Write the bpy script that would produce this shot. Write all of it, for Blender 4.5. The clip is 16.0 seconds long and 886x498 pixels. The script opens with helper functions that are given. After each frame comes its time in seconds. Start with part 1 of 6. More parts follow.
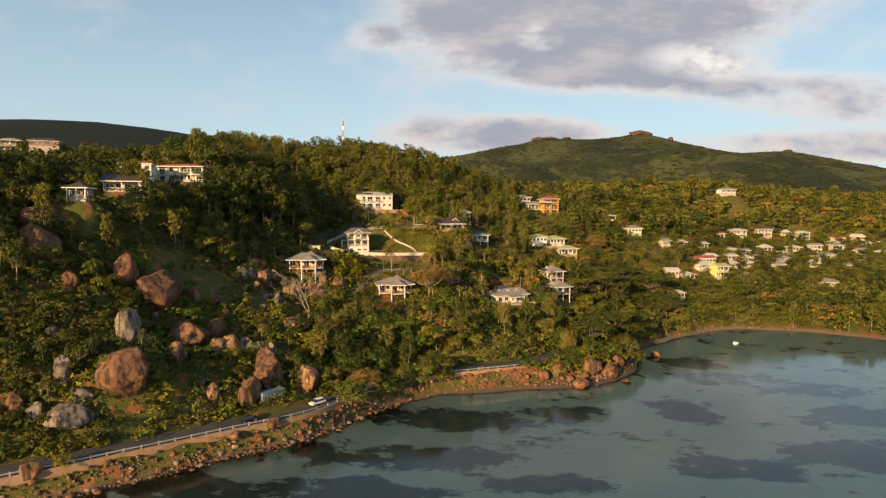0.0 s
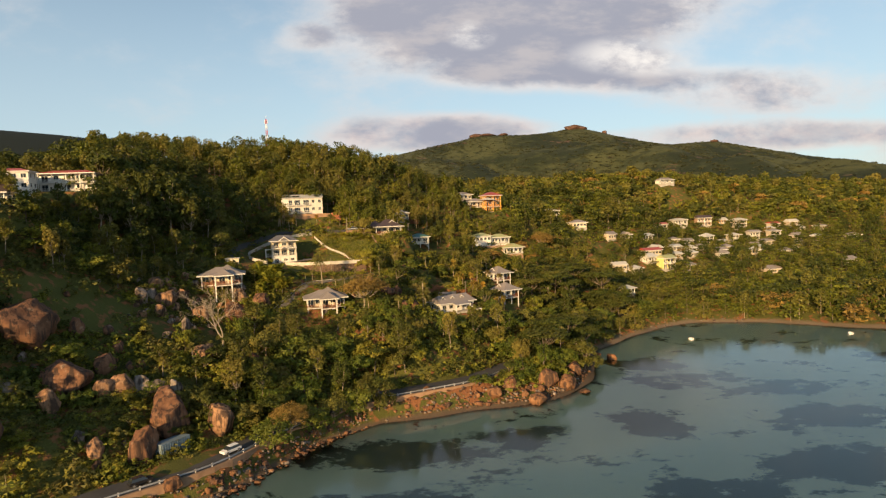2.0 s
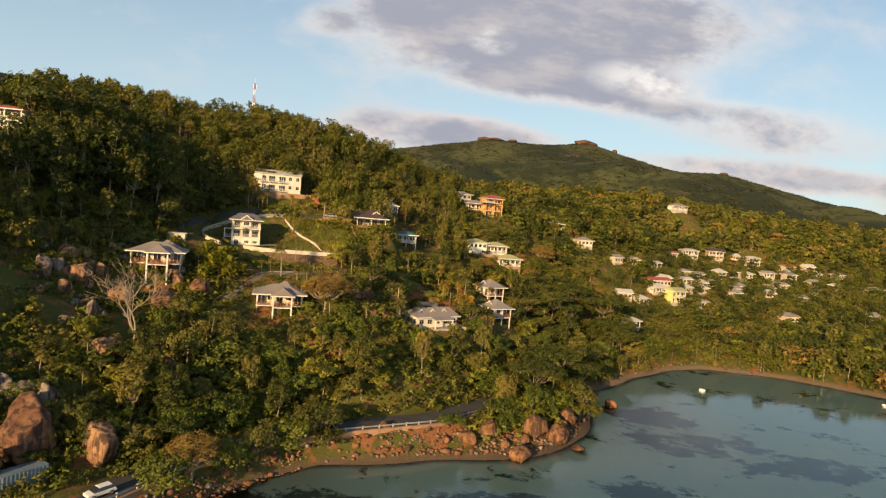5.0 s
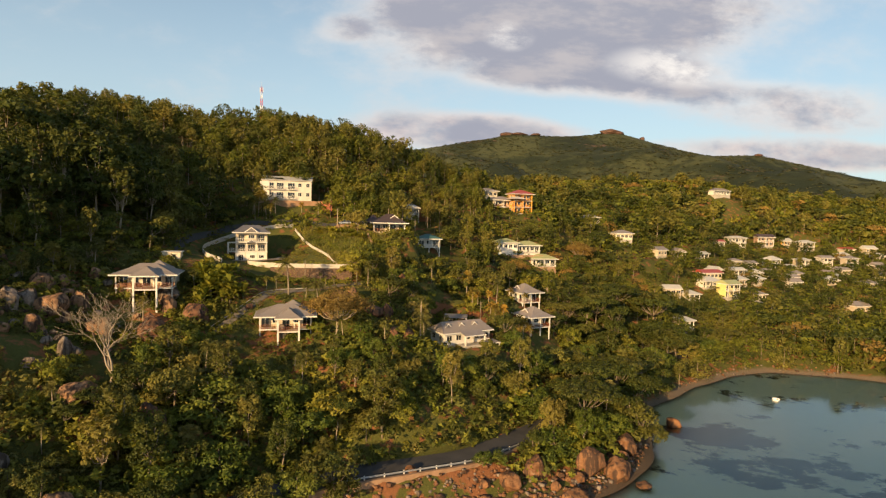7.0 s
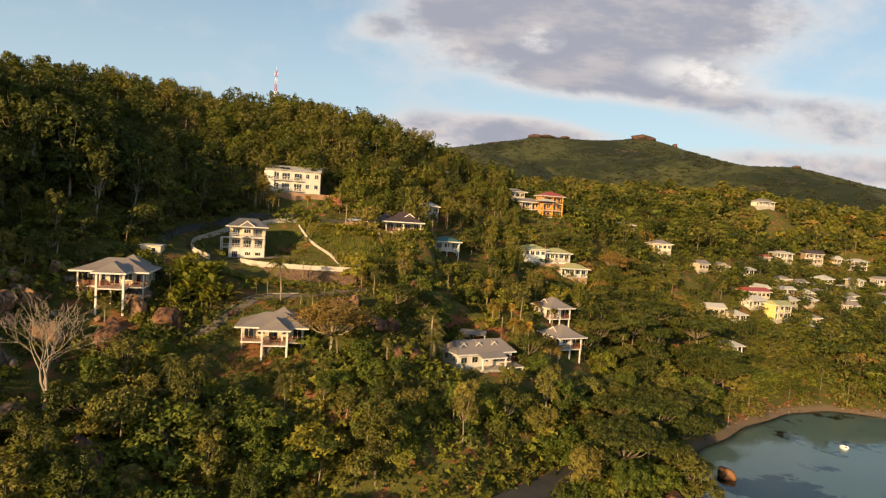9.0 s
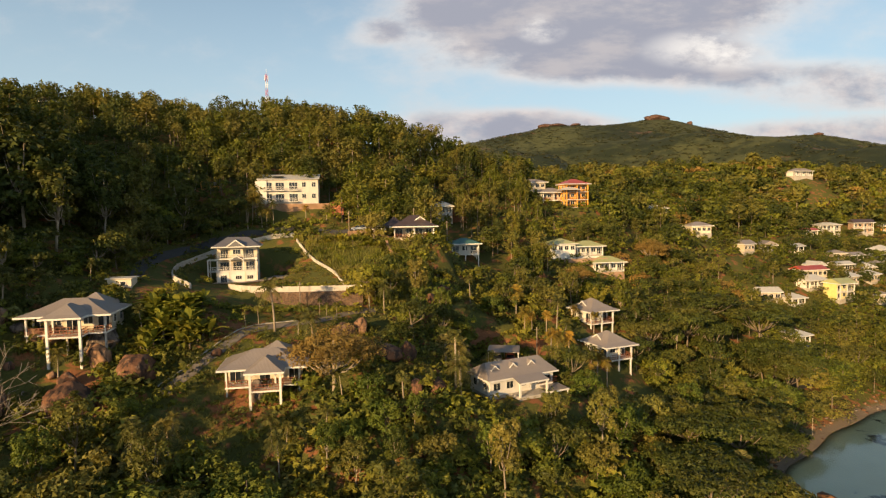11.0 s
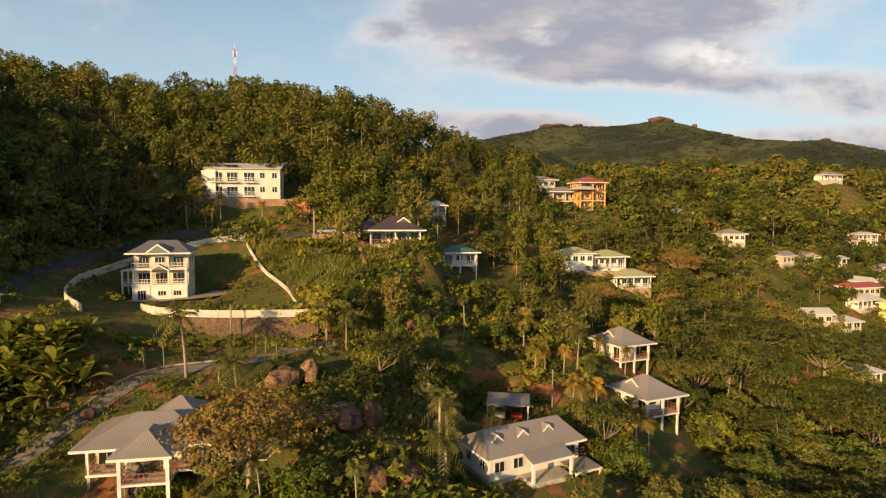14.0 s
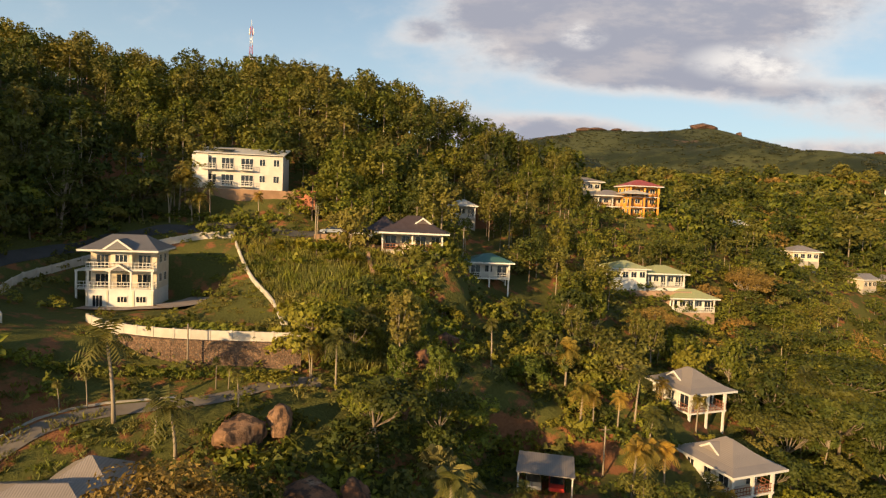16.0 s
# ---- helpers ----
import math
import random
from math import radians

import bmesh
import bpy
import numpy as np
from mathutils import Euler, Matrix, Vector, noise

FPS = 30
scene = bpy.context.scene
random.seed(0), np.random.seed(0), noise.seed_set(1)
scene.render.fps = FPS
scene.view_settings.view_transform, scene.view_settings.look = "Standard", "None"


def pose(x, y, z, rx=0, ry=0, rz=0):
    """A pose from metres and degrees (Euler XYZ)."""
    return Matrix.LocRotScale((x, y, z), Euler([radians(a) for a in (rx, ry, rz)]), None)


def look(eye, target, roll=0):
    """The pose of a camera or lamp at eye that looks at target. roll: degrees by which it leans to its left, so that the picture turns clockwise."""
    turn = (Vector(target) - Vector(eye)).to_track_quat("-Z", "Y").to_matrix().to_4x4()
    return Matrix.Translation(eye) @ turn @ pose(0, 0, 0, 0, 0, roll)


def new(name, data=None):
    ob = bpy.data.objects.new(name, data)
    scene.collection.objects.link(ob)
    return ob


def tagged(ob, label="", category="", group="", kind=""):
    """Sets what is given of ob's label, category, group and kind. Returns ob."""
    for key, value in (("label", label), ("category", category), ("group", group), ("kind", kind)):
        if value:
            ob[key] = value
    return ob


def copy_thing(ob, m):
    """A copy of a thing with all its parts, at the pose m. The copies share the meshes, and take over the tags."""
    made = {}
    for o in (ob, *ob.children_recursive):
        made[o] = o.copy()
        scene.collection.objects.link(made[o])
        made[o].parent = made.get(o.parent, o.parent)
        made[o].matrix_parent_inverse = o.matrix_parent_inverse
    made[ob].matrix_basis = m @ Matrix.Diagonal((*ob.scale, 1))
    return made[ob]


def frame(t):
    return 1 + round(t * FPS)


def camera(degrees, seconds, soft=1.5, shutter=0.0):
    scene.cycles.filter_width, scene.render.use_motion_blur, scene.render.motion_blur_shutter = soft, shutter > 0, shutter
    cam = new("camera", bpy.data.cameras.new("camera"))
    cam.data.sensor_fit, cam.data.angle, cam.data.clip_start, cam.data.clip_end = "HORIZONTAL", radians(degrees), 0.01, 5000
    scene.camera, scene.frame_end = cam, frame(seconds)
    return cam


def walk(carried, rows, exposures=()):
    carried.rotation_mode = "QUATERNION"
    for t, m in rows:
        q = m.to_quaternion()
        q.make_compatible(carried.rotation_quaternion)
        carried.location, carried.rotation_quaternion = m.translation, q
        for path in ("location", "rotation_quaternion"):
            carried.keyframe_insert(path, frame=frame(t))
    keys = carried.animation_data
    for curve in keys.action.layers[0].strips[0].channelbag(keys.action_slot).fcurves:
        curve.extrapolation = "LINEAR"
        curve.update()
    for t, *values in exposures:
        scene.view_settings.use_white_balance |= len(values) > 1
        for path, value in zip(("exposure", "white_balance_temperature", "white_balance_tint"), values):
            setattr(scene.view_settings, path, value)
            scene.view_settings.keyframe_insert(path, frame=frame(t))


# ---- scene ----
cam = camera(74.1, 16.0, soft=1.25)
METRES, EYE, TILT, LEAN, TURN = 160.0, 48.6, -3.27, 0.0, 0.0
ROWS = [
    (0.0, 0.0, 0.0, 0.0, 0.0, 0.0, 0.0),
    (0.5, 0.0038, 0.0299, 0.0022, -2.66, -0.0, 5.0),
    (1.0, 0.0065, 0.0604, 0.0034, -4.09, -0.03, 2.26),
    (1.5, 0.0095, 0.0912, 0.0055, -4.19, -0.06, 0.34),
    (2.0, 0.0148, 0.1219, 0.0101, -5.57, -0.17, 2.59),
    (2.5, 0.0204, 0.152, 0.0088, -7.72, -0.06, 3.68),
    (3.0, 0.0248, 0.1832, 0.011, -7.91, -0.13, 0.63),
    (5.5, 0.0527, 0.3356, 0.0187, -6.01, -0.16, -4.51),
    (6.0, 0.0562, 0.3664, 0.0219, -5.14, -0.25, -1.25),
    (6.5, 0.0601, 0.3967, 0.0226, -4.45, -0.22, -0.61),
    (7.0, 0.0631, 0.4279, 0.0254, -3.33, -0.3, -1.39),
    (7.5, 0.0667, 0.4586, 0.0271, -3.21, -0.29, 0.01),
    (8.0, 0.0696, 0.4902, 0.0288, -3.19, -0.31, 0.1),
    (8.5, 0.0731, 0.5216, 0.0308, -3.15, -0.34, 0.13),
    (9.0, 0.0753, 0.5528, 0.0321, -1.13, -0.37, -3.81),
    (11.5, 0.0792, 0.7065, 0.0411, 0.78, -0.44, 1.45),
    (12.0, 0.0809, 0.7379, 0.0426, 0.34, -0.43, 0.57),
    (12.5, 0.0821, 0.7697, 0.0446, 0.3, -0.44, -0.09),
    (13.0, 0.0838, 0.8014, 0.0463, 0.3, -0.43, -0.11),
    (13.5, 0.0854, 0.8332, 0.0482, 0.33, -0.43, -0.16),
    (14.0, 0.0871, 0.8649, 0.0502, 0.36, -0.43, -0.14),
    (14.5, 0.0884, 0.8969, 0.0518, 0.96, -0.41, -1.06),
    (15.0, 0.089, 0.9285, 0.0536, 1.47, -0.4, -0.94),
    (15.5, 0.0901, 0.9604, 0.0555, 1.62, -0.4, -0.28),
    (16.0, 0.089, 0.9921, 0.0573, 3.23, -0.4, -2.52),
]
walk(cam, [(t, pose(0, 0, EYE, TILT, LEAN, TURN) @ pose(METRES * x, METRES * y, METRES * z, 90 + pitch, roll, yaw)) for t, x, y, z, yaw, pitch, roll in ROWS], ((0.0, 0.76), (6.0, 0.76), (11.0, 0.75), (16.0, 0.76)))

# ---------------------------------------------------------------- light
SUN_AZ, SUN_EL = -122.0, 13.5          # degrees; azimuth counted from +x
sun_dir = Vector((math.cos(radians(SUN_AZ)) * math.cos(radians(SUN_EL)), math.sin(radians(SUN_AZ)) * math.cos(radians(SUN_EL)), math.sin(radians(SUN_EL))))
sun = new("sun", bpy.data.lights.new("sun", "SUN"))
sun.data.energy, sun.data.angle, sun.data.color = 5.0, radians(0.9), (1.0, 0.66, 0.31)
sun.matrix_world = look((0, 0, 300), Vector((0, 0, 300)) - sun_dir)


class Nodes:
    """Short hand for building a node tree."""

    def __init__(self, tree):
        self.tree = tree
        tree.nodes.clear()

    def add(self, kind, inputs=None, **settings):
        n = self.tree.nodes.new(kind)
        for k, v in settings.items():
            setattr(n, k, v)
        for k, v in (inputs or {}).items():
            if isinstance(v, bpy.types.NodeSocket):
                self.tree.links.new(v, n.inputs[k])
            else:
                n.inputs[k].default_value = v
        return n

    def math(self, op, a, b=0.0, clamp=False):
        return self.add("ShaderNodeMath", {0: a, 1: b}, operation=op, use_clamp=clamp).outputs[0]

    def mix(self, f, a, b, blend="MIX"):
        n = self.add("ShaderNodeMix", {0: f, 6: a, 7: b}, data_type="RGBA", blend_type=blend)
        return n.outputs[2]

    def noise(self, vec, scale, detail=4.0, rough=0.55):
        return self.add("ShaderNodeTexNoise", {"Vector": vec, "Scale": scale, "Detail": detail, "Roughness": rough}).outputs[0]

    def ramp(self, f, lo, hi):
        return self.add("ShaderNodeMapRange", {0: f, 1: lo, 2: hi}, interpolation_type="SMOOTHSTEP").outputs[0]

    def scaled(self, vec, sc):
        return self.add("ShaderNodeVectorMath", {0: vec, 1: sc}, operation="MULTIPLY").outputs[0]


def rgb(r, g, b):
    return (r, g, b, 1.0)


def build_sky():
    w = bpy.data.worlds.new("sky")
    scene.world = w
    w.use_nodes = True
    N = Nodes(w.node_tree)
    sky = N.add("ShaderNodeTexSky", sky_type="NISHITA", sun_disc=False, sun_elevation=radians(SUN_EL + 7), sun_rotation=radians(90 - SUN_AZ), air_density=1.0, dust_density=0.6, ozone_density=1.6)
    d = N.add("ShaderNodeTexCoord").outputs["Generated"]
    xyz = N.add("ShaderNodeSeparateXYZ", {0: d})
    x, y, z = xyz.outputs
    ahead = N.math("MAXIMUM", y, 0.05)
    u, v = N.math("DIVIDE", x, ahead), N.math("DIVIDE", z, ahead)
    # a layer of broken cloud, drawn out along the horizon
    vec = N.add("ShaderNodeCombineXYZ", {0: u, 1: N.math("MULTIPLY", v, 1.9), 2: 0.3}).outputs[0]
    puffs = N.noise(vec, 5.0, 9.0, 0.60)
    wide = N.noise(vec, 1.7, 3.0, 0.5)
    fine = N.noise(vec, 14.0, 8.0, 0.65)

    def bank(u0, v0, a, b, lift):
        p = N.math("POWER", N.math("DIVIDE", N.math("SUBTRACT", u, u0), a), 2.0)
        q = N.math("POWER", N.math("DIVIDE", N.math("SUBTRACT", v, v0), b), 2.0)
        return N.math("MULTIPLY", N.math("SUBTRACT", 1.0, N.ramp(N.math("ADD", p, q), 0.0, 1.0)), lift)

    banks = bank(0.26, 0.34, 0.44, 0.15, 0.44)
    for args in ((0.10, 0.135, 0.28, 0.045, 0.30), (0.70, 0.195, 0.36, 0.06, 0.24), (0.66, 0.118, 0.44, 0.036, 0.27), (0.36, 0.235, 0.30, 0.05, 0.22), (-0.12, 0.30, 0.06, 0.03, 0.16)):
        banks = N.math("ADD", banks, bank(*args))
    dens = N.math("ADD", N.math("ADD", N.math("MULTIPLY", puffs, 0.62), N.math("MULTIPLY", wide, 0.25)), N.math("SUBTRACT", banks, 0.36))
    cover = N.ramp(dens, 0.04, 0.44)
    thick = N.ramp(N.math("ADD", dens, N.math("MULTIPLY", N.math("SUBTRACT", fine, 0.5), 0.35)), 0.20, 0.42)
    lit = N.mix(N.ramp(v, 0.10, 0.26), rgb(0.82, 0.61, 0.54), rgb(0.88, 0.79, 0.73))
    broken = N.ramp(N.noise(N.scaled(vec, (1.0, 1.5, 1.0)), 7.0, 6.0, 0.6), 0.42, 0.66)
    grey = N.mix(broken, rgb(0.38, 0.39, 0.46), rgb(0.54, 0.51, 0.53))
    cloud = N.mix(thick, lit, grey)
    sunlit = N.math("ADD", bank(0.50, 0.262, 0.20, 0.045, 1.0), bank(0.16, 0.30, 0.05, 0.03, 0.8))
    cloud = N.mix(N.math("MULTIPLY", N.math("MINIMUM", sunlit, 1.0), N.ramp(N.math("ADD", N.math("MULTIPLY", puffs, 0.6), N.math("MULTIPLY", fine, 0.4)), 0.40, 0.58)), cloud, rgb(0.97, 0.92, 0.87))
    haze = N.ramp(N.math("ABSOLUTE", z), 0.62, 0.0)
    air = N.mix(N.math("MULTIPLY", haze, 0.72), N.scaled(sky.outputs[0], (0.132, 0.139, 0.130)), rgb(0.57, 0.69, 0.76))
    out = N.mix(N.math("MULTIPLY", cover, N.ramp(z, 0.0, 0.08)), air, cloud)
    N.add("ShaderNodeOutputWorld", {0: N.add("ShaderNodeBackground", {0: out, 1: 0.61}).outputs[0]})


build_sky()


# ---------------------------------------------------------------- materials
def material(name, build):
    m = bpy.data.materials.new(name)
    m.use_nodes = True
    N = Nodes(m.node_tree)
    pos = N.add("ShaderNodeNewGeometry").outputs["Position"]
    shader = build(N, pos)
    N.add("ShaderNodeOutputMaterial", {0: shader})
    return m


def principled(N, color, rough=0.8, metal=0.0, bump=None, strength=0.4, distance=0.05, **more):
    ins = {"Base Color": color, "Roughness": rough, "Metallic": metal}
    for k, v in more.items():
        ins[k.replace("_", " ")] = v
    n = N.add("ShaderNodeBsdfPrincipled", ins)
    if bump is not None:
        b = N.add("ShaderNodeBump", {"Height": bump, "Strength": strength, "Distance": distance})
        N.tree.links.new(b.outputs[0], n.inputs["Normal"])
    return n.outputs[0]


def weathered(name, a, b, scale=0.6, rough=0.8, metal=0.0, fine=9.0, strength=0.3, distance=0.03):
    """A surface between two colours, blotched at two scales, with fine relief."""

    def build(N, pos):
        big, small = N.noise(pos, scale, 5.0, 0.6), N.noise(pos, fine, 4.0, 0.6)
        f = N.math("ADD", N.math("MULTIPLY", N.ramp(big, 0.3, 0.7), 0.65), N.math("MULTIPLY", small, 0.35))
        rnd = N.add("ShaderNodeObjectInfo").outputs["Random"]
        c = N.mix(f, rgb(*a), rgb(*b))
        c = N.scaled(c, N.add("ShaderNodeCombineXYZ", {i: N.math("ADD", 0.92, N.math("MULTIPLY", rnd, 0.16)) for i in range(3)}).outputs[0])
        return principled(N, c, rough, metal, small, strength, distance)

    return material(name, build)


def foliage(name, dark, light, warm, share=0.15):
    """Leaves: colour drifts from tree to tree, and from leaf to leaf."""

    def build(N, pos):
        tree = N.noise(pos, 0.11, 2.0, 0.5)
        clump = N.noise(pos, 0.55, 3.0, 0.6)
        leaf = N.add("ShaderNodeNewGeometry").outputs["Random Per Island"]
        rnd = N.add("ShaderNodeObjectInfo").outputs["Random"]
        c = N.mix(N.math("ADD", N.math("MULTIPLY", leaf, 0.58), N.math("MULTIPLY", N.ramp(clump, 0.3, 0.7), 0.46)), rgb(*dark), rgb(*light))
        c = N.mix(N.math("MULTIPLY", N.ramp(N.math("ADD", tree, N.math("MULTIPLY", N.math("SUBTRACT", rnd, 0.5), 0.35)), 0.42, 0.72), share * 2.2), c, rgb(*warm))
        k = N.math("ADD", 0.74, N.math("MULTIPLY", N.math("ADD", rnd, N.ramp(N.noise(pos, 0.16, 1.0, 0.5), 0.35, 0.65)), 0.27))
        c = N.scaled(c, N.add("ShaderNodeCombineXYZ", {0: k, 1: k, 2: k}).outputs[0])
        p = principled(N, c, 0.62, Specular_IOR_Level=0.25)
        t = N.add("ShaderNodeBsdfTranslucent", {0: N.scaled(c, (1.25, 1.2, 0.6))}).outputs[0]
        return N.add("ShaderNodeMixShader", {0: 0.27, 1: p, 2: t}).outputs[0]

    return material(name, build)


# seagrass beds: centre and half sizes
BEDS = ((-30, 104, 30, 9), (-2, 96, 30, 7), (4, 143, 24, 7), (32, 148, 12, 6), (-12, 122, 26, 6), (62, 150, 10, 8), (62, 118, 16, 6), (92, 126, 24, 8), (22, 110, 14, 5), (110, 150, 22, 8), (-48, 108, 22, 5), (140, 140, 24, 10), (90, 182, 20, 9), (112, 174, 20, 8), (84, 200, 14, 6))


# bare red earth: centre and half sizes
EARTH = ((4, 165.5, 9, 3.5), (20, 169, 9, 3.5), (33, 173, 8, 4), (-54, 267, 9, 6), (-27, 208, 6, 4), (20, 231, 4, 1.8), (30, 230.5, 3.6, 1.8), (-16, 194, 6, 4), (13, 304, 6, 4), (24, 219, 7, 2.4), (36, 240, 4, 2.6), (-38, 190, 6, 5))


def ground_mat():
    def build(N, pos):
        z = N.add("ShaderNodeSeparateXYZ", {0: pos}).outputs[2]
        y = N.add("ShaderNodeSeparateXYZ", {0: pos}).outputs[1]
        n1, n2, n3 = N.noise(pos, 0.05, 5.0, 0.6), N.noise(pos, 0.35, 6.0, 0.6), N.noise(pos, 3.0, 5.0, 0.65)
        green = N.mix(n3, rgb(0.046, 0.054, 0.013), rgb(0.125, 0.120, 0.030))
        soil = N.mix(n3, rgb(0.16, 0.060, 0.026), rgb(0.30, 0.135, 0.060))
        ex, ey, _ = N.add("ShaderNodeSeparateXYZ", {0: pos}).outputs
        bare = None
        for cx, cy, rx, ry in EARTH:
            p = N.math("POWER", N.math("DIVIDE", N.math("SUBTRACT", ex, cx), rx), 2.0)
            q = N.math("POWER", N.math("DIVIDE", N.math("SUBTRACT", ey, cy), ry), 2.0)
            m = N.math("SUBTRACT", 1.0, N.ramp(N.math("ADD", p, q), 0.3, 1.5))
            bare = m if bare is None else N.math("MAXIMUM", bare, m)
        land = N.mix(N.ramp(N.math("ADD", n2, N.math("MULTIPLY", bare, 0.22)), 0.52, 0.64), green, soil)
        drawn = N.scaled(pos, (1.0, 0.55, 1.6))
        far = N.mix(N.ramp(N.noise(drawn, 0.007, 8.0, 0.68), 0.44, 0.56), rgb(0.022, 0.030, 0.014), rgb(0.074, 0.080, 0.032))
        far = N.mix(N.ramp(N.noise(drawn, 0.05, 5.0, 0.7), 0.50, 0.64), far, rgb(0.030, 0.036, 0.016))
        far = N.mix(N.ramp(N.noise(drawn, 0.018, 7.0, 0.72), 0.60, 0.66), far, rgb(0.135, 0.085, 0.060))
        # cloud shade and haze on the distant left ridge, put into its colour
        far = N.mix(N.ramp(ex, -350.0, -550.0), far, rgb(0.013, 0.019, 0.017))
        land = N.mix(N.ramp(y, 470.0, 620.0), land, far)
        east = N.ramp(N.add("ShaderNodeSeparateXYZ", {0: pos}).outputs[0], 58.0, 84.0)
        sand = N.mix(east, N.mix(n3, rgb(0.060, 0.043, 0.028), rgb(0.150, 0.105, 0.068)), N.mix(n3, rgb(0.12, 0.09, 0.06), rgb(0.24, 0.18, 0.12)))
        c = N.mix(N.ramp(N.math("ADD", z, N.math("MULTIPLY", n2, 1.6)), 1.2, 2.0), sand, land)
        stretched = N.scaled(pos, (1.0, 1.6, 1.0))
        px, py, _ = N.add("ShaderNodeSeparateXYZ", {0: pos}).outputs
        bedding = None
        for cx, cy, rx, ry in BEDS:
            p = N.math("POWER", N.math("DIVIDE", N.math("SUBTRACT", px, cx), rx), 2.0)
            q = N.math("POWER", N.math("DIVIDE", N.math("SUBTRACT", py, cy), ry), 2.0)
            m = N.math("SUBTRACT", 1.0, N.ramp(N.math("ADD", p, q), 0.0, 1.6))
            bedding = m if bedding is None else N.math("MAXIMUM", bedding, m)
        patch = N.math("ADD", N.math("MULTIPLY", N.noise(stretched, 0.04, 4.0, 0.6), 0.40), N.math("MULTIPLY", N.noise(stretched, 0.11, 10.0, 0.74), 0.60))
        grass = N.ramp(N.math("ADD", patch, N.math("MULTIPLY", bedding, 0.135)), 0.540, 0.585)
        inshore = N.ramp(N.math("ADD", z, N.math("MULTIPLY", n2, 0.5)), -1.9, -0.7)
        bed = N.mix(grass, N.mix(n2, rgb(0.78, 0.73, 0.47), rgb(0.94, 0.88, 0.61)), N.mix(inshore, N.mix(n3, rgb(0.10, 0.10, 0.060), rgb(0.27, 0.25, 0.16)), rgb(0.030, 0.028, 0.016)))
        c = N.mix(N.ramp(z, 0.05, -0.5), c, bed)
        return principled(N, c, 0.95, 0.0, N.math("ADD", n3, n2), 0.6, 0.3, Specular_IOR_Level=0.15)

    return material("hillside_ground", build)


def water_mat():
    def build(N, pos):
        rip = N.noise(N.scaled(pos, (1.0, 1.8, 1.0)), 0.9, 3.0, 0.6)
        swell = N.noise(pos, 0.12, 2.0, 0.5)
        b = N.add("ShaderNodeBump", {"Height": N.math("ADD", N.math("MULTIPLY", rip, 0.4), swell), "Strength": 0.05, "Distance": 0.3}).outputs[0]
        g = N.add("ShaderNodeBsdfGlossy", {"Color": rgb(0.9, 0.93, 0.95), "Roughness": 0.07, "Normal": b}).outputs[0]
        t = N.add("ShaderNodeBsdfTransparent", {0: rgb(0.985, 0.985, 0.89)}).outputs[0]
        fr = N.add("ShaderNodeFresnel", {"IOR": 1.37, "Normal": b}).outputs[0]
        return N.add("ShaderNodeMixShader", {0: fr, 1: t, 2: g}).outputs[0]

    return material("sea_water", build)


def rock_mat(name="granite", a=(0.105, 0.048, 0.027), b=(0.225, 0.116, 0.065)):
    def build(N, pos):
        big, small = N.noise(pos, 0.5, 5.0, 0.6), N.noise(pos, 5.0, 5.0, 0.65)
        streak = N.noise(N.scaled(pos, (1.5, 1.5, 0.10)), 0.75, 5.0, 0.58)
        c = N.mix(N.math("ADD", N.math("MULTIPLY", N.ramp(big, 0.3, 0.7), 0.8), N.math("MULTIPLY", small, 0.2)), rgb(*a), rgb(*b))
        c = N.mix(N.math("MULTIPLY", N.ramp(N.noise(pos, 0.7, 4.0, 0.6), 0.58, 0.72), 0.45), c, rgb(0.38, 0.29, 0.21))
        c = N.mix(N.math("MULTIPLY", N.ramp(streak, 0.47, 0.60), 0.85), c, rgb(0.036, 0.026, 0.022))
        bent = N.add("ShaderNodeVectorMath", {0: pos, 1: N.scaled(N.add("ShaderNodeTexNoise", {"Vector": pos, "Scale": 0.8, "Detail": 3.0}).outputs[1], (3.2, 3.2, 3.2))}, operation="ADD").outputs[0]
        crack = N.ramp(N.add("ShaderNodeTexVoronoi", {"Vector": bent, "Scale": 0.17}, feature="DISTANCE_TO_EDGE").outputs["Distance"], -0.012, 0.022)
        c = N.mix(N.math("ADD", 0.45, N.math("MULTIPLY", crack, 0.55)), rgb(0.022, 0.016, 0.013), c)
        return principled(N, c, 0.92, 0.0, N.math("ADD", N.math("ADD", small, streak), N.math("MULTIPLY", crack, 0.25)), 0.7, 0.15, Specular_IOR_Level=0.2)

    return material(name, build)


def roof_mat(name, a, b, along="x"):
    """Ribbed metal sheet, faded in blotches."""

    def build(N, pos):
        lp = N.add("ShaderNodeTexCoord").outputs["Object"]
        w = N.add("ShaderNodeTexWave", {"Vector": lp, "Scale": 1.6, "Distortion": 0.0}, wave_type="BANDS", bands_direction="X").outputs[1]
        big, small = N.noise(pos, 0.5, 4.0, 0.6), N.noise(pos, 6.0, 3.0, 0.6)
        c = N.mix(N.math("ADD", N.math("MULTIPLY", big, 0.6), N.math("MULTIPLY", small, 0.4)), rgb(*a), rgb(*b))
        c = N.mix(N.math("MULTIPLY", w, 0.18), c, rgb(a[0] * 0.5, a[1] * 0.5, a[2] * 0.5))
        return principled(N, c, 0.5, 0.0, w, 0.35, 0.04)

    return material(name, build)


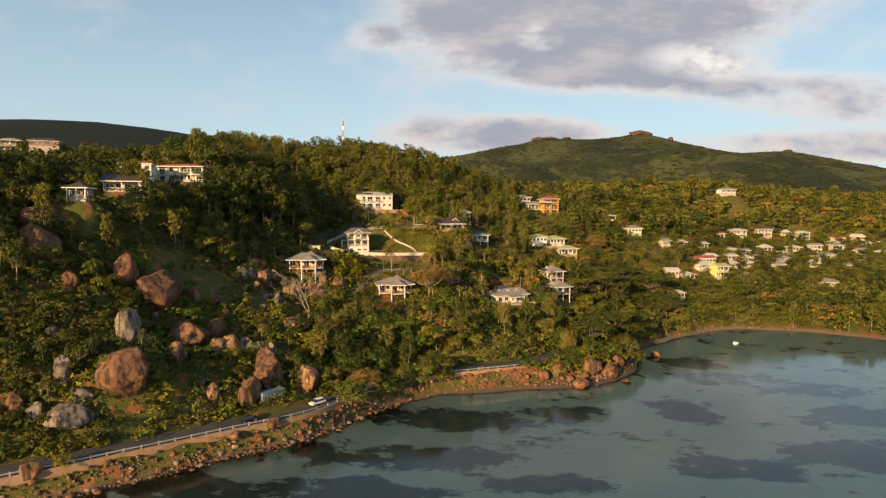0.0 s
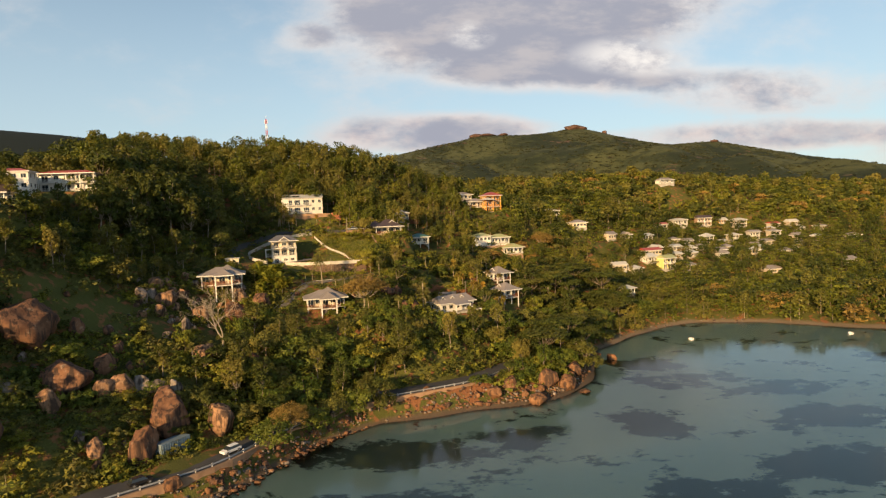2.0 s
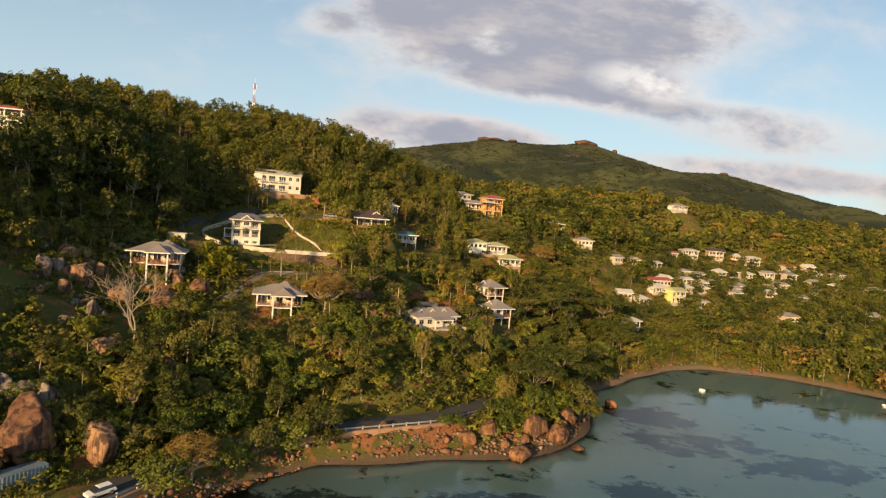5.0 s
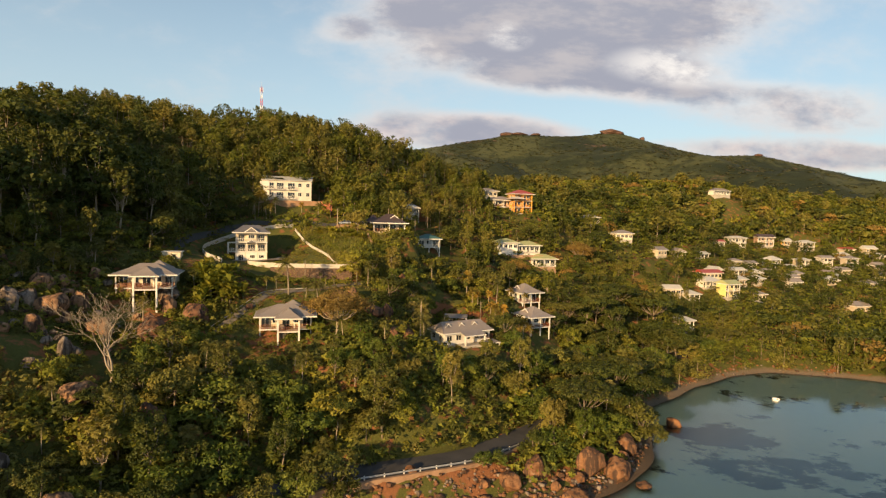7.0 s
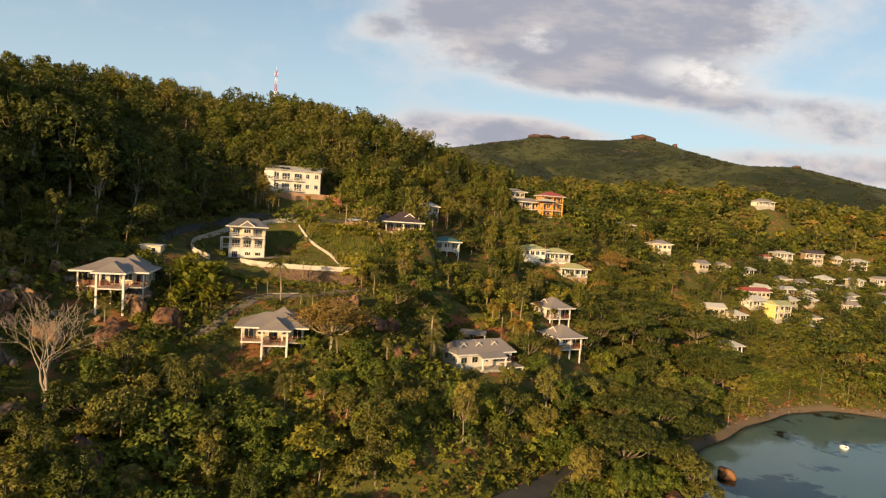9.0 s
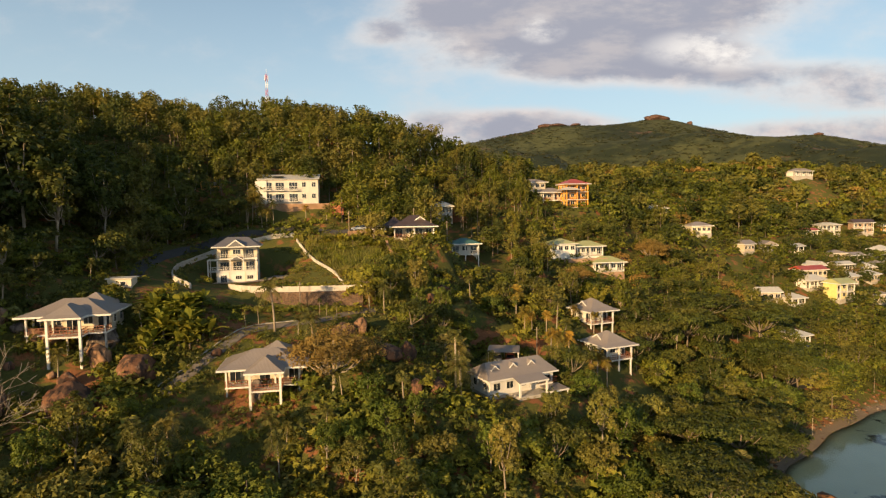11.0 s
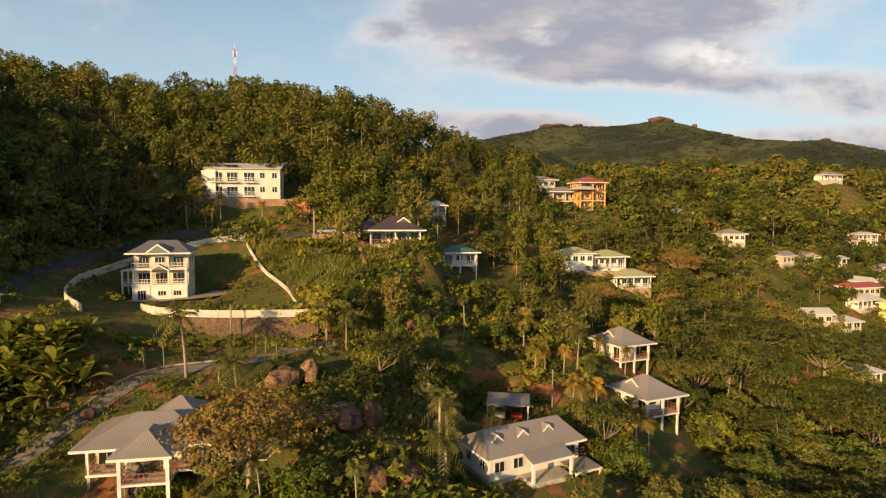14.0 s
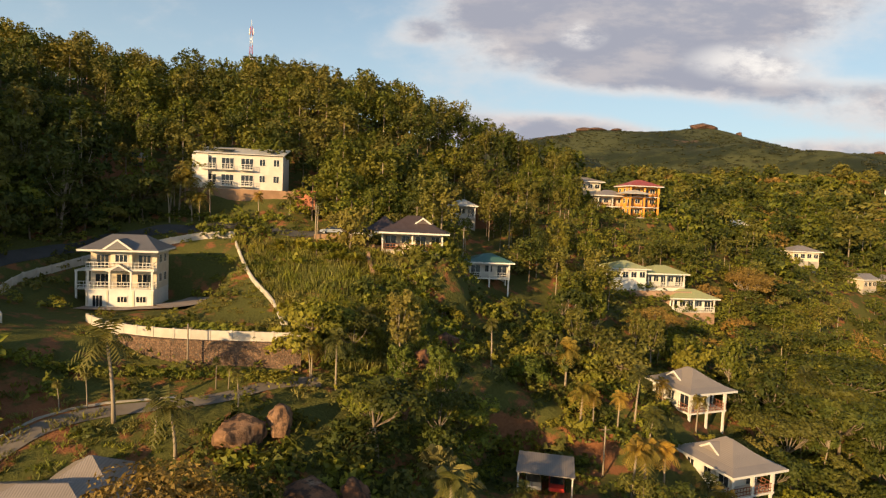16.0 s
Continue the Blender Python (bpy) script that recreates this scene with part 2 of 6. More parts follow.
def stone_mat():
    def build(N, pos):
        vo = N.add("ShaderNodeTexVoronoi", {"Vector": pos, "Scale": 4.2}, feature="DISTANCE_TO_EDGE").outputs["Distance"]
        cell = N.add("ShaderNodeTexVoronoi", {"Vector": pos, "Scale": 4.2}).outputs["Color"]
        joint = N.ramp(vo, 0.02, 0.10)
        tone = N.add("ShaderNodeSeparateXYZ", {0: cell}).outputs[0]
        c = N.mix(tone, rgb(0.10, 0.054, 0.032), rgb(0.25, 0.150, 0.088))
        c = N.mix(joint, rgb(0.10, 0.08, 0.06), c)
        return principled(N, c, 0.95, 0.0, N.math("ADD", joint, N.noise(pos, 6.0)), 0.8, 0.12)

    return material("rubble_stonework", build)


def glass_mat():
    def build(N, pos):
        return principled(N, rgb(0.02, 0.025, 0.03), 0.08, 0.0, None, Specular_IOR_Level=0.6)

    return material("window_glass", build)


def plain(name, c, rough=0.6, metal=0.0):
    return weathered(name, tuple(v * 0.86 for v in c), tuple(min(0.95, v * 1.08) for v in c), 0.8, rough, metal, 12.0, 0.12, 0.01)


M = {
    "ground": ground_mat(), "water": water_mat(), "rock": rock_mat(), "rock_grey": rock_mat("grey_granite", (0.115, 0.092, 0.076), (0.29, 0.235, 0.19)),
    "rock_shore": rock_mat("shore_rock", (0.11, 0.050, 0.023), (0.29, 0.148, 0.072)),
    "white": plain("white_render", (0.65, 0.62, 0.56)), "cream": plain("cream_render", (0.62, 0.53, 0.39)), "orange": plain("orange_render", (0.72, 0.33, 0.05)),
    "yellow": plain("yellow_render", (0.72, 0.60, 0.22)), "concrete": weathered("concrete", (0.30, 0.27, 0.23), (0.46, 0.42, 0.36), 0.5, 0.9),
    "brick": weathered("raw_block", (0.26, 0.16, 0.10), (0.42, 0.28, 0.19), 0.7, 0.95), "terracotta": plain("terracotta_render", (0.50, 0.17, 0.08)),
    "roof_slate": roof_mat("slate_grey_roof_sheet", (0.105, 0.10, 0.105), (0.185, 0.175, 0.175)), "roof_grey": roof_mat("grey_roof_sheet", (0.20, 0.17, 0.15), (0.31, 0.265, 0.23)), "roof_brown": roof_mat("dark_roof_sheet", (0.045, 0.030, 0.028), (0.085, 0.06, 0.055)),
    "roof_red": roof_mat("red_roof_sheet", (0.28, 0.045, 0.030), (0.42, 0.09, 0.06)), "roof_green": roof_mat("green_roof_sheet", (0.30, 0.32, 0.13), (0.44, 0.43, 0.20)),
    "roof_teal": roof_mat("teal_roof_sheet", (0.035, 0.10, 0.085), (0.07, 0.16, 0.13)), "roof_pale": roof_mat("pale_roof_sheet", (0.42, 0.40, 0.36), (0.60, 0.57, 0.50)),
    "sandstone": weathered("tan_masonry", (0.20, 0.115, 0.065), (0.36, 0.225, 0.135), 0.5, 0.95), "stonework": stone_mat(), "rubber": plain("rubber", (0.03, 0.03, 0.03), 0.8), "teal": plain("blue_green_paint", (0.15, 0.20, 0.23), 0.5),
    "paint_white": plain("white_paint", (0.80, 0.79, 0.76), 0.3), "paint_silver": plain("silver_paint", (0.42, 0.43, 0.44), 0.3, 0.5), "paint_red": plain("red_paint", (0.42, 0.04, 0.03), 0.3), "paint_black": plain("black_paint", (0.02, 0.02, 0.022), 0.25),
    "glass": glass_mat(), "rock_crag": rock_mat("crag_rock", (0.060, 0.038, 0.030), (0.19, 0.105, 0.075)), "rock_buff": rock_mat("buff_granite", (0.15, 0.078, 0.042), (0.37, 0.215, 0.120)), "dusty": plain("dusty_cream_render", (0.50, 0.41, 0.30)), "dusty_white": plain("dusty_white_render", (0.55, 0.50, 0.43)), "wall_paint": weathered("weathered_wall_paint", (0.38, 0.34, 0.28), (0.56, 0.51, 0.44), 0.7, 0.85, 0.0, 5.0), "wood": weathered("red_wood", (0.16, 0.055, 0.028), (0.30, 0.11, 0.055), 1.2, 0.6), "bark": weathered("bark", (0.10, 0.075, 0.05), (0.23, 0.18, 0.125), 0.8, 0.95, 0.0, 4.0, 0.8, 0.1),
    "bark_pale": weathered("pale_bark", (0.20, 0.16, 0.11), (0.36, 0.29, 0.21), 0.6, 0.95, 0.0, 4.0, 0.6, 0.1), "asphalt": weathered("asphalt", (0.035, 0.034, 0.034), (0.07, 0.066, 0.062), 0.3, 0.9, 0.0, 14.0),
    "pave_pale": weathered("pale_worn_paving", (0.22, 0.17, 0.135), (0.36, 0.29, 0.235), 0.3, 0.92),
    "pave": weathered("worn_concrete_drive", (0.10, 0.085, 0.07), (0.19, 0.16, 0.13), 0.3, 0.92), "metal": plain("galvanised_steel", (0.45, 0.45, 0.44), 0.45, 0.7),
    "leaf": foliage("broad_leaves", (0.036, 0.054, 0.007), (0.175, 0.180, 0.020), (0.25, 0.18, 0.030), 0.13),
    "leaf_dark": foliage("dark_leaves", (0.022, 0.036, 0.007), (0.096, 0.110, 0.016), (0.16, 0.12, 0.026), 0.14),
    "leaf_lime": foliage("lime_leaves", (0.056, 0.084, 0.009), (0.235, 0.232, 0.026), (0.31, 0.22, 0.03)),
    "leaf_olive": foliage("olive_leaves", (0.062, 0.068, 0.014), (0.212, 0.196, 0.036), (0.27, 0.180, 0.042), 0.13),
    "frond_gold": foliage("yellowing_fronds", (0.10, 0.085, 0.014), (0.28, 0.21, 0.035), (0.40, 0.22, 0.035), 0.3),
    "leaf_brown": foliage("rusty_leaves", (0.115, 0.078, 0.020), (0.33, 0.22, 0.055), (0.34, 0.17, 0.04)),
    "frond": foliage("palm_fronds", (0.035, 0.048, 0.010), (0.15, 0.14, 0.034), (0.26, 0.18, 0.045)),
    "leaf_fresh": foliage("fresh_leaves", (0.030, 0.055, 0.008), (0.148, 0.182, 0.022), (0.22, 0.18, 0.030), 0.10),
    # distance haze is put into these greyed leaf colours
    "leaf_hazed": foliage("mountain_leaves", (0.022, 0.030, 0.014), (0.068, 0.076, 0.032), (0.10, 0.085, 0.040), 0.12),
    "frond_pale": foliage("pale_fan_leaves", (0.10, 0.095, 0.030), (0.26, 0.22, 0.075), (0.32, 0.22, 0.07)),
    "grass": foliage("tall_grass", (0.070, 0.086, 0.016), (0.21, 0.20, 0.048), (0.26, 0.18, 0.06)),
}


# ---------------------------------------------------------------- the lie of the land
COAST = ((-130, 70), (-95, 87), (-68, 104), (-50, 116), (-33, 127), (-20, 147.5), (-3, 158), (22, 163.5), (42, 166), (54, 176), (62, 190), (73, 216), (93, 233), (112, 246), (128, 251), (152, 245), (168, 234), (190, 219), (240, 200), (300, 190))
BAY = ((-60, 78), (-28, 100), (0, 128), (40, 138), (80, 170), (105, 215), (150, 205), (200, 150), (0, 50), (110, 60), (260, 110), (-90, 35), (0, -60), (300, 0), (-200, -80))
SLOPE = ((-50, 124, 5), (-30, 141, 5), (0, 168, 5.5), (30, 184, 6), (70, 224, 5), (-56, 121, 10), (-63, 110, 10), (-58, 137, 16), (-72, 142, 24), (-78, 134, 28), (-73, 122, 20),
         (-54, 183, 26), (-48, 141, 13), (-57, 149, 18), (-27, 159, 11), (-37, 165, 15.5), (-83, 152, 42), (-88, 163, 50), (-100, 206, 58), (-60, 200, 36), (-43, 213, 36), (-46, 193, 26.5), (-17, 194, 20.5), (-14, 208, 27), (-10, 218.5, 29.4), (-21, 218.5, 30.2))
TERRACE = ((13, 258, 34.5), (12, 250, 32), (4, 189, 19.5), (10, 178, 12), (22, 172, 7), (12, 205, 23), (17, 226, 24), (24, 212, 17.5), (30, 224, 19.5), (45, 241, 22.0), (45, 226, 17.5), (46, 187, 8), (56, 227, 10), (62, 252, 19), (64, 240, 12),
           (22, 269, 35), (5, 256, 41.5), (10, 300, 46), (-26, 205, 28), (0, 240, 37), (50, 286, 33), (60, 288, 29), (56, 281, 27), (75, 270, 20), (100, 260, 9), (140, 265, 7), (100, 247, 4), (115, 255, 4.5), (130, 259, 4.5), (155, 254, 4.5), (83, 236, 4), (176, 244, 4.5), (200, 232, 4.5))
# the hill round (-155, 120) is unseen, added to shade the left-hand woods
RIDGE = ((-36, 238, 34), (-20, 250, 39.5), (-26, 254, 42.7), (-34, 251, 41), (-41.5, 245, 39), (-46, 236, 37), (-42.5, 224.5, 35.4), (-37, 219, 34.6), (-29, 228, 33.4), (-30, 274, 51), (-53, 252, 45), (-70, 237, 51), (-92, 245, 62), (-118, 268, 76), (-92, 288, 76), (-66, 303, 70), (-44, 312, 72), (-22, 318, 73), (0, 324, 68), (24, 333, 62), (-57, 338, 80), (58, 322, 50), (60, 380, 46), (-30, 400, 60), (-150, 330, 82), (-170, 220, 62), (-190, 290, 68), (-150, 250, 66), (-230, 325, 82), (-155, 120, 80), (-168, 142, 78), (-140, 102, 68), (-122, 160, 56), (-190, 80, 40))
VILLAGE = ((206, 411, 31.5), (228, 416, 33.5), (258, 424, 30.5), (107, 338, 38.5), (107, 329, 36), (100, 361, 43), (96, 300, 22), (138, 306, 15), (117, 303, 16), (197, 388, 29), (284, 362, 22), (256, 379, 21), (222, 461, 66), (150, 400, 50), (180, 290, 8), (230, 270, 5), (300, 290, 10), (280, 460, 54), (380, 440, 42), (130, 450, 62))
MOUNTAIN = ((35, 1400, 190), (93, 1400, 201), (144, 1400, 211), (196, 1400, 219), (224, 1400, 229), (287, 1400, 229), (353, 1400, 227), (406, 1400, 232), (453, 1400, 240), (493, 1400, 240), (535, 1400, 226), (611, 1400, 210), (681, 1400, 196), (745, 1400, 197), (813, 1400, 202), (878, 1400, 191), (994, 1400, 172), (1112, 1400, 152), (1172, 1400, 142), (1400, 1400, 115))
FOOTHILLS = ((180, 1200, 160), (300, 1200, 174), (420, 1200, 182), (520, 1200, 170), (610, 1200, 146), (720, 1200, 144), (850, 1200, 118), (950, 1200, 100), (1060, 1200, 88), (100, 700, 62), (300, 700, 78), (520, 700, 84), (200, 1000, 120), (500, 1000, 140), (800, 950, 82), (300, 2000, 90), (900, 2000, 80), (-300, 1000, 110), (-400, 500, 110), (1500, 800, 30), (-635, 1500, 254), (-749, 1500, 270), (-863, 1500, 283), (-1005, 1500, 288), (-1120, 1500, 285), (-1300, 1500, 260), (-900, 1900, 140), (-800, 1000, 120), (-400, 1500, 180))


def spread(points):
    """Weights of a smooth surface through the spot heights."""
    p = np.array(points, float)
    r = np.hypot(p[:, None, 0] - p[None, :, 0], p[:, None, 1] - p[None, :, 1])
    return p, np.linalg.solve(-np.sqrt(r * r + 36.0) + 1.5 * np.eye(len(p)), p[:, 2] - 20.0)


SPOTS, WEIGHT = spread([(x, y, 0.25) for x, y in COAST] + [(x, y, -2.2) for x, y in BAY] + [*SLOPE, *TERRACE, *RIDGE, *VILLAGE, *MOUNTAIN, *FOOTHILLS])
ROAD = ((-112, 78), (-78, 97), (-61, 109), (-45, 121), (-33, 130), (-25.5, 141), (-16, 153), (-2, 163.5), (12, 168.5), (22, 172.5), (30, 179), (40, 188), (52, 200), (64, 215), (75, 230), (92, 248), (118, 262))
# level places: centre, half sizes, turn, height
PADS = [(-35.3, 239.4, 5.0, 5.0, 22, 33.6, 2.5), (-27.6, 240.7, 3.4, 6.2, 0, 33.8, 2.0), (-17, 228.0, 11.5, 4.2, 2, 33.5, 2.0), (-31, 272.0, 11, 4.2, 9, 51.2, 2.2), (23.2, 210, 9, 6, 28, 17.1), (24, 223.5, 7, 5, -8, 18.9), (4, 257, 6.5, 6, -4, 41.5, 3.0), (-98, 211, 16, 7, 8, 60.3), (-40, 134.8, 4, 3, 53, 5.4), (-91.5, 169, 5.5, 3.5, 12, 55.2), (-94.5, 152, 4, 3, 10, 52.2), (58.5, 322, 6, 5, 14, 49.0)]


def smooth(a, b, v):
    t = np.clip((v - a) / (b - a), 0, 1)
    return t * t * (3 - 2 * t)


def along(points, x, y):
    """Distance from a line of points, and how far along it the nearest place is."""
    best, at = np.full(np.shape(x), 1e9), np.zeros(np.shape(x))
    for k in range(len(points) - 1):
        ax, ay = points[k][:2]
        bx, by = points[k + 1][:2]
        L = (bx - ax) ** 2 + (by - ay) ** 2
        t = np.clip(((x - ax) * (bx - ax) + (y - ay) * (by - ay)) / L, 0, 1)
        d = np.hypot(x - ax - t * (bx - ax), y - ay - t * (by - ay))
        at = np.where(d < best, k + t, at)
        best = np.minimum(best, d)
    return best, at


def seaward(x, y):
    """Whether a place lies on the sea side of the coast road."""
    best, side = np.full(np.shape(x), 1e9), np.zeros(np.shape(x))
    for (ax, ay), (bx, by) in zip(ROAD, ROAD[1:]):
        t = np.clip(((x - ax) * (bx - ax) + (y - ay) * (by - ay)) / ((bx - ax) ** 2 + (by - ay) ** 2), 0, 1)
        d = np.hypot(x - ax - t * (bx - ax), y - ay - t * (by - ay))
        side = np.where(d < best, (bx - ax) * (y - ay) - (by - ay) * (x - ax), side)
        best = np.minimum(best, d)
    return side < 0


ROAD_Z = 4.6


def height(x, y):
    x, y = np.asarray(x, float), np.asarray(y, float)
    z = np.full(x.shape, 20.0)
    for (px, py, _), w in zip(SPOTS, WEIGHT):
        z = z - w * np.sqrt((x - px) ** 2 + (y - py) ** 2 + 36.0)
    far = smooth(1700, 2600, np.hypot(x - 100, y - 300))
    z = z * (1 - far) + far * np.where(y > 200, 20.0, -6.0)
    z = np.where(z < -6, -6, z)
    rough = smooth(1.0, 8.0, z) * (1 - smooth(420, 600, y))
    rough = rough * (1 - 0.85 * (1 - smooth(26, 36, np.hypot((x + 20) * 0.9, y - 228))))
    z = z + rough * (0.9 * np.sin(x * 0.21 + 1.3 * np.sin(y * 0.13)) * np.sin(y * 0.19 + 0.7) + 0.45 * np.sin(x * 0.55 + y * 0.31) * np.sin(y * 0.47 - x * 0.2))
    spur = smooth(560, 720, y) * (1 - smooth(1020, 1230, y))
    z = z + spur * (17 * np.sin(x * 0.021 + 1.2 * np.sin(y * 0.006)) + 9 * np.sin(x * 0.043 - y * 0.012) * np.sin(y * 0.015 + 1.0))
    d, _ = along(ROAD, x, y)
    sea = seaward(x, y)
    z = np.where(sea & (x < -6), np.minimum(z, np.maximum(0.15 - (d - 5.4) * 0.35, -2.4)), z)
    k = np.where(sea, 1 - smooth(3.2, np.where(x < -6, 5.6, 5.2), d), 1 - smooth(4.2, 9.0, d))
    z = z * (1 - k) + ROAD_Z * k
    for cx, cy, hx, hy, turn, pz, *edge in PADS:
        c, s = math.cos(radians(turn)), math.sin(radians(turn))
        u, v = (x - cx) * c + (y - cy) * s, -(x - cx) * s + (y - cy) * c
        k = 1 - smooth(0, edge[0] if edge else 5.0, np.hypot(np.maximum(np.abs(u) - hx, 0), np.maximum(np.abs(v) - hy, 0)))
        z = z * (1 - k) + pz * k
    return z


def ground_at(x, y):
    return float(height(np.array([x]), np.array([y]))[0])


def mesh_of(name, verts, faces, mat, smooth_shade=False):
    me = bpy.data.meshes.new(name)
    me.from_pydata(verts, [], faces)
    me.materials.append(mat)
    if smooth_shade:
        me.polygons.foreach_set("use_smooth", [True] * len(me.polygons))
    me.update()
    return me


GRID = []


def on_ground(x, y):
    """Height of the ground sheet itself, between its corners."""
    xs, ys, Z = GRID[0]
    i, j = np.clip(np.searchsorted(xs, x) - 1, 0, len(xs) - 2), np.clip(np.searchsorted(ys, y) - 1, 0, len(ys) - 2)
    u, v = (x - xs[i]) / (xs[i + 1] - xs[i]), (y - ys[j]) / (ys[j + 1] - ys[j])
    return (Z[j, i] * (1 - u) + Z[j, i + 1] * u) * (1 - v) + (Z[j + 1, i] * (1 - u) + Z[j + 1, i + 1] * u) * v


def build_ground():
    def axis(lo, hi, step, far_lo, far_hi, grow):
        mid = list(np.arange(lo, hi + 0.1, step))
        a, s, left = lo, step, []
        while a > far_lo:
            s *= grow
            a -= s
            left.append(a)
        a, s, right = hi, step, []
        while a < far_hi:
            s *= grow
            a += s
            right.append(a)
        return np.array(left[::-1] + mid + right)

    xs, ys = axis(-115, 110, 2.3, -4500, 4500, 1.06), axis(80, 290, 2.3, -3000, 4800, 1.03)
    X, Y = np.meshgrid(xs, ys)
    Z = height(X, Y)
    GRID.append((xs, ys, Z))
    nx, ny = len(xs), len(ys)
    verts = np.stack([X, Y, Z], -1).reshape(-1, 3)
    i = (np.arange(ny - 1)[:, None] * nx + np.arange(nx - 1)[None, :]).reshape(-1)
    faces = np.stack([i, i + 1, i + nx + 1, i + nx], -1)
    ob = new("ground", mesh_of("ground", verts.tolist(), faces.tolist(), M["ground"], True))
    tagged(ob, "steep tropical hillside of red earth, undergrowth and shore sand", "ground", kind="structure")
    water = new("water", mesh_of("water", [(-4500, -3000, 0), (4500, -3000, 0), (4500, 600, 0), (-4500, 600, 0)], [(0, 1, 2, 3)], M["water"]))
    tagged(water, "calm shallow green sea over sand and seagrass", "water", kind="structure")


build_ground()


# ---------------------------------------------------------------- shaping helpers
def box(bm, x0, y0, z0, x1, y1, z1):
    vs = [bm.verts.new(p) for p in ((x0, y0, z0), (x1, y0, z0), (x1, y1, z0), (x0, y1, z0), (x0, y0, z1), (x1, y0, z1), (x1, y1, z1), (x0, y1, z1))]
    for f in ((3, 2, 1, 0), (4, 5, 6, 7), (0, 1, 5, 4), (1, 2, 6, 5), (2, 3, 7, 6), (3, 0, 4, 7)):
        bm.faces.new([vs[i] for i in f])


def tube(bm, path, radii, sides=7, cap=True):
    """A round, tapering limb along a path."""
    rings = []
    for i, p in enumerate(path):
        p = Vector(p)
        a, b = Vector(path[max(i - 1, 0)]), Vector(path[min(i + 1, len(path) - 1)])
        t = (b - a).normalized()
        s = t.cross(Vector((0.31, 0.95, 0.05))).normalized()
        q = t.cross(s)
        rings.append([bm.verts.new(p + radii[i] * (math.cos(2 * math.pi * k / sides) * s + math.sin(2 * math.pi * k / sides) * q)) for k in range(sides)])
    for r0, r1 in zip(rings, rings[1:]):
        for k in range(sides):
            f = bm.faces.new((r0[k], r0[(k + 1) % sides], r1[(k + 1) % sides], r1[k]))
            f.smooth = True
    if cap:
        bm.faces.new(rings[-1])
        bm.faces.new(rings[0][::-1])


def finish(name, bm, mat):
    me = bpy.data.meshes.new(name)
    bm.normal_update()
    bm.to_mesh(me)
    bm.free()
    me.materials.append(mat)
    return me


def part(name, bm, mat, parent, label="", m=None):
    ob = new(name, bm if isinstance(bm, bpy.types.Mesh) else finish(name, bm, mat))
    ob.parent = parent
    if m is not None:
        ob.matrix_basis = m
    return tagged(ob, label)


def root(name, x, y, z, turn=0, label="", category="", group="", kind=""):
    ob = new(name)
    ob.empty_display_size = 0.3
    ob.matrix_world = pose(x, y, z, 0, 0, turn)
    return tagged(ob, label, category, group, kind)


# ---------------------------------------------------------------- plants
def leaf_cloud(rng, lobes, count, size, droop=0.0, puffs=9):
    """Many single leaves, gathered in puffs on the outsides of uneven lobes. Lobes: x, y, z, radius, height."""
    lobes = np.array(lobes, float)
    vol = lobes[:, 3] ** 2
    pick = rng.choice(len(lobes), count, p=vol / vol.sum())

    def outward(n):
        d = rng.normal(size=(n, 3))
        d /= np.linalg.norm(d, axis=1)[:, None]
        d[:, 2] = np.where(d[:, 2] < -0.35, -d[:, 2] * 0.6, d[:, 2])
        return d

    L = lobes[pick]
    girth = np.stack([L[:, 3], L[:, 3], L[:, 4]], 1)
    d = outward(count)
    c = L[:, :3] + d * (1 - 0.45 * rng.random(count) ** 2)[:, None] * girth
    if puffs:
        way = outward(len(lobes) * puffs)
        wide = rng.uniform(0.30, 0.52, len(way))
        k = pick * puffs + rng.integers(0, puffs, count)
        e = rng.normal(size=(count, 3)) + way[k] * 0.9
        e /= np.linalg.norm(e, axis=1)[:, None]
        on = rng.random(count) < 0.86
        p = L[:, :3] + way[k] * girth * 0.80 + e * (wide[k] * (1 - 0.45 * rng.random(count) ** 2))[:, None] * girth * np.array([1, 1, 0.9])
        c = np.where(on[:, None], p, c)
        d = np.where(on[:, None], 0.75 * e + 0.35 * way[k], d)
    n = d + rng.normal(size=(count, 3)) * 0.50 + np.array([0, 0, 0.25])
    n /= np.linalg.norm(n, axis=1)[:, None]
    a = np.cross(n, rng.normal(size=(count, 3)))
    a /= np.linalg.norm(a, axis=1)[:, None]
    b = np.cross(n, a)
    s = size * (0.6 + 0.8 * rng.random(count))[:, None]
    v = np.stack([c - a * s * 0.9 - b * s * 0.5, c + a * s - np.array([0, 0, droop]), c + b * s * 0.75 - a * s * 0.2], 1).reshape(-1, 3)
    f = np.arange(count * 3).reshape(-1, 3)
    return v, f


def crown_lobes(rng, h, r, n, flat=0.75, low=0.3):
    out = [(0, 0, h - r * flat * 0.9, r * 0.62, r * flat * 0.75)]
    for k in range(n):
        a = 2 * math.pi * (k + rng.random() * 0.7) / n
        q = r * (0.45 + 0.35 * rng.random())
        out.append((q * math.cos(a), q * math.sin(a), h * (low + (0.92 - low) * rng.random()) - r * 0.3, r * (0.34 + 0.2 * rng.random()), r * flat * (0.34 + 0.2 * rng.random())))
    return out


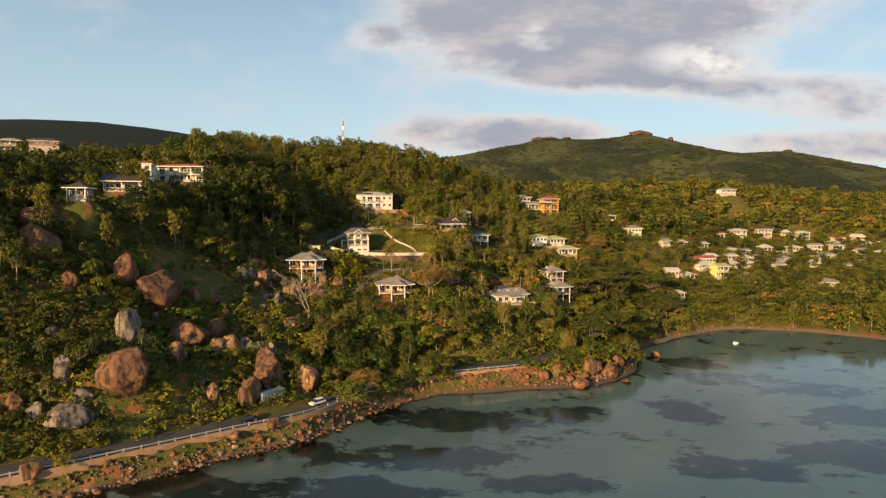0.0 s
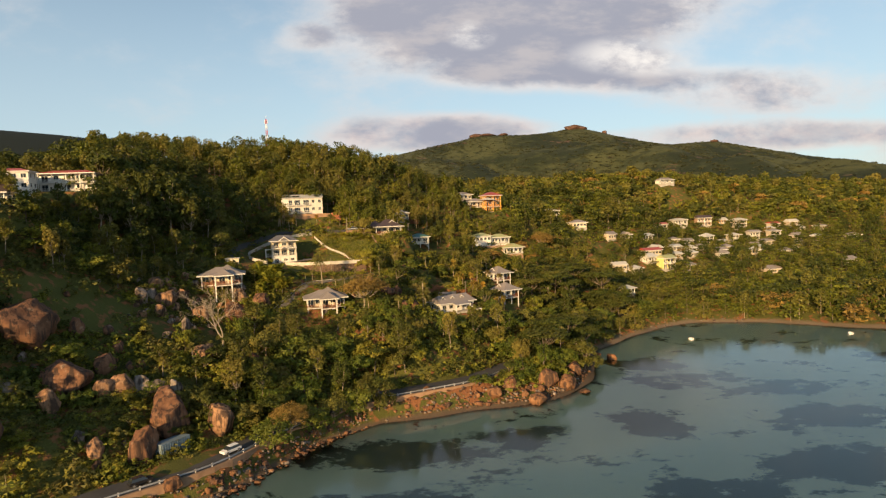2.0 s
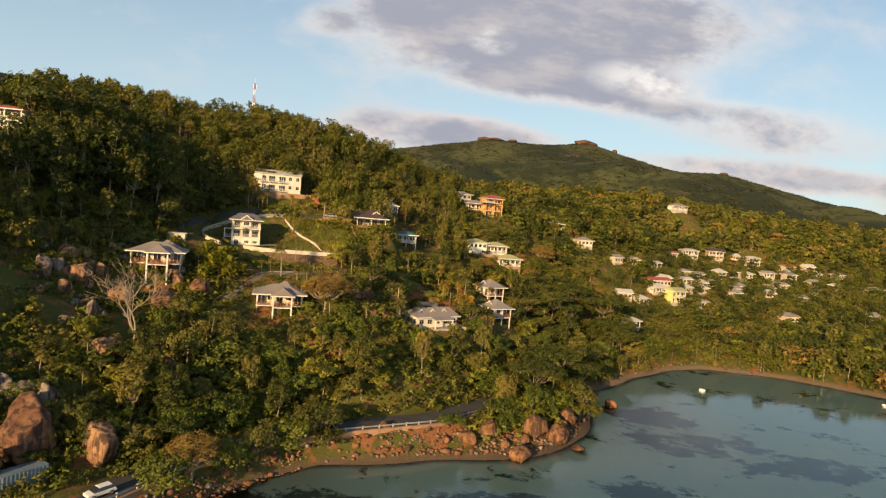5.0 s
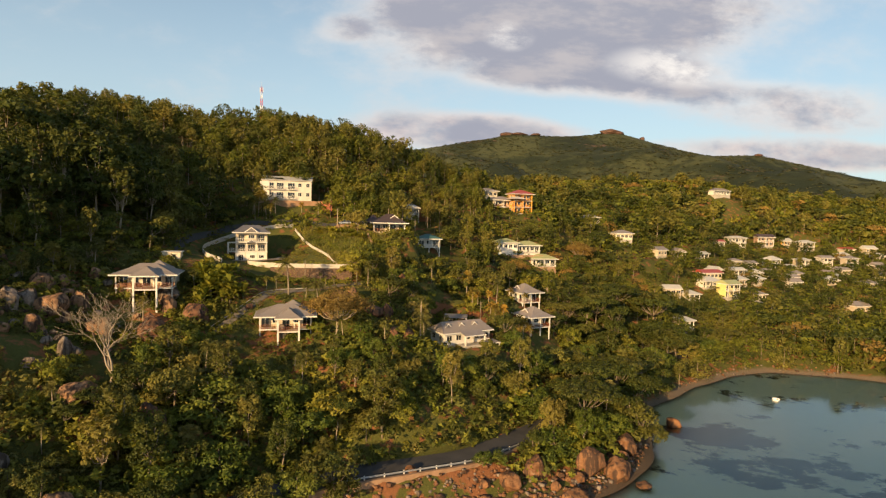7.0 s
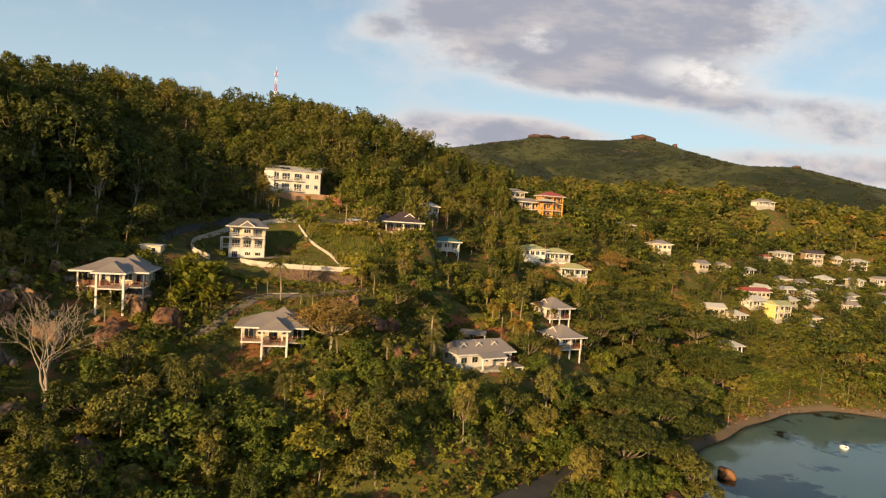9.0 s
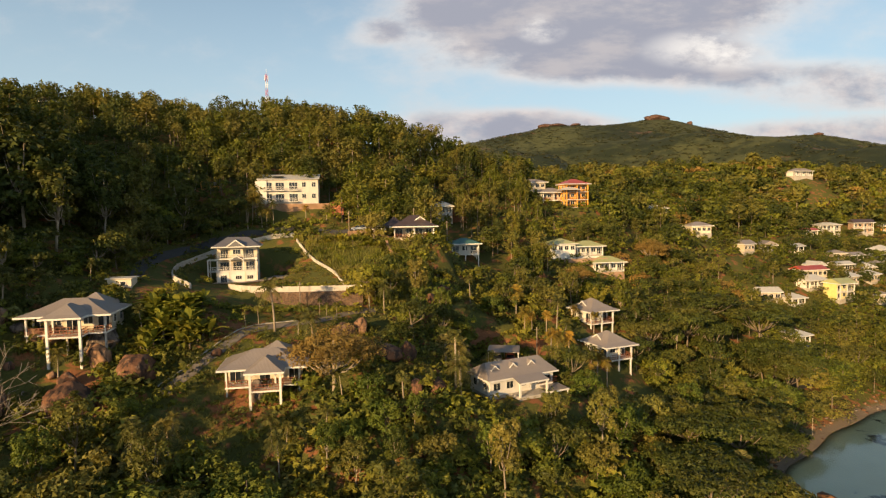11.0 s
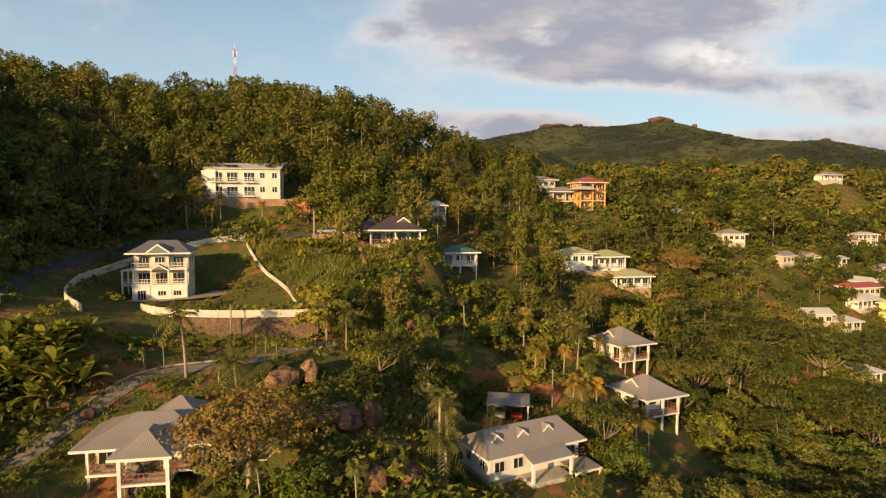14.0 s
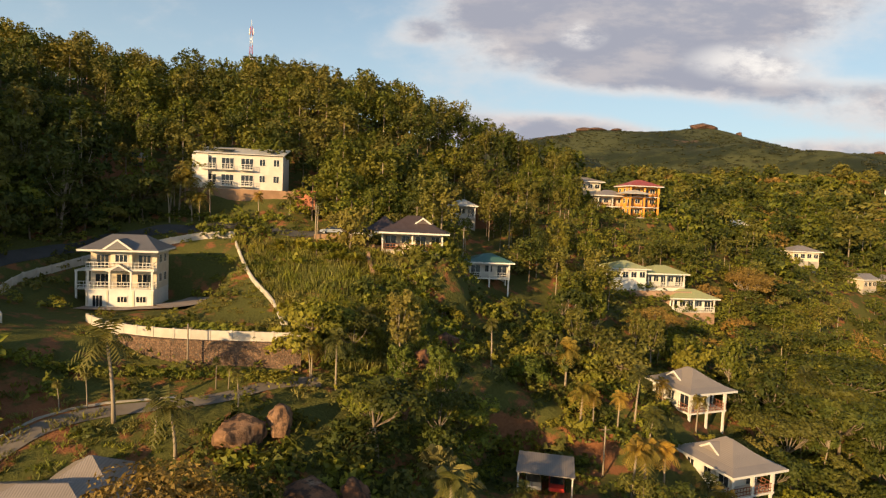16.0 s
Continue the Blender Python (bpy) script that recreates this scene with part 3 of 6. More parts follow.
def plume_lobes(rng, h, r, n):
    """Lobes stacked up a slim, tall crown."""
    out = []
    for k in range(n):
        s = (k + 0.5) / n
        q = r * (1.0 - 0.55 * abs(s - 0.45))
        a = k * 2.4 + rng.random()
        w = r * rng.uniform(0.30, 0.48)
        out.append((0.55 * q * math.cos(a), 0.55 * q * math.sin(a), h * (0.42 + 0.52 * s), w, w * rng.uniform(1.2, 1.9)))
    return out


def tree_meshes(seed, h, r, lobes, leaves, size, leaf, bark, flat=0.75, low=0.3, bole=0.16, umbrella=False, plume=False):
    """Trunk with limbs, and crown, as two meshes with the foot at the origin."""
    rng = np.random.default_rng(seed)
    L = plume_lobes(rng, h, r, lobes) if plume else crown_lobes(rng, h, r, lobes, flat, low)
    if umbrella:
        L = [(x * 1.25, y * 1.25, h * 0.80 + 0.16 * h * rng.random(), q * 1.2, q * 0.42) for x, y, z, q, _ in L]
    bm = bmesh.new()
    lean = rng.normal(size=2) * 0.05 * h
    fork = Vector((lean[0] * 0.5, lean[1] * 0.5, h * (0.38 if not umbrella else 0.45)))
    tube(bm, [(0, 0, -0.6), (lean[0] * 0.2, lean[1] * 0.2, h * 0.2), fork, (lean[0], lean[1], h * 0.8)], [bole * 1.3, bole, bole * 0.8, bole * 0.3])
    for x, y, z, q, _ in L[1:]:
        tube(bm, [fork, fork * 0.45 + Vector((x, y, z)) * 0.55 + Vector((0, 0, -0.06 * h)), (x, y, z)], [bole * 0.55, bole * 0.38, bole * 0.14], 5)
    v, f = leaf_cloud(rng, L, leaves, size)
    return finish("trunk", bm, M[bark]), mesh_of("crown", v.tolist(), f.tolist(), M[leaf])


def frond_quads(start, az, up, length, droop, stations, leaflet, width):
    """One palm frond: the rib and its leaflets, as quads."""
    quads = []
    d = Vector((math.cos(az), math.sin(az), 0))
    side = Vector((-d.y, d.x, 0))
    pts = []
    for i in range(stations + 1):
        s = i / stations
        pts.append(Vector(start) + d * length * s * math.cos(up) * (1 - 0.25 * s) + Vector((0, 0, length * (math.sin(up) * s - droop * s * s))))
    for i in range(stations):
        p, q = pts[i], pts[i + 1]
        w = 0.035 * (1 - i / stations) + 0.012
        quads.append((p - side * w, q - side * w, q + side * w, p + side * w))
        s = (i + 0.5) / stations
        ll = leaflet * (0.45 + 1.1 * math.sin(math.pi * min(1, 0.12 + s * 0.86)))
        fw = (q - p).normalized()
        for sg in (-1, 1):
            tip = p + side * sg * ll * 0.80 + fw * ll * 0.42 - Vector((0, 0, ll * 0.42))
            quads.append((p, p + fw * width, tip + fw * width * 0.35, tip))
    return quads


def palm_meshes(seed, h, fronds=18, length=3.2, leaf="frond"):
    rng = np.random.default_rng(seed)
    bm = bmesh.new()
    bend = rng.normal(size=2) * 0.07 * h
    path = [(bend[0] * s * s, bend[1] * s * s, -0.5 + (h + 0.5) * s) for s in (0, 0.25, 0.5, 0.75, 1.0)]
    tube(bm, path, [0.20, 0.15, 0.13, 0.12, 0.14], 8)
    top = Vector(path[-1])
    quads = []
    for k in range(fronds):
        up = radians(72) - radians(105) * (k / fronds) + rng.normal() * 0.1
        quads += frond_quads(top, k * 2.4 + rng.normal() * 0.2, up, length * (0.85 + 0.3 * rng.random()), 0.42 + 0.2 * rng.random(), 9, 0.62, 0.17)
    v = [tuple(p) for q in quads for p in q]
    return finish("trunk", bm, M["bark_pale"]), mesh_of("crown", v, [tuple(range(i, i + 4)) for i in range(0, len(v), 4)], M[leaf])


def fan_palm_meshes(seed):
    """A palm whose leaves are stiff round fans on long stalks."""
    rng = np.random.default_rng(seed)
    bm = bmesh.new()
    tube(bm, [(0, 0, -0.5), (0.1, 0, 2.5), (0.05, 0.1, 5.2)], [0.22, 0.17, 0.18], 8)
    v, f = [], []
    for k in range(30):
        az, up = k * 2.4, radians(80) - radians(125) * k / 30
        d = Vector((math.cos(az) * math.cos(up), math.sin(az) * math.cos(up), math.sin(up)))
        side = Vector((-math.sin(az), math.cos(az), 0))
        hub = Vector((0.05, 0.1, 5.2)) + d * rng.uniform(0.9, 1.25)
        for q in range(11):
            a0, a1 = radians(-100 + 200 * q / 11), radians(-100 + 200 * (q + 1) / 11)
            reach = 0.95 * (0.8 + 0.2 * math.cos(0.5 * (a0 + a1))) * rng.uniform(0.9, 1.1)
            n0 = len(v)
            mid = 0.5 * (a0 + a1)
            v += [tuple(hub), tuple(hub + (d * math.cos(a0) + side * math.sin(a0)) * reach * 0.72), tuple(hub + (d * math.cos(mid) + side * math.sin(mid)) * reach - Vector((0, 0, 0.28))), tuple(hub + (d * math.cos(a1) + side * math.sin(a1)) * reach * 0.72)]
            f.append((n0, n0 + 1, n0 + 2, n0 + 3))
        n0 = len(v)
        foot = Vector((0.05, 0.1, 5.15))
        v += [tuple(foot - side * 0.03), tuple(hub - side * 0.02), tuple(hub + side * 0.02), tuple(foot + side * 0.03)]
        f.append((n0, n0 + 1, n0 + 2, n0 + 3))
    return finish("trunk", bm, M["bark_pale"]), mesh_of("crown", v, f, M["frond_pale"])


def banana_meshes(seed):
    """A clump of broad paddle leaves on short stems."""
    rng = np.random.default_rng(seed)
    stems, v, f = [], [], []
    for c in range(4):
        bm = bmesh.new()
        px, py = rng.normal(size=2) * 0.9
        hh = 0.5 + 0.9 * rng.random()
        tube(bm, [(px, py, -0.3), (px, py, hh)], [0.16, 0.11], 6)
        stems.append(finish("stem", bm, M["bark"]))
        for k in range(7):
            az, up = k * 2.4 + c + rng.normal() * 0.3, radians(78 - 9 * k) + rng.normal() * 0.1
            d, s = Vector((math.cos(az), math.sin(az), 0)), Vector((-math.sin(az), math.cos(az), 0))
            ln, prev = 2.3 + 0.7 * rng.random(), None
            for i in range(5):
                q = i / 4
                p = Vector((px, py, hh)) + d * ln * q * math.cos(up) + Vector((0, 0, ln * (math.sin(up) * q - 0.42 * q * q)))
                w = 0.42 * math.sin(math.pi * min(0.97, 0.06 + q * 0.9)) + 0.03
                row = [p - s * w + Vector((0, 0, 0.1)), p, p + s * w + Vector((0, 0, 0.1))]
                n0 = len(v)
                v += [tuple(r) for r in row]
                if prev is not None:
                    f += [(prev, prev + 1, n0 + 1, n0), (prev + 1, prev + 2, n0 + 2, n0 + 1)]
                prev = n0
    return (*stems, mesh_of("leaves", v, f, M["leaf_lime"]))


def bare_tree_meshes(seed, h):
    rng = np.random.default_rng(seed)
    bm = bmesh.new()

    def limb(p, d, ln, r, level):
        q = p + d * ln
        tube(bm, [p, p + d * ln * 0.5 + Vector(rng.normal(size=3) * 0.04 * ln), q], [r, r * 0.8, r * 0.55], 6 if level < 2 else 4, False)
        if level >= 6:
            return
        for k in range(3 if level < 4 else 2):
            t = (d + Vector(rng.normal(size=3)) * (0.38 if level else 0.5) + Vector((0, 0, 0.14))).normalized()
            limb(q, t, ln * (0.66 + 0.2 * rng.random()), max(r * 0.55, 0.02), level + 1)

    limb(Vector((0, 0, -0.5)), Vector((0.05, 0, 1)).normalized(), h * 0.33, 0.24, 0)
    return finish("trunk", bm, M["bark_pale"])


# kinds: name, label, trunk and crown meshes of some variants, usual height
def kinds():
    K = {}
    broad = ((8.5, 4.4, 10, "leaf", 0.85), (7.5, 4.6, 11, "leaf", 0.75), (9.5, 4.2, 11, "leaf_dark", 0.95), (7.0, 4.0, 9, "leaf_lime", 0.85), (8.5, 4.0, 12, "leaf_olive", 0.9))
    tall = ((14, 3.4, "leaf_olive"), (15, 3.8, "leaf_dark"), (13, 3.6, "leaf"))
    for tail, few, leaf_size in (("", 1500, 0.37), ("_near", 3000, 0.27)):
        K["broad" + tail] = ("broadleaf_tree", "leafy green broadleaf tree growing on the hillside", [tree_meshes(10 + i, h, r, n, few, leaf_size, "leaf_fresh" if tail and lf == "leaf" else lf, "bark", fl) for i, (h, r, n, lf, fl) in enumerate(broad)])
        K["tall" + tail] = ("tall_forest_tree", "tall slender forest tree with a bare pale trunk", [tree_meshes(40 + i, h, r, 12, few, leaf_size, "leaf_fresh" if tail and lf == "leaf" else lf, "bark_pale", 1.2, 0.42, 0.17, False, True) for i, (h, r, lf) in enumerate(tall)])
    K["umbrella"] = ("umbrella_tree", "wide flat-topped tree with spreading pale limbs", [tree_meshes(30 + i, h, r, 12, 4200, 0.26, "leaf_dark", "bark", 0.5, 0.5, 0.20, True) for i, (h, r) in enumerate(((11, 5.2), (10, 5.8)))])
    K["feathery"] = ("casuarina_tree", "feathery grey-green casuarina tree over the shore", [tree_meshes(56, 9, 3.2, 13, 5200, 0.16, "leaf_olive", "bark", 1.1, 0.3, 0.16, False, True)])
    K["fan"] = ("fan_palm", "fan palm with a round head of stiff pale leaves", [fan_palm_meshes(63)])
    K["rusty"] = ("rusty_tree", "broad tree with rusty brown foliage", [tree_meshes(50, 10, 5.2, 20, 8500, 0.155, "leaf_brown", "bark_pale", 0.5, 0.74, 0.24)])
    K["palm"] = ("coconut_palm", "coconut palm with arching yellow-green fronds", [palm_meshes(60, 6.5), palm_meshes(61, 8.0), palm_meshes(62, 4.5, 20, 3.4)])
    K["gold"] = ("yellow_palm", "palm with yellowing fronds in the low sun", [palm_meshes(66, 5.0, 18, 2.6, "frond_gold"), palm_meshes(67, 6.0, 16, 2.4, "frond_gold")])
    K["areca"] = ("slender_palm", "tall slender palm with a small tuft of fronds", [palm_meshes(64, 8.5, 12, 1.9), palm_meshes(65, 7.0, 12, 1.7)])
    K["banana"] = ("banana_plant", "clump of banana plants with broad paddle leaves", [banana_meshes(70), banana_meshes(71)])
    return K


KINDS = kinds()
FIRST = {}


def plant(kind, variant, x, y, scale=1.0, turn=0.0, wide=1.0, group="hillside trees"):
    """A plant as a thing of its own; later ones share the first one's meshes."""
    name, label, variants = KINDS[kind]
    v = variant % len(variants)
    m = pose(x, y, ground_at(x, y), 0, 0, turn)
    if (kind, v) not in FIRST:
        r = root(name, 0, 0, 0, 0, label, "tree" if kind != "banana" else "plant", group)
        for me in variants[v]:
            part(me.name.split(".")[0], me, None, r)
        FIRST[kind, v] = r
        ob = r
    else:
        ob = copy_thing(FIRST[kind, v], m)
    ob.matrix_basis = m @ Matrix.Diagonal((scale * wide, scale * wide, scale, 1))
    return ob


def joined(name, protos, places, label, category):
    """Many plants as one sheet of real geometry. Places: prototype, x, y, z, turn, scale, widening."""
    vs, fs, mats, slots, n0 = [], [], [], [], 0
    for k, (verts, faces, mat) in enumerate(protos):
        if faces.shape[1] == 4:
            faces = np.concatenate([faces[:, :3], faces[:, (0, 2, 3)]])
        rows = [p for p in places if p[0] == k]
        mats.append(mat)
        if not rows:
            continue
        r = np.array([p[1:] for p in rows], float)
        c, s = np.cos(r[:, 3]), np.sin(r[:, 3])
        X = (verts[None, :, 0] * c[:, None] - verts[None, :, 1] * s[:, None]) * (r[:, 4] * r[:, 5])[:, None] + r[:, 0, None]
        Y = (verts[None, :, 0] * s[:, None] + verts[None, :, 1] * c[:, None]) * (r[:, 4] * r[:, 5])[:, None] + r[:, 1, None]
        Z = verts[None, :, 2] * r[:, 4][:, None] + r[:, 2, None]
        vs.append(np.stack([X, Y, Z], -1).reshape(-1, 3))
        fs.append((faces[None] + (np.arange(len(rows)) * len(verts))[:, None, None] + n0).reshape(-1, 3))
        slots.append(np.full(len(fs[-1]), k))
        n0 += len(rows) * len(verts)
    V, Fc = np.concatenate(vs), np.concatenate(fs)
    me = bpy.data.meshes.new(name)
    me.vertices.add(len(V))
    me.vertices.foreach_set("co", V.ravel())
    me.loops.add(Fc.size)
    me.loops.foreach_set("vertex_index", Fc.ravel())
    me.polygons.add(len(Fc))
    me.polygons.foreach_set("loop_start", np.arange(0, Fc.size, 3))
    me.polygons.foreach_set("loop_total", np.full(len(Fc), 3))
    for m in mats:
        me.materials.append(m)
    me.polygons.foreach_set("material_index", np.concatenate(slots))
    me.update(calc_edges=True)
    return tagged(new(name, me), label, category, kind="stuff")


def scatter(rng, x0, x1, y0, y1, gap, keep):
    """Places at least about gap apart, on a jittered net, where keep says so."""
    nx, ny = int((x1 - x0) / gap), int((y1 - y0) / gap)
    gx, gy = np.meshgrid(np.arange(nx), np.arange(ny))
    x = x0 + (gx + 0.5 * (gy % 2) + rng.uniform(-0.48, 0.48, gx.shape)) * gap
    y = y0 + (gy + rng.uniform(-0.48, 0.48, gx.shape)) * gap
    x, y = x.ravel(), y.ravel()
    k = keep(x, y)
    return x[k], y[k]


# open places, where no tree grows: centre, half sizes, turn
OPEN = [(-36, 239, 9, 8, 22), (-20, 234, 18, 12, 12), (-10, 240, 10, 13, 35), (-18, 191, 12, 12, 12), (-27, 194, 6, 9, 0), (-46, 192, 9.5, 11, 15), (24, 206, 12.5, 11, 12), (23, 222, 8, 5, 0),
        (45, 241, 8, 9, 24), (46, 224, 8, 9, 24), (-24, 207, 12, 8, 10), (-10, 215, 13, 7, 5), (-10, 207, 9, 7, 0), (-38, 230, 13, 16, 0), (18, 256, 8, 14, 0), (30, 231, 13, 9, 0), (38, 236, 7, 7, 0), (40, 221, 6, 7, 0), (-29, 265, 13, 6, 9), (14, 202, 9, 9, 0), (6, 252, 8, 9, 5), (22, 264, 6, 9, 5), (53, 281, 15, 14, 20), (58, 317, 11, 8, 0), (47, 322, 8, 8, 0), (10, 291, 7, 13, 0), (-4, 208, 9, 7, 0), (-2, 200, 8, 6, 0), (108, 328, 7, 10, 0), (100, 353, 7, 10, 0), (222, 452, 14, 14, 0), (-31, 216, 12, 9, 0),
        (-43, 215, 6, 6, 0), (-12, 256, 16, 5, 8), (-46, 180, 14, 10, 30), (-43, 132, 6, 6, 40), (-67, 117, 6, 6, 0), (-38, 222, 9, 9, 0), (-96, 206, 17, 8, 8), (-91, 163, 7, 6, 0), (-94, 148, 5, 5, 0), (36, 222, 5, 5, 0), (16, 232, 7, 4, 0), (-33, 140, 6, 5, 40), (14, 194, 7, 8, 0), (22, 218, 9, 8, 0), (-57, 130, 3, 4, 0), (-28, 249, 9, 6, 20), (-28, 258.5, 9, 4, 8), (-24, 226.5, 7, 5, 0), (-22, 218.5, 7, 4, 0), (44, 218.5, 7, 6, 0), (-68, 161, 17, 8, 58), (-40, 251, 8, 4, 40), (-50.3, 236, 2.0, 10, 0), (3, 243, 12, 10, 0), (-54, 172, 10, 8, 0), (-33, 202, 8, 9, 0), (-47, 206, 7, 6, 0), (-104, 197, 9, 7, 0)]
# gardens where only low shrubs grow
GARDEN = [(13, 253, 9, 11, 0), (5, 238, 9, 6, 0), (22, 262, 6, 6, 0), (16, 243, 8, 6, 0), (-46, 205, 7, 6, 0), (13, 194, 8, 8, 0), (-3, 203, 8, 7, 0), (-33, 195, 8, 6, 0), (32, 199, 6, 4, 0), (10, 202, 6, 6, 0), (-40, 182, 9, 6, 20), (33, 236, 9, 6, 0), (-29, 258, 8, 4, 0), (22, 228.5, 8, 2.5, 0), (-30, 262.5, 10, 3, 9)]
SCRUB = [(-64, 141, 22, 26, 0), (-52, 178, 14, 13, 0)]      # rocky scrub with few and small trees
HOMES = []          # filled by the village: x, y, half width


def open_at(x, y, grow=0.0, places=None):
    hit = np.zeros(np.shape(x), bool)
    for cx, cy, hx, hy, turn in places or OPEN:
        c, s = math.cos(radians(turn)), math.sin(radians(turn))
        u, v = (x - cx) * c + (y - cy) * s, -(x - cx) * s + (y - cy) * c
        hit |= (u / (hx + grow)) ** 2 + (v / (hy + grow)) ** 2 < 1
    for cx, cy, q in () if places else HOMES:
        hit |= ((x - cx) / (q * 0.8 + grow)) ** 2 + ((y - cy + q * 0.25) / (q * 0.95 + grow)) ** 2 < 1
    return hit


def build_woods():
    rng = np.random.default_rng(5)

    def near(x, y):
        z, d = height(x, y), along(ROAD, x, y)[0]
        return ~((x > 14) & (x < 37) & (d < 7.5)) & (z > np.where(x > 56, 1.0, 2.6)) & (d > np.where(x > 20, 3.2, 3.6)) & ~(seaward(x, y) & (x < 24)) & ~open_at(x, y) & (rng.random(x.shape) > 0.50 * open_at(x, y, 0.0, SCRUB))

    x, y = scatter(rng, -110, 84, 96, 262, 5.0, near)
    z = height(x, y)
    n = 0
    for px, py, pz in zip(x, y, z):
        r = rng.random()
        high = (pz > 42 and px < -30) or (px < -60 and pz > 32)
        if high:
            kind = "tall" if r < 0.5 else "broad"
        elif px < -36:
            kind = "broad" if r < 0.8 else "palm"
        else:
            kind = "umbrella" if r < 0.03 and px > 55 else "palm" if r < 0.13 else "tall" if r < 0.30 else "broad"
        s = rng.uniform(0.55, 0.98) * (0.72 if px < -36 and not high else 1.0) * (0.72 if open_at(np.array([px]), np.array([py]), 0.0, SCRUB)[0] else 1.0)
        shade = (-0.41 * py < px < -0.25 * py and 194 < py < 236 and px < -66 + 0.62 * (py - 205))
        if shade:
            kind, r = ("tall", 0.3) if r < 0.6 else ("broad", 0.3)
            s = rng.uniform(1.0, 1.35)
        elif px < -48 and py > 212:
            s *= 1.3
        elif kind == "tall":
            s *= 0.8
        if -34 < px < 14 and 178 < py < 200:
            s *= 0.66
        low = px > -36 and py < 178
        if low:
            s *= 1.13
        if px > 50 and kind == "broad" and r > 0.45:
            kind, r = "broad", 0.0
        close = px > -44 and math.hypot(px - 12, py - 158) < 84
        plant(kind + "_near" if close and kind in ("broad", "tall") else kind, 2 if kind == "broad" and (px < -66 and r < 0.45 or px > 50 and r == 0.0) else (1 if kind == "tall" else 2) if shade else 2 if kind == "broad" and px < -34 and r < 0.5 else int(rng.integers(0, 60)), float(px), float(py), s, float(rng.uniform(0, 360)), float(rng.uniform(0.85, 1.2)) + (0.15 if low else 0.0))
        n += 1
    for i, (px, py) in enumerate(shifted(UPPER_ROAD[2:5], 3.6)):
        plant("broad", 2, px, py, rng.uniform(0.7, 0.9), i * 77.0, 1.0)
    # spreading trees that close over the road
    for i, (px, py) in enumerate(shifted(ROAD[5:8], -4.3)[::2]):
        plant("rusty" if i == 1 else "broad_near", (0, 2, 1, 4)[i % 4], px, py, rng.uniform(0.75, 0.95), i * 77.0, 1.0)
    for off in (-3.9, 4.2):
        for i, (px, py) in enumerate(shifted(ROAD[11:], off)[::2]):
            plant("umbrella" if i % 9 == 4 else "broad_near", i, px, py, rng.uniform(0.72, 0.95), i * 77.0, 1.2)
    # the farther woods: the ridge behind the houses, and the valley and hills beyond
    def wood_kinds(leaves, size):
        out = []
        for i, (h, r, lf, fl) in enumerate(((10, 4.2, "leaf", 0.8), (9, 4.6, "leaf_dark", 0.7), (13, 3.4, "leaf_olive", 1.2), (9, 4.2, "leaf_lime", 0.7), (9, 4.5, "leaf_brown", 0.7), (12, 3.6, "leaf", 1.1), (9, 4.4, "leaf_olive", 0.7), (12, 4.0, "leaf_dark", 1.0))):
            g = np.random.default_rng(90 + i)
            v, f = leaf_cloud(g, plume_lobes(g, h, r, 12) if i in (2, 5, 7) else crown_lobes(g, h, r, 12, fl, 0.25), leaves, size)
            tv, tf = [], []
            for a in range(4):
                q = 0.16 * np.array([(math.cos(a * math.pi / 2 + o), math.sin(a * math.pi / 2 + o)) for o in (0, math.pi / 2)])
                tv += [(q[0][0], q[0][1], -1), (q[1][0], q[1][1], -1), (q[1][0] * 0.5, q[1][1] * 0.5, h * 0.8), (q[0][0] * 0.5, q[0][1] * 0.5, h * 0.8)]
                tf.append([a * 4 + k for k in range(4)])
            out += [(v, f, M[lf]), (np.array(tv), np.array(tf), M["bark_pale" if i in (2, 5) else "bark"])]
        return out

    def wooded(x, y):
        inside = (x > -110) & (x < 84) & (y < 262)
        return (height(x, y) > 0.6) & ~inside & ~open_at(x, y) & (along(ROAD, x, y)[0] > 4.2) & (x > -0.8 * y - 10) & (x < 1.0 * y + 40) & ~((y > 352) & (x < 18 + 0.16 * (y - 352)))

    def ridge(x, y):
        return ((x > -112) & (x < 40) & (y > 255) & (y < 345)) | ((x >= 40) & (x < 135) & (y < 310))

    for name, label, leaves, size, gap, area, where in (
            ("ridge_woods", "tall mixed forest on the ridge behind the houses", 1000, 0.34, 5.4, (-115, 137, 180, 350), lambda x, y: wooded(x, y) & ridge(x, y)),
            ("valley_woods", "trees and palms filling the valley round the village", 290, 0.66, 5.8, (-260, 400, 60, 420), lambda x, y: wooded(x, y) & ~ridge(x, y)),
            ("far_woods", "dense forest on the hills beyond the village", 200, 1.0, 7.4, (-20, 560, 420, 560), wooded)):
        places = []
        x, y = scatter(rng, *area, gap, where)
        for px, py, pz in zip(x, y, on_ground(x, y)):
            r = rng.random()
            if px < 45 and py < 350:
                # shade over the left slope is put in as dark-leaved kinds
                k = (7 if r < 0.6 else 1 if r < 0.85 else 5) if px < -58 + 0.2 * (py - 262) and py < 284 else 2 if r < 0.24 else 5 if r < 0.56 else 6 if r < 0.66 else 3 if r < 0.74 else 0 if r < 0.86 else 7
            else:
                k = 2 if r < 0.06 else 7 if r < 0.12 else 0 if r < 0.40 else 1 if r < 0.66 else 3 if r < 0.80 else 6 if r < 0.95 else 4
            s = rng.uniform(0.7, 1.15) * (0.95 if py > 430 else 0.88 if py < 285 else 0.62 if px > 105 and pz < 36 else 1.0)
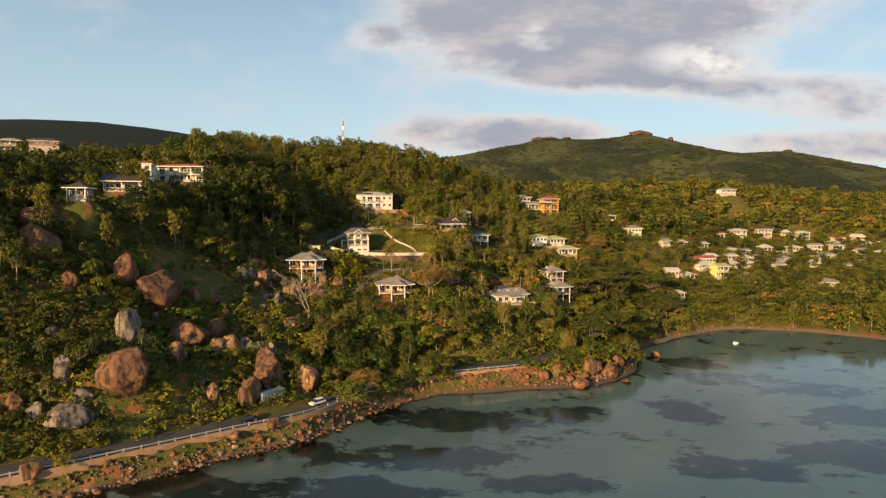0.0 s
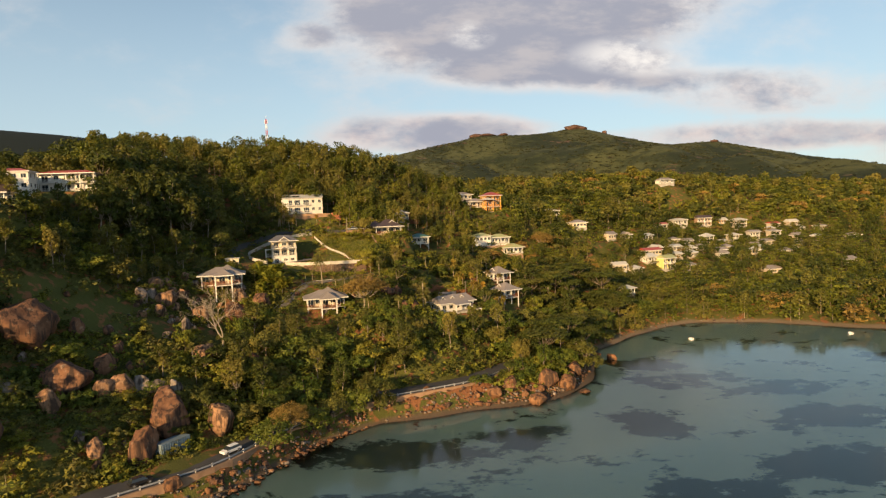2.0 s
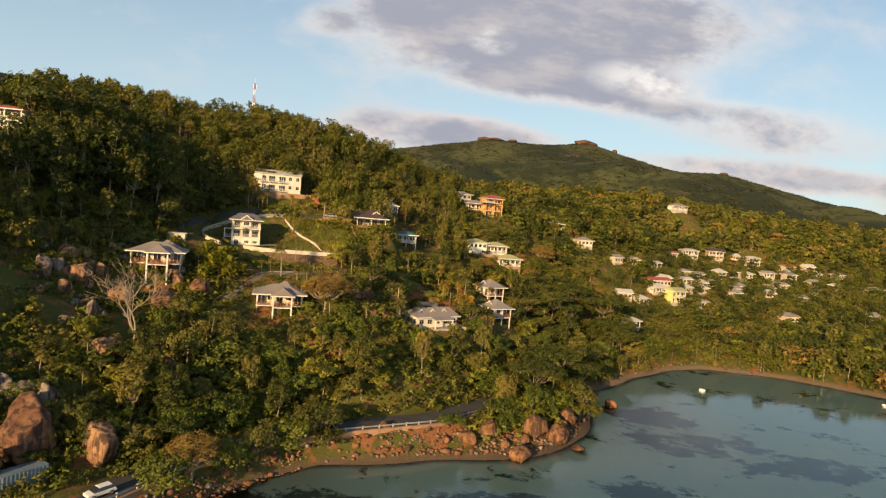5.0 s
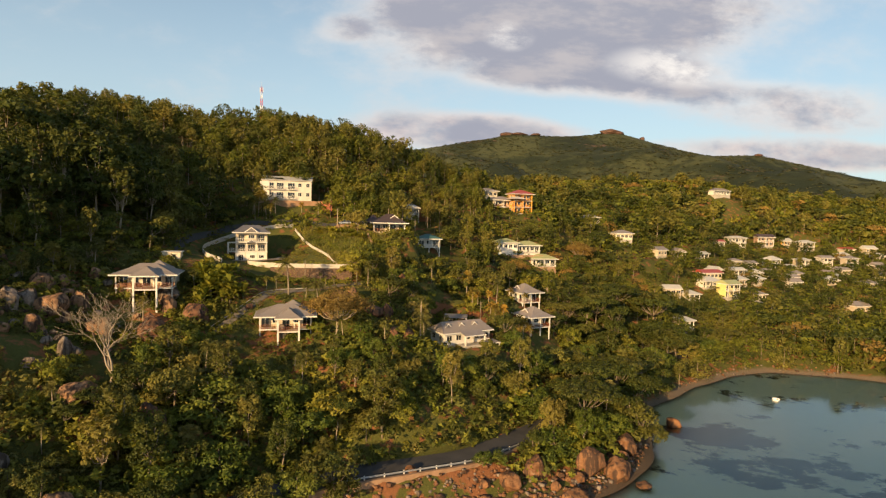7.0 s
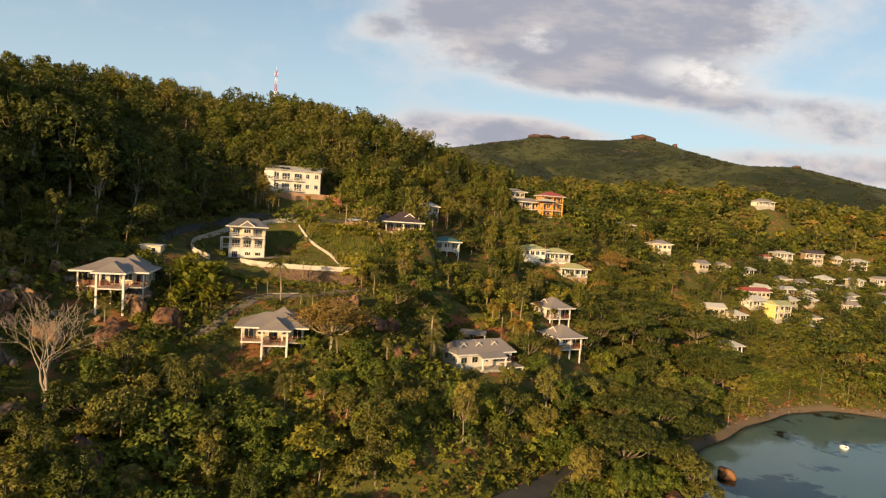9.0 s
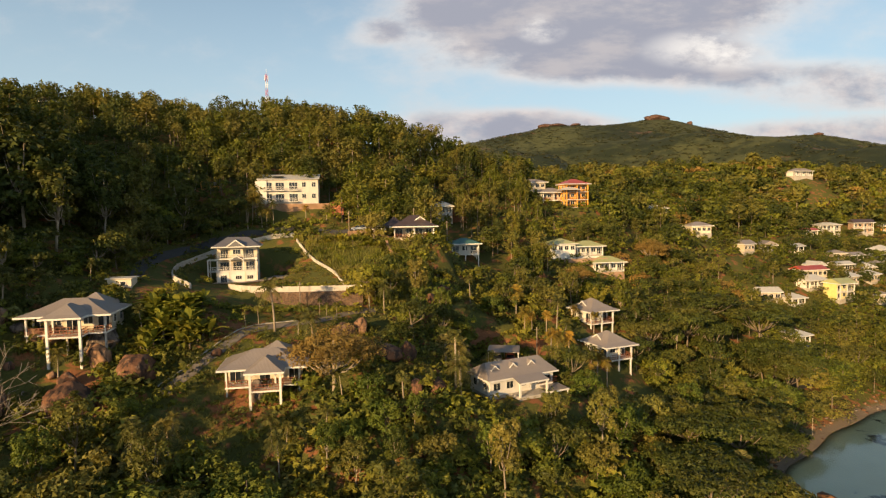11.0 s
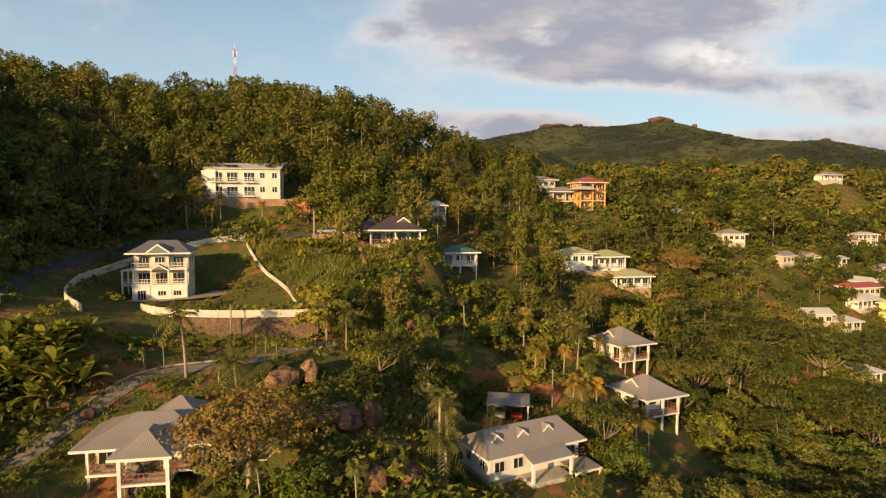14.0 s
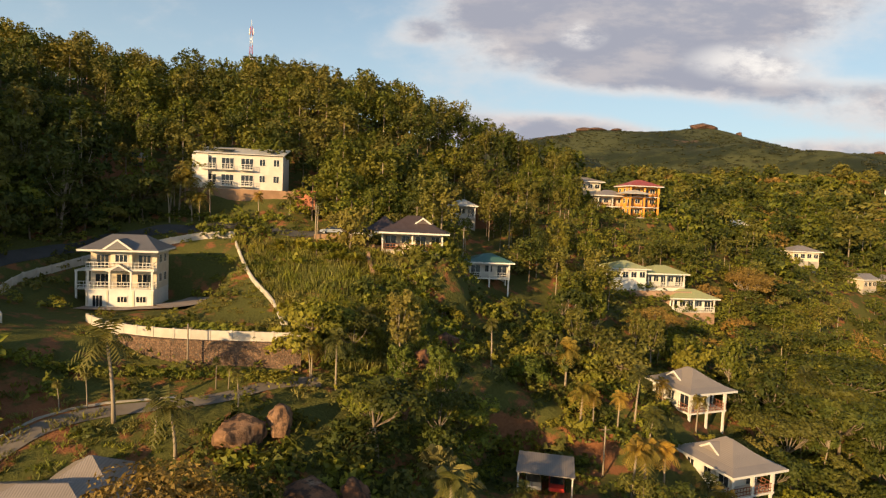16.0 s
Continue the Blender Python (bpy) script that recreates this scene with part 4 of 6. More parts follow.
            if 10 < px < 125 and py < 345:
                s *= 0.78
            elif py < 350 and pz > 55:
                s *= 1.0 if px > -72 else 0.85
            if px < -125:
                s *= 0.62
            t, w = rng.uniform(0, 6.28), rng.uniform(0.95, 1.35)
            places += [(2 * k, px, py, pz, t, s, w), (2 * k + 1, px, py, pz, t, s, w)]
        joined(name, wood_kinds(leaves, size), places, label, "forest")
    # canopy of the mountain, its leaves greyed to carry the haze
    protos = []
    for i, lf in enumerate(("leaf_hazed", "leaf_hazed", "leaf_hazed")):
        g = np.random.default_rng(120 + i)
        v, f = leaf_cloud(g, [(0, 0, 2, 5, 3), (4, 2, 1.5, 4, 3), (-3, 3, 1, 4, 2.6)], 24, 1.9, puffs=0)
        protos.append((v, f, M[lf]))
    places = []
    x, y = scatter(rng, -150, 1150, 555, 1420, 9.0, lambda x, y: (np.abs(x - 0.35 * y) < 0.72 * y) & (rng.random(x.shape) < 0.62 + 0.55 * np.sin(x * 0.019 + 2 * np.sin(y * 0.011)) * np.sin(y * 0.017 + x * 0.006)))
    z = on_ground(x, y)
    for px, py, pz in zip(x, y, z):
        places.append((int(rng.integers(0, 3)), px, py, pz - 0.8, rng.uniform(0, 6.28), rng.uniform(0.25, 0.6), 1.5))
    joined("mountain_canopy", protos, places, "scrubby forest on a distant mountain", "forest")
    # undergrowth
    protos = []
    for i, (lf, n) in enumerate((("leaf", 92), ("leaf_lime", 86), ("leaf_dark", 92), ("grass", 70))):
        g = np.random.default_rng(140 + i)
        v, f = leaf_cloud(g, [(0, 0, 0.5, 1.1, 0.9), (0.7, 0.4, 0.35, 0.8, 0.7), (-0.5, 0.6, 0.3, 0.8, 0.6), (0.1, -0.7, 0.3, 0.7, 0.6)], n, 0.225, puffs=3)
        protos.append((v, f, M[lf]))
    places = []
    x, y = scatter(rng, -112, 90, 92, 262, 2.2, lambda x, y: ~((x > -40) & (x < -24) & (y > 232) & (y < 249)) & (height(x, y) > 2.2) & ~(seaward(x, y) & (x < 30)) & (along(ROAD, x, y)[0] > 3.8) & ((~open_at(x, y, -1.0)) | (rng.random(x.shape) < 0.16)))
    z = height(x, y)
    for px, py, pz in zip(x, y, z):
        places.append((2 if px < -68 and rng.random() < 0.75 else int(rng.integers(0, 4)), px, py, pz, rng.uniform(0, 6.28), rng.uniform(0.5, 1.35) * (1.5 if px < -34 and py < 190 else 1.7 if py < 198 else 1.0), 1.15))
    for bx, by, bw, bh in GREAT + BUFF + PALE:
        for _ in range(int(4 + bw)):
            a, q = rng.uniform(0, 6.28), bw * rng.uniform(0.50, 0.75)
            px, py = bx + q * math.cos(a), by + q * 0.85 * math.sin(a)
            places.append((int(rng.integers(0, 3)), px, py, ground_at(px, py), rng.uniform(0, 6.28), rng.uniform(0.7, 1.25) + 0.05 * bw, 1.0))
    x, y = scatter(rng, 34, 135, 262, 372, 3.0, lambda x, y: open_at(x, y))
    for px, py, pz in zip(x, y, on_ground(x, y)):
        places.append((int(rng.integers(0, 3)), px, py, pz, rng.uniform(0, 6.28), rng.uniform(0.8, 1.7), 1.3))
    x, y = scatter(rng, -60, 50, 170, 264, 1.9, lambda x, y: open_at(x, y, 0.0, GARDEN) & (rng.random(x.shape) < 0.7))
    for px, py, pz in zip(x, y, height(x, y)):
        places.append((int(rng.integers(0, 3)), px, py, pz, rng.uniform(0, 6.28), rng.uniform(0.7, 1.9), 1.0))
    joined("undergrowth", protos, places, "low shrubs, creepers and weeds covering the slope", "undergrowth")
    return n


# ---------------------------------------------------------------- houses
WINDOW = {}


def window_meshes(w, h, panes, frame_mat):
    key = (w, h, panes, frame_mat)
    if key not in WINDOW:
        bm = bmesh.new()
        t = 0.07
        for x0, z0, x1, z1 in ((-w / 2 - t, -t, -w / 2, h + t), (w / 2, -t, w / 2 + t, h + t), (-w / 2, h, w / 2, h + t), (-w / 2, -t, w / 2, 0)):
            box(bm, x0, -0.07, z0, x1, 0.02, z1)
        for k in range(1, panes):
            x = -w / 2 + w * k / panes
            box(bm, x - 0.03, -0.06, 0, x + 0.03, 0.0, h)
        fr = finish("window", bm, M[frame_mat])
        bm = bmesh.new()
        box(bm, -w / 2, -0.035, 0, w / 2, -0.012, h)
        WINDOW[key] = fr, finish("pane", bm, M["glass"])
    return WINDOW[key]


def window(house, x, y, z, facing, w=1.2, h=1.1, panes=2, frame_mat="white", name="window"):
    """A framed window on a wall; facing: degrees, 0 towards -y of the house."""
    fr, pane = window_meshes(w, h, panes, frame_mat)
    ob = part(name, fr, None, house, m=pose(x, y, z, 0, 0, facing))
    part("pane", pane, None, ob)
    return ob


def railing(house, x0, y0, x1, y1, z, mat="white", height_=0.95, solid=False):
    bm = bmesh.new()
    L = math.hypot(x1 - x0, y1 - y0)
    if solid:
        box(bm, 0, -0.04, 0.05, L, 0.04, height_)
    else:
        for zz in (height_, 0.5, 0.12):
            box(bm, 0, -0.035, zz - 0.04, L, 0.035, zz + 0.03)
        n = max(2, int(L / 0.45))
        for k in range(n + 1):
            box(bm, L * k / n - 0.025, -0.025, 0, L * k / n + 0.025, 0.025, height_ - 0.04)
    return part("railing", bm, M[mat], house, m=pose(x0, y0, z, 0, 0, math.degrees(math.atan2(y1 - y0, x1 - x0))))


def post(house, x, y, z0, z1, r=0.13, mat="white"):
    bm = bmesh.new()
    box(bm, -r, -r, 0, r, r, z1 - z0)
    box(bm, -r * 1.35, -r * 1.35, z1 - z0 - 0.18, r * 1.35, r * 1.35, z1 - z0 - 0.004)
    return part("post", bm, M[mat], house, m=pose(x, y, z0))


def hip_mesh(a, b, rise, thick=0.16, flare=0.0, ridge=None, gable=False):
    """A hipped roof over half sizes a, b: sheets sagging by flare, with an underside."""
    bm = bmesh.new()
    k = (max(a, b) - min(a, b)) if ridge is None else ridge
    rx, ry = (k, 0) if a >= b else (0, k)
    if gable:
        rx, ry = (a, 0) if a >= b else (0, b)
    def ring(s, z):
        return [bm.verts.new((sx * (a * (1 - s) + rx * s), sy * (b * (1 - s) + ry * s), z)) for sx, sy in ((-1, -1), (1, -1), (1, 1), (-1, 1))]
    under = ring(0, -thick)
    levels = [ring(0, 0)]
    if flare:
        levels += [ring(0.28, rise * (0.28 - flare)), ring(0.6, rise * (0.6 - flare * 0.9))]
    levels.append(ring(0.985, rise))
    for r0, r1 in zip([under] + levels, levels):
        for i in range(4):
            bm.faces.new((r0[i], r0[(i + 1) % 4], r1[(i + 1) % 4], r1[i]))
    bm.faces.new(levels[-1])
    bm.faces.new(under[::-1])
    return bm


def fascia(house, a, b, z, mat="white", m=None):
    bm = bmesh.new()
    t = 0.05
    box(bm, -a - t, -b - t, -0.24, a + t, -b - 0.004, 0.03)
    box(bm, -a - t, b + 0.004, -0.24, a + t, b + t, 0.03)
    box(bm, -a - t, -b, -0.24, -a - 0.004, b, 0.03)
    box(bm, a + 0.004, -b, -0.24, a + t, b, 0.03)
    return part("fascia", bm, M[mat], house, m=m or pose(0, 0, z))


def gablet(house, x, y, z, facing, w, h, depth, roof_mat_, tie="white"):
    """A small gable on a roof slope, with white barge boards."""
    bm = bmesh.new()
    pts = [(-w / 2, 0), (0, h), (w / 2, 0)]
    f = [bm.verts.new((px, 0, pz)) for px, pz in pts]
    k = [bm.verts.new((px * 0.15, depth, h * 0.98 + (pz - h) * 0.1)) for px, pz in pts]
    bm.faces.new((f[0], f[1], k[1], k[0])), bm.faces.new((f[1], f[2], k[2], k[1])), bm.faces.new((f[0], f[2], f[1]))
    g = part("gablet", bm, M[roof_mat_], house, m=pose(x, y, z, 0, 0, facing))
    bm = bmesh.new()
    for s in (-1, 1):
        vs = [(s * w / 2 * 1.08, -0.10, -0.12), (0, -0.10, h + 0.02), (0, -0.10, h - 0.26), (s * w / 2 * 0.86, -0.10, -0.12)]
        front = [bm.verts.new(v) for v in vs]
        rear = [bm.verts.new((v[0], 0.02, v[2])) for v in vs]
        bm.faces.new(front if s < 0 else front[::-1])
        for i in range(4):
            bm.faces.new((front[i], front[(i + 1) % 4], rear[(i + 1) % 4], rear[i]))
    part("barge_board", bm, M[tie], g)
    return g


def wall_block(house, x0, y0, z0, x1, y1, z1, mat, name="wall"):
    bm = bmesh.new()
    box(bm, x0, y0, z0, x1, y1, z1)
    return part(name, bm, M[mat], house)


def villa(name, label, x, y, z, turn, w, d, storeys=1, wall="white", roof="roof_grey", rise=2.0, over=0.8, flare=0.0, veranda=0.0, stilts=False, rail="white", nwin=3, gable=False, sides=True, group="", detail=True, deck_wall=None, post_r=0.13, wh=1.15, flat=False, post_mat="white", ridge=None):
    """A house with its floor at z. The front looks to -y; a veranda takes up the front of its floor plan."""
    hs = 2.75
    top = hs * storeys
    base = min(ground_at(x + (sx * w / 2) * math.cos(radians(turn)) - (sy * d / 2) * math.sin(radians(turn)), y + (sx * w / 2) * math.sin(radians(turn)) + (sy * d / 2) * math.cos(radians(turn))) for sx in (-1, 1) for sy in (-1, 1)) - z - 0.5
    H = root(name, x, y, z, turn, label, "house", group)
    yf = -d / 2 + veranda
    wall_block(H, -w / 2, yf, 0.0, w / 2, d / 2, top, wall)
    if base < -0.3:
        if stilts:
            wall_block(H, -w / 2 + 0.3, yf + d * 0.45, base, w / 2 - 0.3, d / 2 - 0.2, -0.24, deck_wall or "concrete", "foundation")
        else:
            wall_block(H, -w / 2 - 0.06, -d / 2 if veranda else yf - 0.06, base, w / 2 + 0.06, d / 2 + 0.06, -0.245 if veranda else -0.004, deck_wall or "concrete", "foundation")
    bm = bmesh.new()
    box(bm, -w / 2 - 0.05, -d / 2 - 0.05, -0.24, w / 2 + 0.05, d / 2 + 0.05, -0.005)
    part("floor_slab", bm, M["white" if stilts else "concrete"], H)
    for s in range(storeys):
        zz = s * hs
        if veranda:
            n = max(2, round(w / 4.0))
            for k in range(n + 1):
                post(H, -w / 2 + 0.15 + (w - 0.3) * k / n, -d / 2 + 0.15, zz if s == 0 else zz - 0.2, zz + hs - (0.0 if s == storeys - 1 else 0.21), post_r, post_mat)
            railing(H, -w / 2, -d / 2 + 0.06, w / 2, -d / 2 + 0.06, zz, rail)
            railing(H, -w / 2 + 0.05, yf, -w / 2 + 0.05, -d / 2, zz, rail)
            railing(H, w / 2 - 0.05, -d / 2, w / 2 - 0.05, yf, zz, rail)
            if s:
                bm = bmesh.new()
                box(bm, -w / 2 - 0.05, -d / 2 - 0.05, zz - 0.2, w / 2 + 0.05, yf - 0.004, zz - 0.004)
                part("balcony", bm, M["white"], H)
        for k in range(nwin):
            xx = -w / 2 + w * (k + 0.5) / nwin
            if veranda and k % 2 == 0:
                window(H, xx, yf, zz + 0.08, 0, min(1.7, w / nwin * 0.7), 2.0, 2, "white", "glass_door")
            else:
                window(H, xx, yf, zz + 0.95, 0, min(1.3, w / nwin * 0.62), wh, 2)
        if sides:
            for k in range(2):
                yy = yf + (d / 2 - yf) * (k + 0.5) / 2
                window(H, -w / 2, yy, zz + 0.95, -90, 1.0, wh, 2)
                window(H, w / 2, yy, zz + 0.95, 90, 1.0, wh, 2)
    if stilts:
        n = max(2, round(w / 4.5))
        for k in range(n + 1):
            for yy in (-d / 2 + 0.2, yf + d * 0.3):
                xx = -w / 2 + 0.2 + (w - 0.4) * k / n
                gx = x + xx * math.cos(radians(turn)) - yy * math.sin(radians(turn))
                gy = y + xx * math.sin(radians(turn)) + yy * math.cos(radians(turn))
                post(H, xx, yy, ground_at(gx, gy) - z - 0.4, -0.24, 0.13, "concrete" if name == "veranda_house" else "white")
    a, b = w / 2 + over, d / 2 + over
    if flat:
        bm = bmesh.new()
        box(bm, -a, -b, top + 0.004, a, b, top + 0.22)
        part("roof", bm, M[roof], H)
    else:
        part("roof", hip_mesh(a, b, rise, 0.12, flare, ridge, gable), M[roof], H, m=pose(0, 0, top + 0.13))
        if gable:
            bm = bmesh.new()
            for sg in (-1, 1):
                if w >= d:
                    v = [(sg * w / 2, -d / 2, top), (sg * w / 2, d / 2, top), (sg * w / 2, 0, top + rise * 0.93)]
                else:
                    v = [(-w / 2, sg * d / 2, top), (w / 2, sg * d / 2, top), (0, sg * d / 2, top + rise * 0.93)]
                bm.faces.new([bm.verts.new(p) for p in v])
            part("gable_wall", bm, M[wall], H)
        fascia(H, a, b, top + 0.1)
    return H


def hillhouse(x, y, z, turn, w, d, label):
    """A veranda house on tall white posts under a grey hipped roof with a hipped bay in front."""
    H = villa("veranda_house", label, x, y, z, turn, w, d, 1, "cream", "roof_grey", 2.0, 1.0, 0.06, 2.4, True, "wood", 5)
    bw = w * 0.42
    bx = w * 0.06
    part("bay_roof", hip_mesh(bw / 2 + 0.5, 3.6, 1.7, 0.12, 0.06), M["roof_grey"], H, m=pose(bx, -d / 2 - 0.2, 2.92))
    fascia(H, bw / 2 + 0.5, 3.6, 0, m=pose(bx, -d / 2 - 0.2, 2.9))
    bm = bmesh.new()
    box(bm, bx - bw / 2, -d / 2 - 2.8, -0.24, bx + bw / 2, -d / 2 - 0.055, -0.005)
    part("deck", bm, M["white"], H)
    for sx in (-1, 1):
        xx = bx + sx * (bw / 2 - 0.15)
        yy = -d / 2 - 2.65
        gx, gy = x + xx * math.cos(radians(turn)) - yy * math.sin(radians(turn)), y + xx * math.sin(radians(turn)) + yy * math.cos(radians(turn))
        post(H, xx, yy, ground_at(gx, gy) - z - 0.4, 2.75, 0.17)
        railing(H, bx + sx * bw / 2, -d / 2 - 2.75, bx + sx * bw / 2, -d / 2, 0.0, "wood")
    railing(H, bx - bw / 2, -d / 2 - 2.7, bx + bw / 2, -d / 2 - 2.7, 0.0, "wood")
    part("rear_roof", hip_mesh(w * 0.28, 3.0, 1.9, 0.12, 0.04), M["roof_grey"], H, m=pose(w * 0.12, d / 2 + 0.6, 3.2))
    wall_block(H, w * 0.12 - w * 0.25, d / 2 + 0.004, -3.0, w * 0.12 + w * 0.25, d / 2 + 3.0, 3.1, "cream", "rear_wing")
    return H


def build_houses():
    hillhouse(-46.5, 199.5, 31.1, 12, 11.2, 8.0, "cream veranda house on posts under a grey hipped roof, above boulders")
    hillhouse(-16.6, 199.0, 22.8, 10, 11.0, 7.6, "cream veranda house on tall posts above bare red earth")
    # bungalow with three small gables on its roof
    C = villa("bungalow", "white bungalow with grey roof, small white gables and a front porch", 23.2, 210.1, 17.65, 28, 13.0, 6.4, 1, "white", "roof_grey", 2.05, 0.7, 0.03, 0.0, False, "wood", 5, ridge=5.6)
    for gx in (-4.6, -0.9, 2.9):
        gablet(C, gx, -1.75, 4.0, 0, 1.7, 0.75, 1.6, "roof_grey")
    # the front slope runs on over a porch
    bm = bmesh.new()
    vs = [(-2.5, -6.1, 2.30), (3.4, -6.1, 2.30), (3.4, -3.75, 2.93), (-2.5, -3.75, 2.93)]
    lo, hi = [bm.verts.new(v) for v in vs], [bm.verts.new((v[0], v[1], v[2] + 0.1)) for v in vs]
    bm.faces.new(lo[::-1]), bm.faces.new(hi)
    for i in range(4):
        bm.faces.new((lo[i], lo[(i + 1) % 4], hi[(i + 1) % 4], hi[i]))
    part("porch_roof", bm, M["roof_grey"], C)
    bm = bmesh.new()
    box(bm, -2.55, -6.16, 2.14, 3.45, -6.104, 2.40)
    part("fascia", bm, M["white"], C)
    bm = bmesh.new()
    box(bm, -2.4, -6.0, -0.9, 3.3, -3.3, -0.02)
    part("porch_floor", bm, M["concrete"], C)
    for gx in (-2.3, 3.2):
        post(C, gx, -5.85, -0.02, 2.3, 0.16)
    bm = bmesh.new()
    box(bm, 3.5, -6.4, 0.5, 7.4, -3.3, 0.62)
    part("lean_to_roof", bm, M["roof_grey"], C, m=pose(0, 0, 0, 3, 0, 0))
    bm = bmesh.new()
    box(bm, 3.45, -6.5, 0.0, 7.45, -6.42, 0.25)
    part("lean_to_fascia", bm, M["white"], C)
    for gx in (3.6, 7.3):
        post(C, gx, -6.3, -1.9, 0.24, 0.1)
    railing(C, 3.5, -3.45, 7.2, -3.45, 0.75, "wood", 0.9)
    # two veranda houses with swept roofs
    for hx, hy, hz in ((45.3, 243.0, 22.9), (45.0, 228.5, 18.3)):
        F = villa("swept_roof_house", "white house on posts with a swept grey roof and red balcony", hx, hy, hz, 24, 6.4, 7.4, 1, "white", "roof_grey", 2.3, 0.9, 0.09, 2.2, True, "wood", 3, post_r=0.16)
        gablet(F, -2.3, 0.6, 3.65, -90, 3.2, 1.0, 1.9, "roof_grey")
    # three storey house
    T = root("three_storey_house", -35.0, 239.7, 33.3, 14, "white three-storey house with balconies and a grey hipped roof", "house")
    w, d = 8.5, 7.6
    wall_block(T, -w / 2, -d / 2, -1.0, w / 2, d / 2, 2.8, "white")
    wall_block(T, -w / 2, -d / 2 + 1.6, 2.804, w / 2, d / 2, 8.3, "cream", "upper_wall")
    for s, zz in ((1, 2.8), (2, 5.5)):
        bm = bmesh.new()
        box(bm, -w / 2 - 0.1, -d / 2 - 0.1, zz + 0.006, w / 2 + 0.1, -d / 2 + 1.596, zz + 0.2)
        part("balcony", bm, M["white"], T)
        railing(T, -w / 2, -d / 2, w / 2, -d / 2, zz + 0.2)
        railing(T, w / 2, -d / 2, w / 2, -d / 2 + 1.5, zz + 0.2)
        for k in range(4):
            if s == 1:
                post(T, -w / 2 + 0.2 + (w - 0.4) * k / 3, -d / 2 + 0.15, zz + 0.2, zz + 2.7, 0.12)
        for xx in (-2.7, 0.0, 2.7):
            if s == 1 or xx:
                window(T, xx, -d / 2 + 1.6, zz + 0.3, 0, 1.8 if s == 1 else 1.5, 1.75, 3, "dusty")
        for yy in (-0.6, 1.8):
            window(T, w / 2, yy, zz + 1.0, 90, 1.1, 1.1, 2)
    for k, xx in enumerate((-2.8, 0.3, 2.7)):
        window(T, xx, -d / 2, 1.2 if k else 0.6, 0, 1.2, 0.75 if k else 1.5, 3)
    for xx in (-w / 2 + 0.1, -1.6, 1.7, w / 2 - 0.1):
        bm = bmesh.new()
        box(bm, xx - 0.12, -d / 2 - 0.08, -0.9, xx + 0.12, -d / 2 - 0.004, 2.79)
        part("pilaster", bm, M["cream"], T)
    part("roof", hip_mesh(w / 2 + 0.8, d / 2 + 0.8, 1.9, 0.12, 0.03, 2.2), M["roof_slate"], T, m=pose(0, 0, 8.43))
    fascia(T, w / 2 + 0.8, d / 2 + 0.8, 8.4)
    # a bay in the middle of the front, under its own gable
    wall_block(T, -1.35, -d / 2 + 0.55, 5.71, 1.35, -d / 2 + 1.596, 8.3, "cream", "bay")
    window(T, 0.0, -d / 2 + 0.55, 6.7, 0, 1.5, 0.95, 3, "white")
    part("gable_roof", hip_mesh(1.9, 2.2, 1.25, 0.10, 0.0, None, True), M["roof_slate"], T, m=pose(0, -d / 2 + 1.2, 8.62))
    gablet(T, 0, -d / 2 - 0.95, 8.60, 0, 3.6, 1.3, 2.6, "roof_slate")
    gablet(T, 0, -d / 2 - 0.45, 5.55, 0, 3.0, 0.9, 1.4, "roof_slate")
    bm = bmesh.new()
    box(bm, -w / 2 - 2.2, -1.8, 5.2, -w / 2 - 0.004, 2.2, 5.34)
    part("side_porch_roof", bm, M["white"], T)
    bm = bmesh.new()
    box(bm, -w / 2 - 2.2, -1.8, 2.6, -w / 2 - 0.004, 2.2, 2.8)
    part("side_terrace", bm, M["concrete"], T)
    for yy in (-1.6, 2.0):
        post(T, -w / 2 - 2.05, yy, -1.0, 5.2, 0.12)
    railing(T, -w / 2 - 2.15, -1.75, -w / 2, -1.75, 2.8)
    # long flat building above
    Wd, Wt = 7.0, 16.0
    W = root("apartment_block", -31.6, 271.8, 51.6, 9, "long cream two-storey block with a pale metal roof", "building")
    wall_block(W, -Wt / 2, -Wd / 2, -1.5, Wt / 2, Wd / 2, 6.2, "dusty_white")
    bm = bmesh.new()
    vs = [(-Wt / 2 - 0.3, -Wd / 2 - 0.5, 6.25), (Wt / 2 + 0.3, -Wd / 2 - 0.5, 6.25), (Wt / 2 + 0.3, Wd / 2 + 0.3, 8.0), (-Wt / 2 - 0.3, Wd / 2 + 0.3, 8.0)]
    lo = [bm.verts.new(v) for v in vs]
    hi = [bm.verts.new((v[0], v[1], v[2] + 0.12)) for v in vs]
    bm.faces.new(lo[::-1]), bm.faces.new(hi)
    for i in range(4):
        bm.faces.new((lo[i], lo[(i + 1) % 4], hi[(i + 1) % 4], hi[i]))
    part("roof", bm, M["roof_pale"], W)
    for zz in (0.3, 3.4):
        for k, xx in enumerate((-7.4, -5.4, -2.2, 1.4, 4.2, 6.8)):
            if k in (1, 2, 3):
                window(W, xx, -Wd / 2, zz, 0, 2.2, 2.1, 3, "white", "glass_door")
                bm = bmesh.new()
                box(bm, xx - 1.3, -Wd / 2 - 1.2, zz - 0.15, xx + 1.3, -Wd / 2 - 0.004, zz)
                part("balcony", bm, M["white"], W)
                railing(W, xx - 1.3, -Wd / 2 - 1.15, xx + 1.3, -Wd / 2 - 1.15, zz)
            else:
                window(W, xx, -Wd / 2, zz + 0.9, 0, 1.0, 1.2, 2)
    for px in (-3.4, -1.9, 5.6):
        bm = bmesh.new()
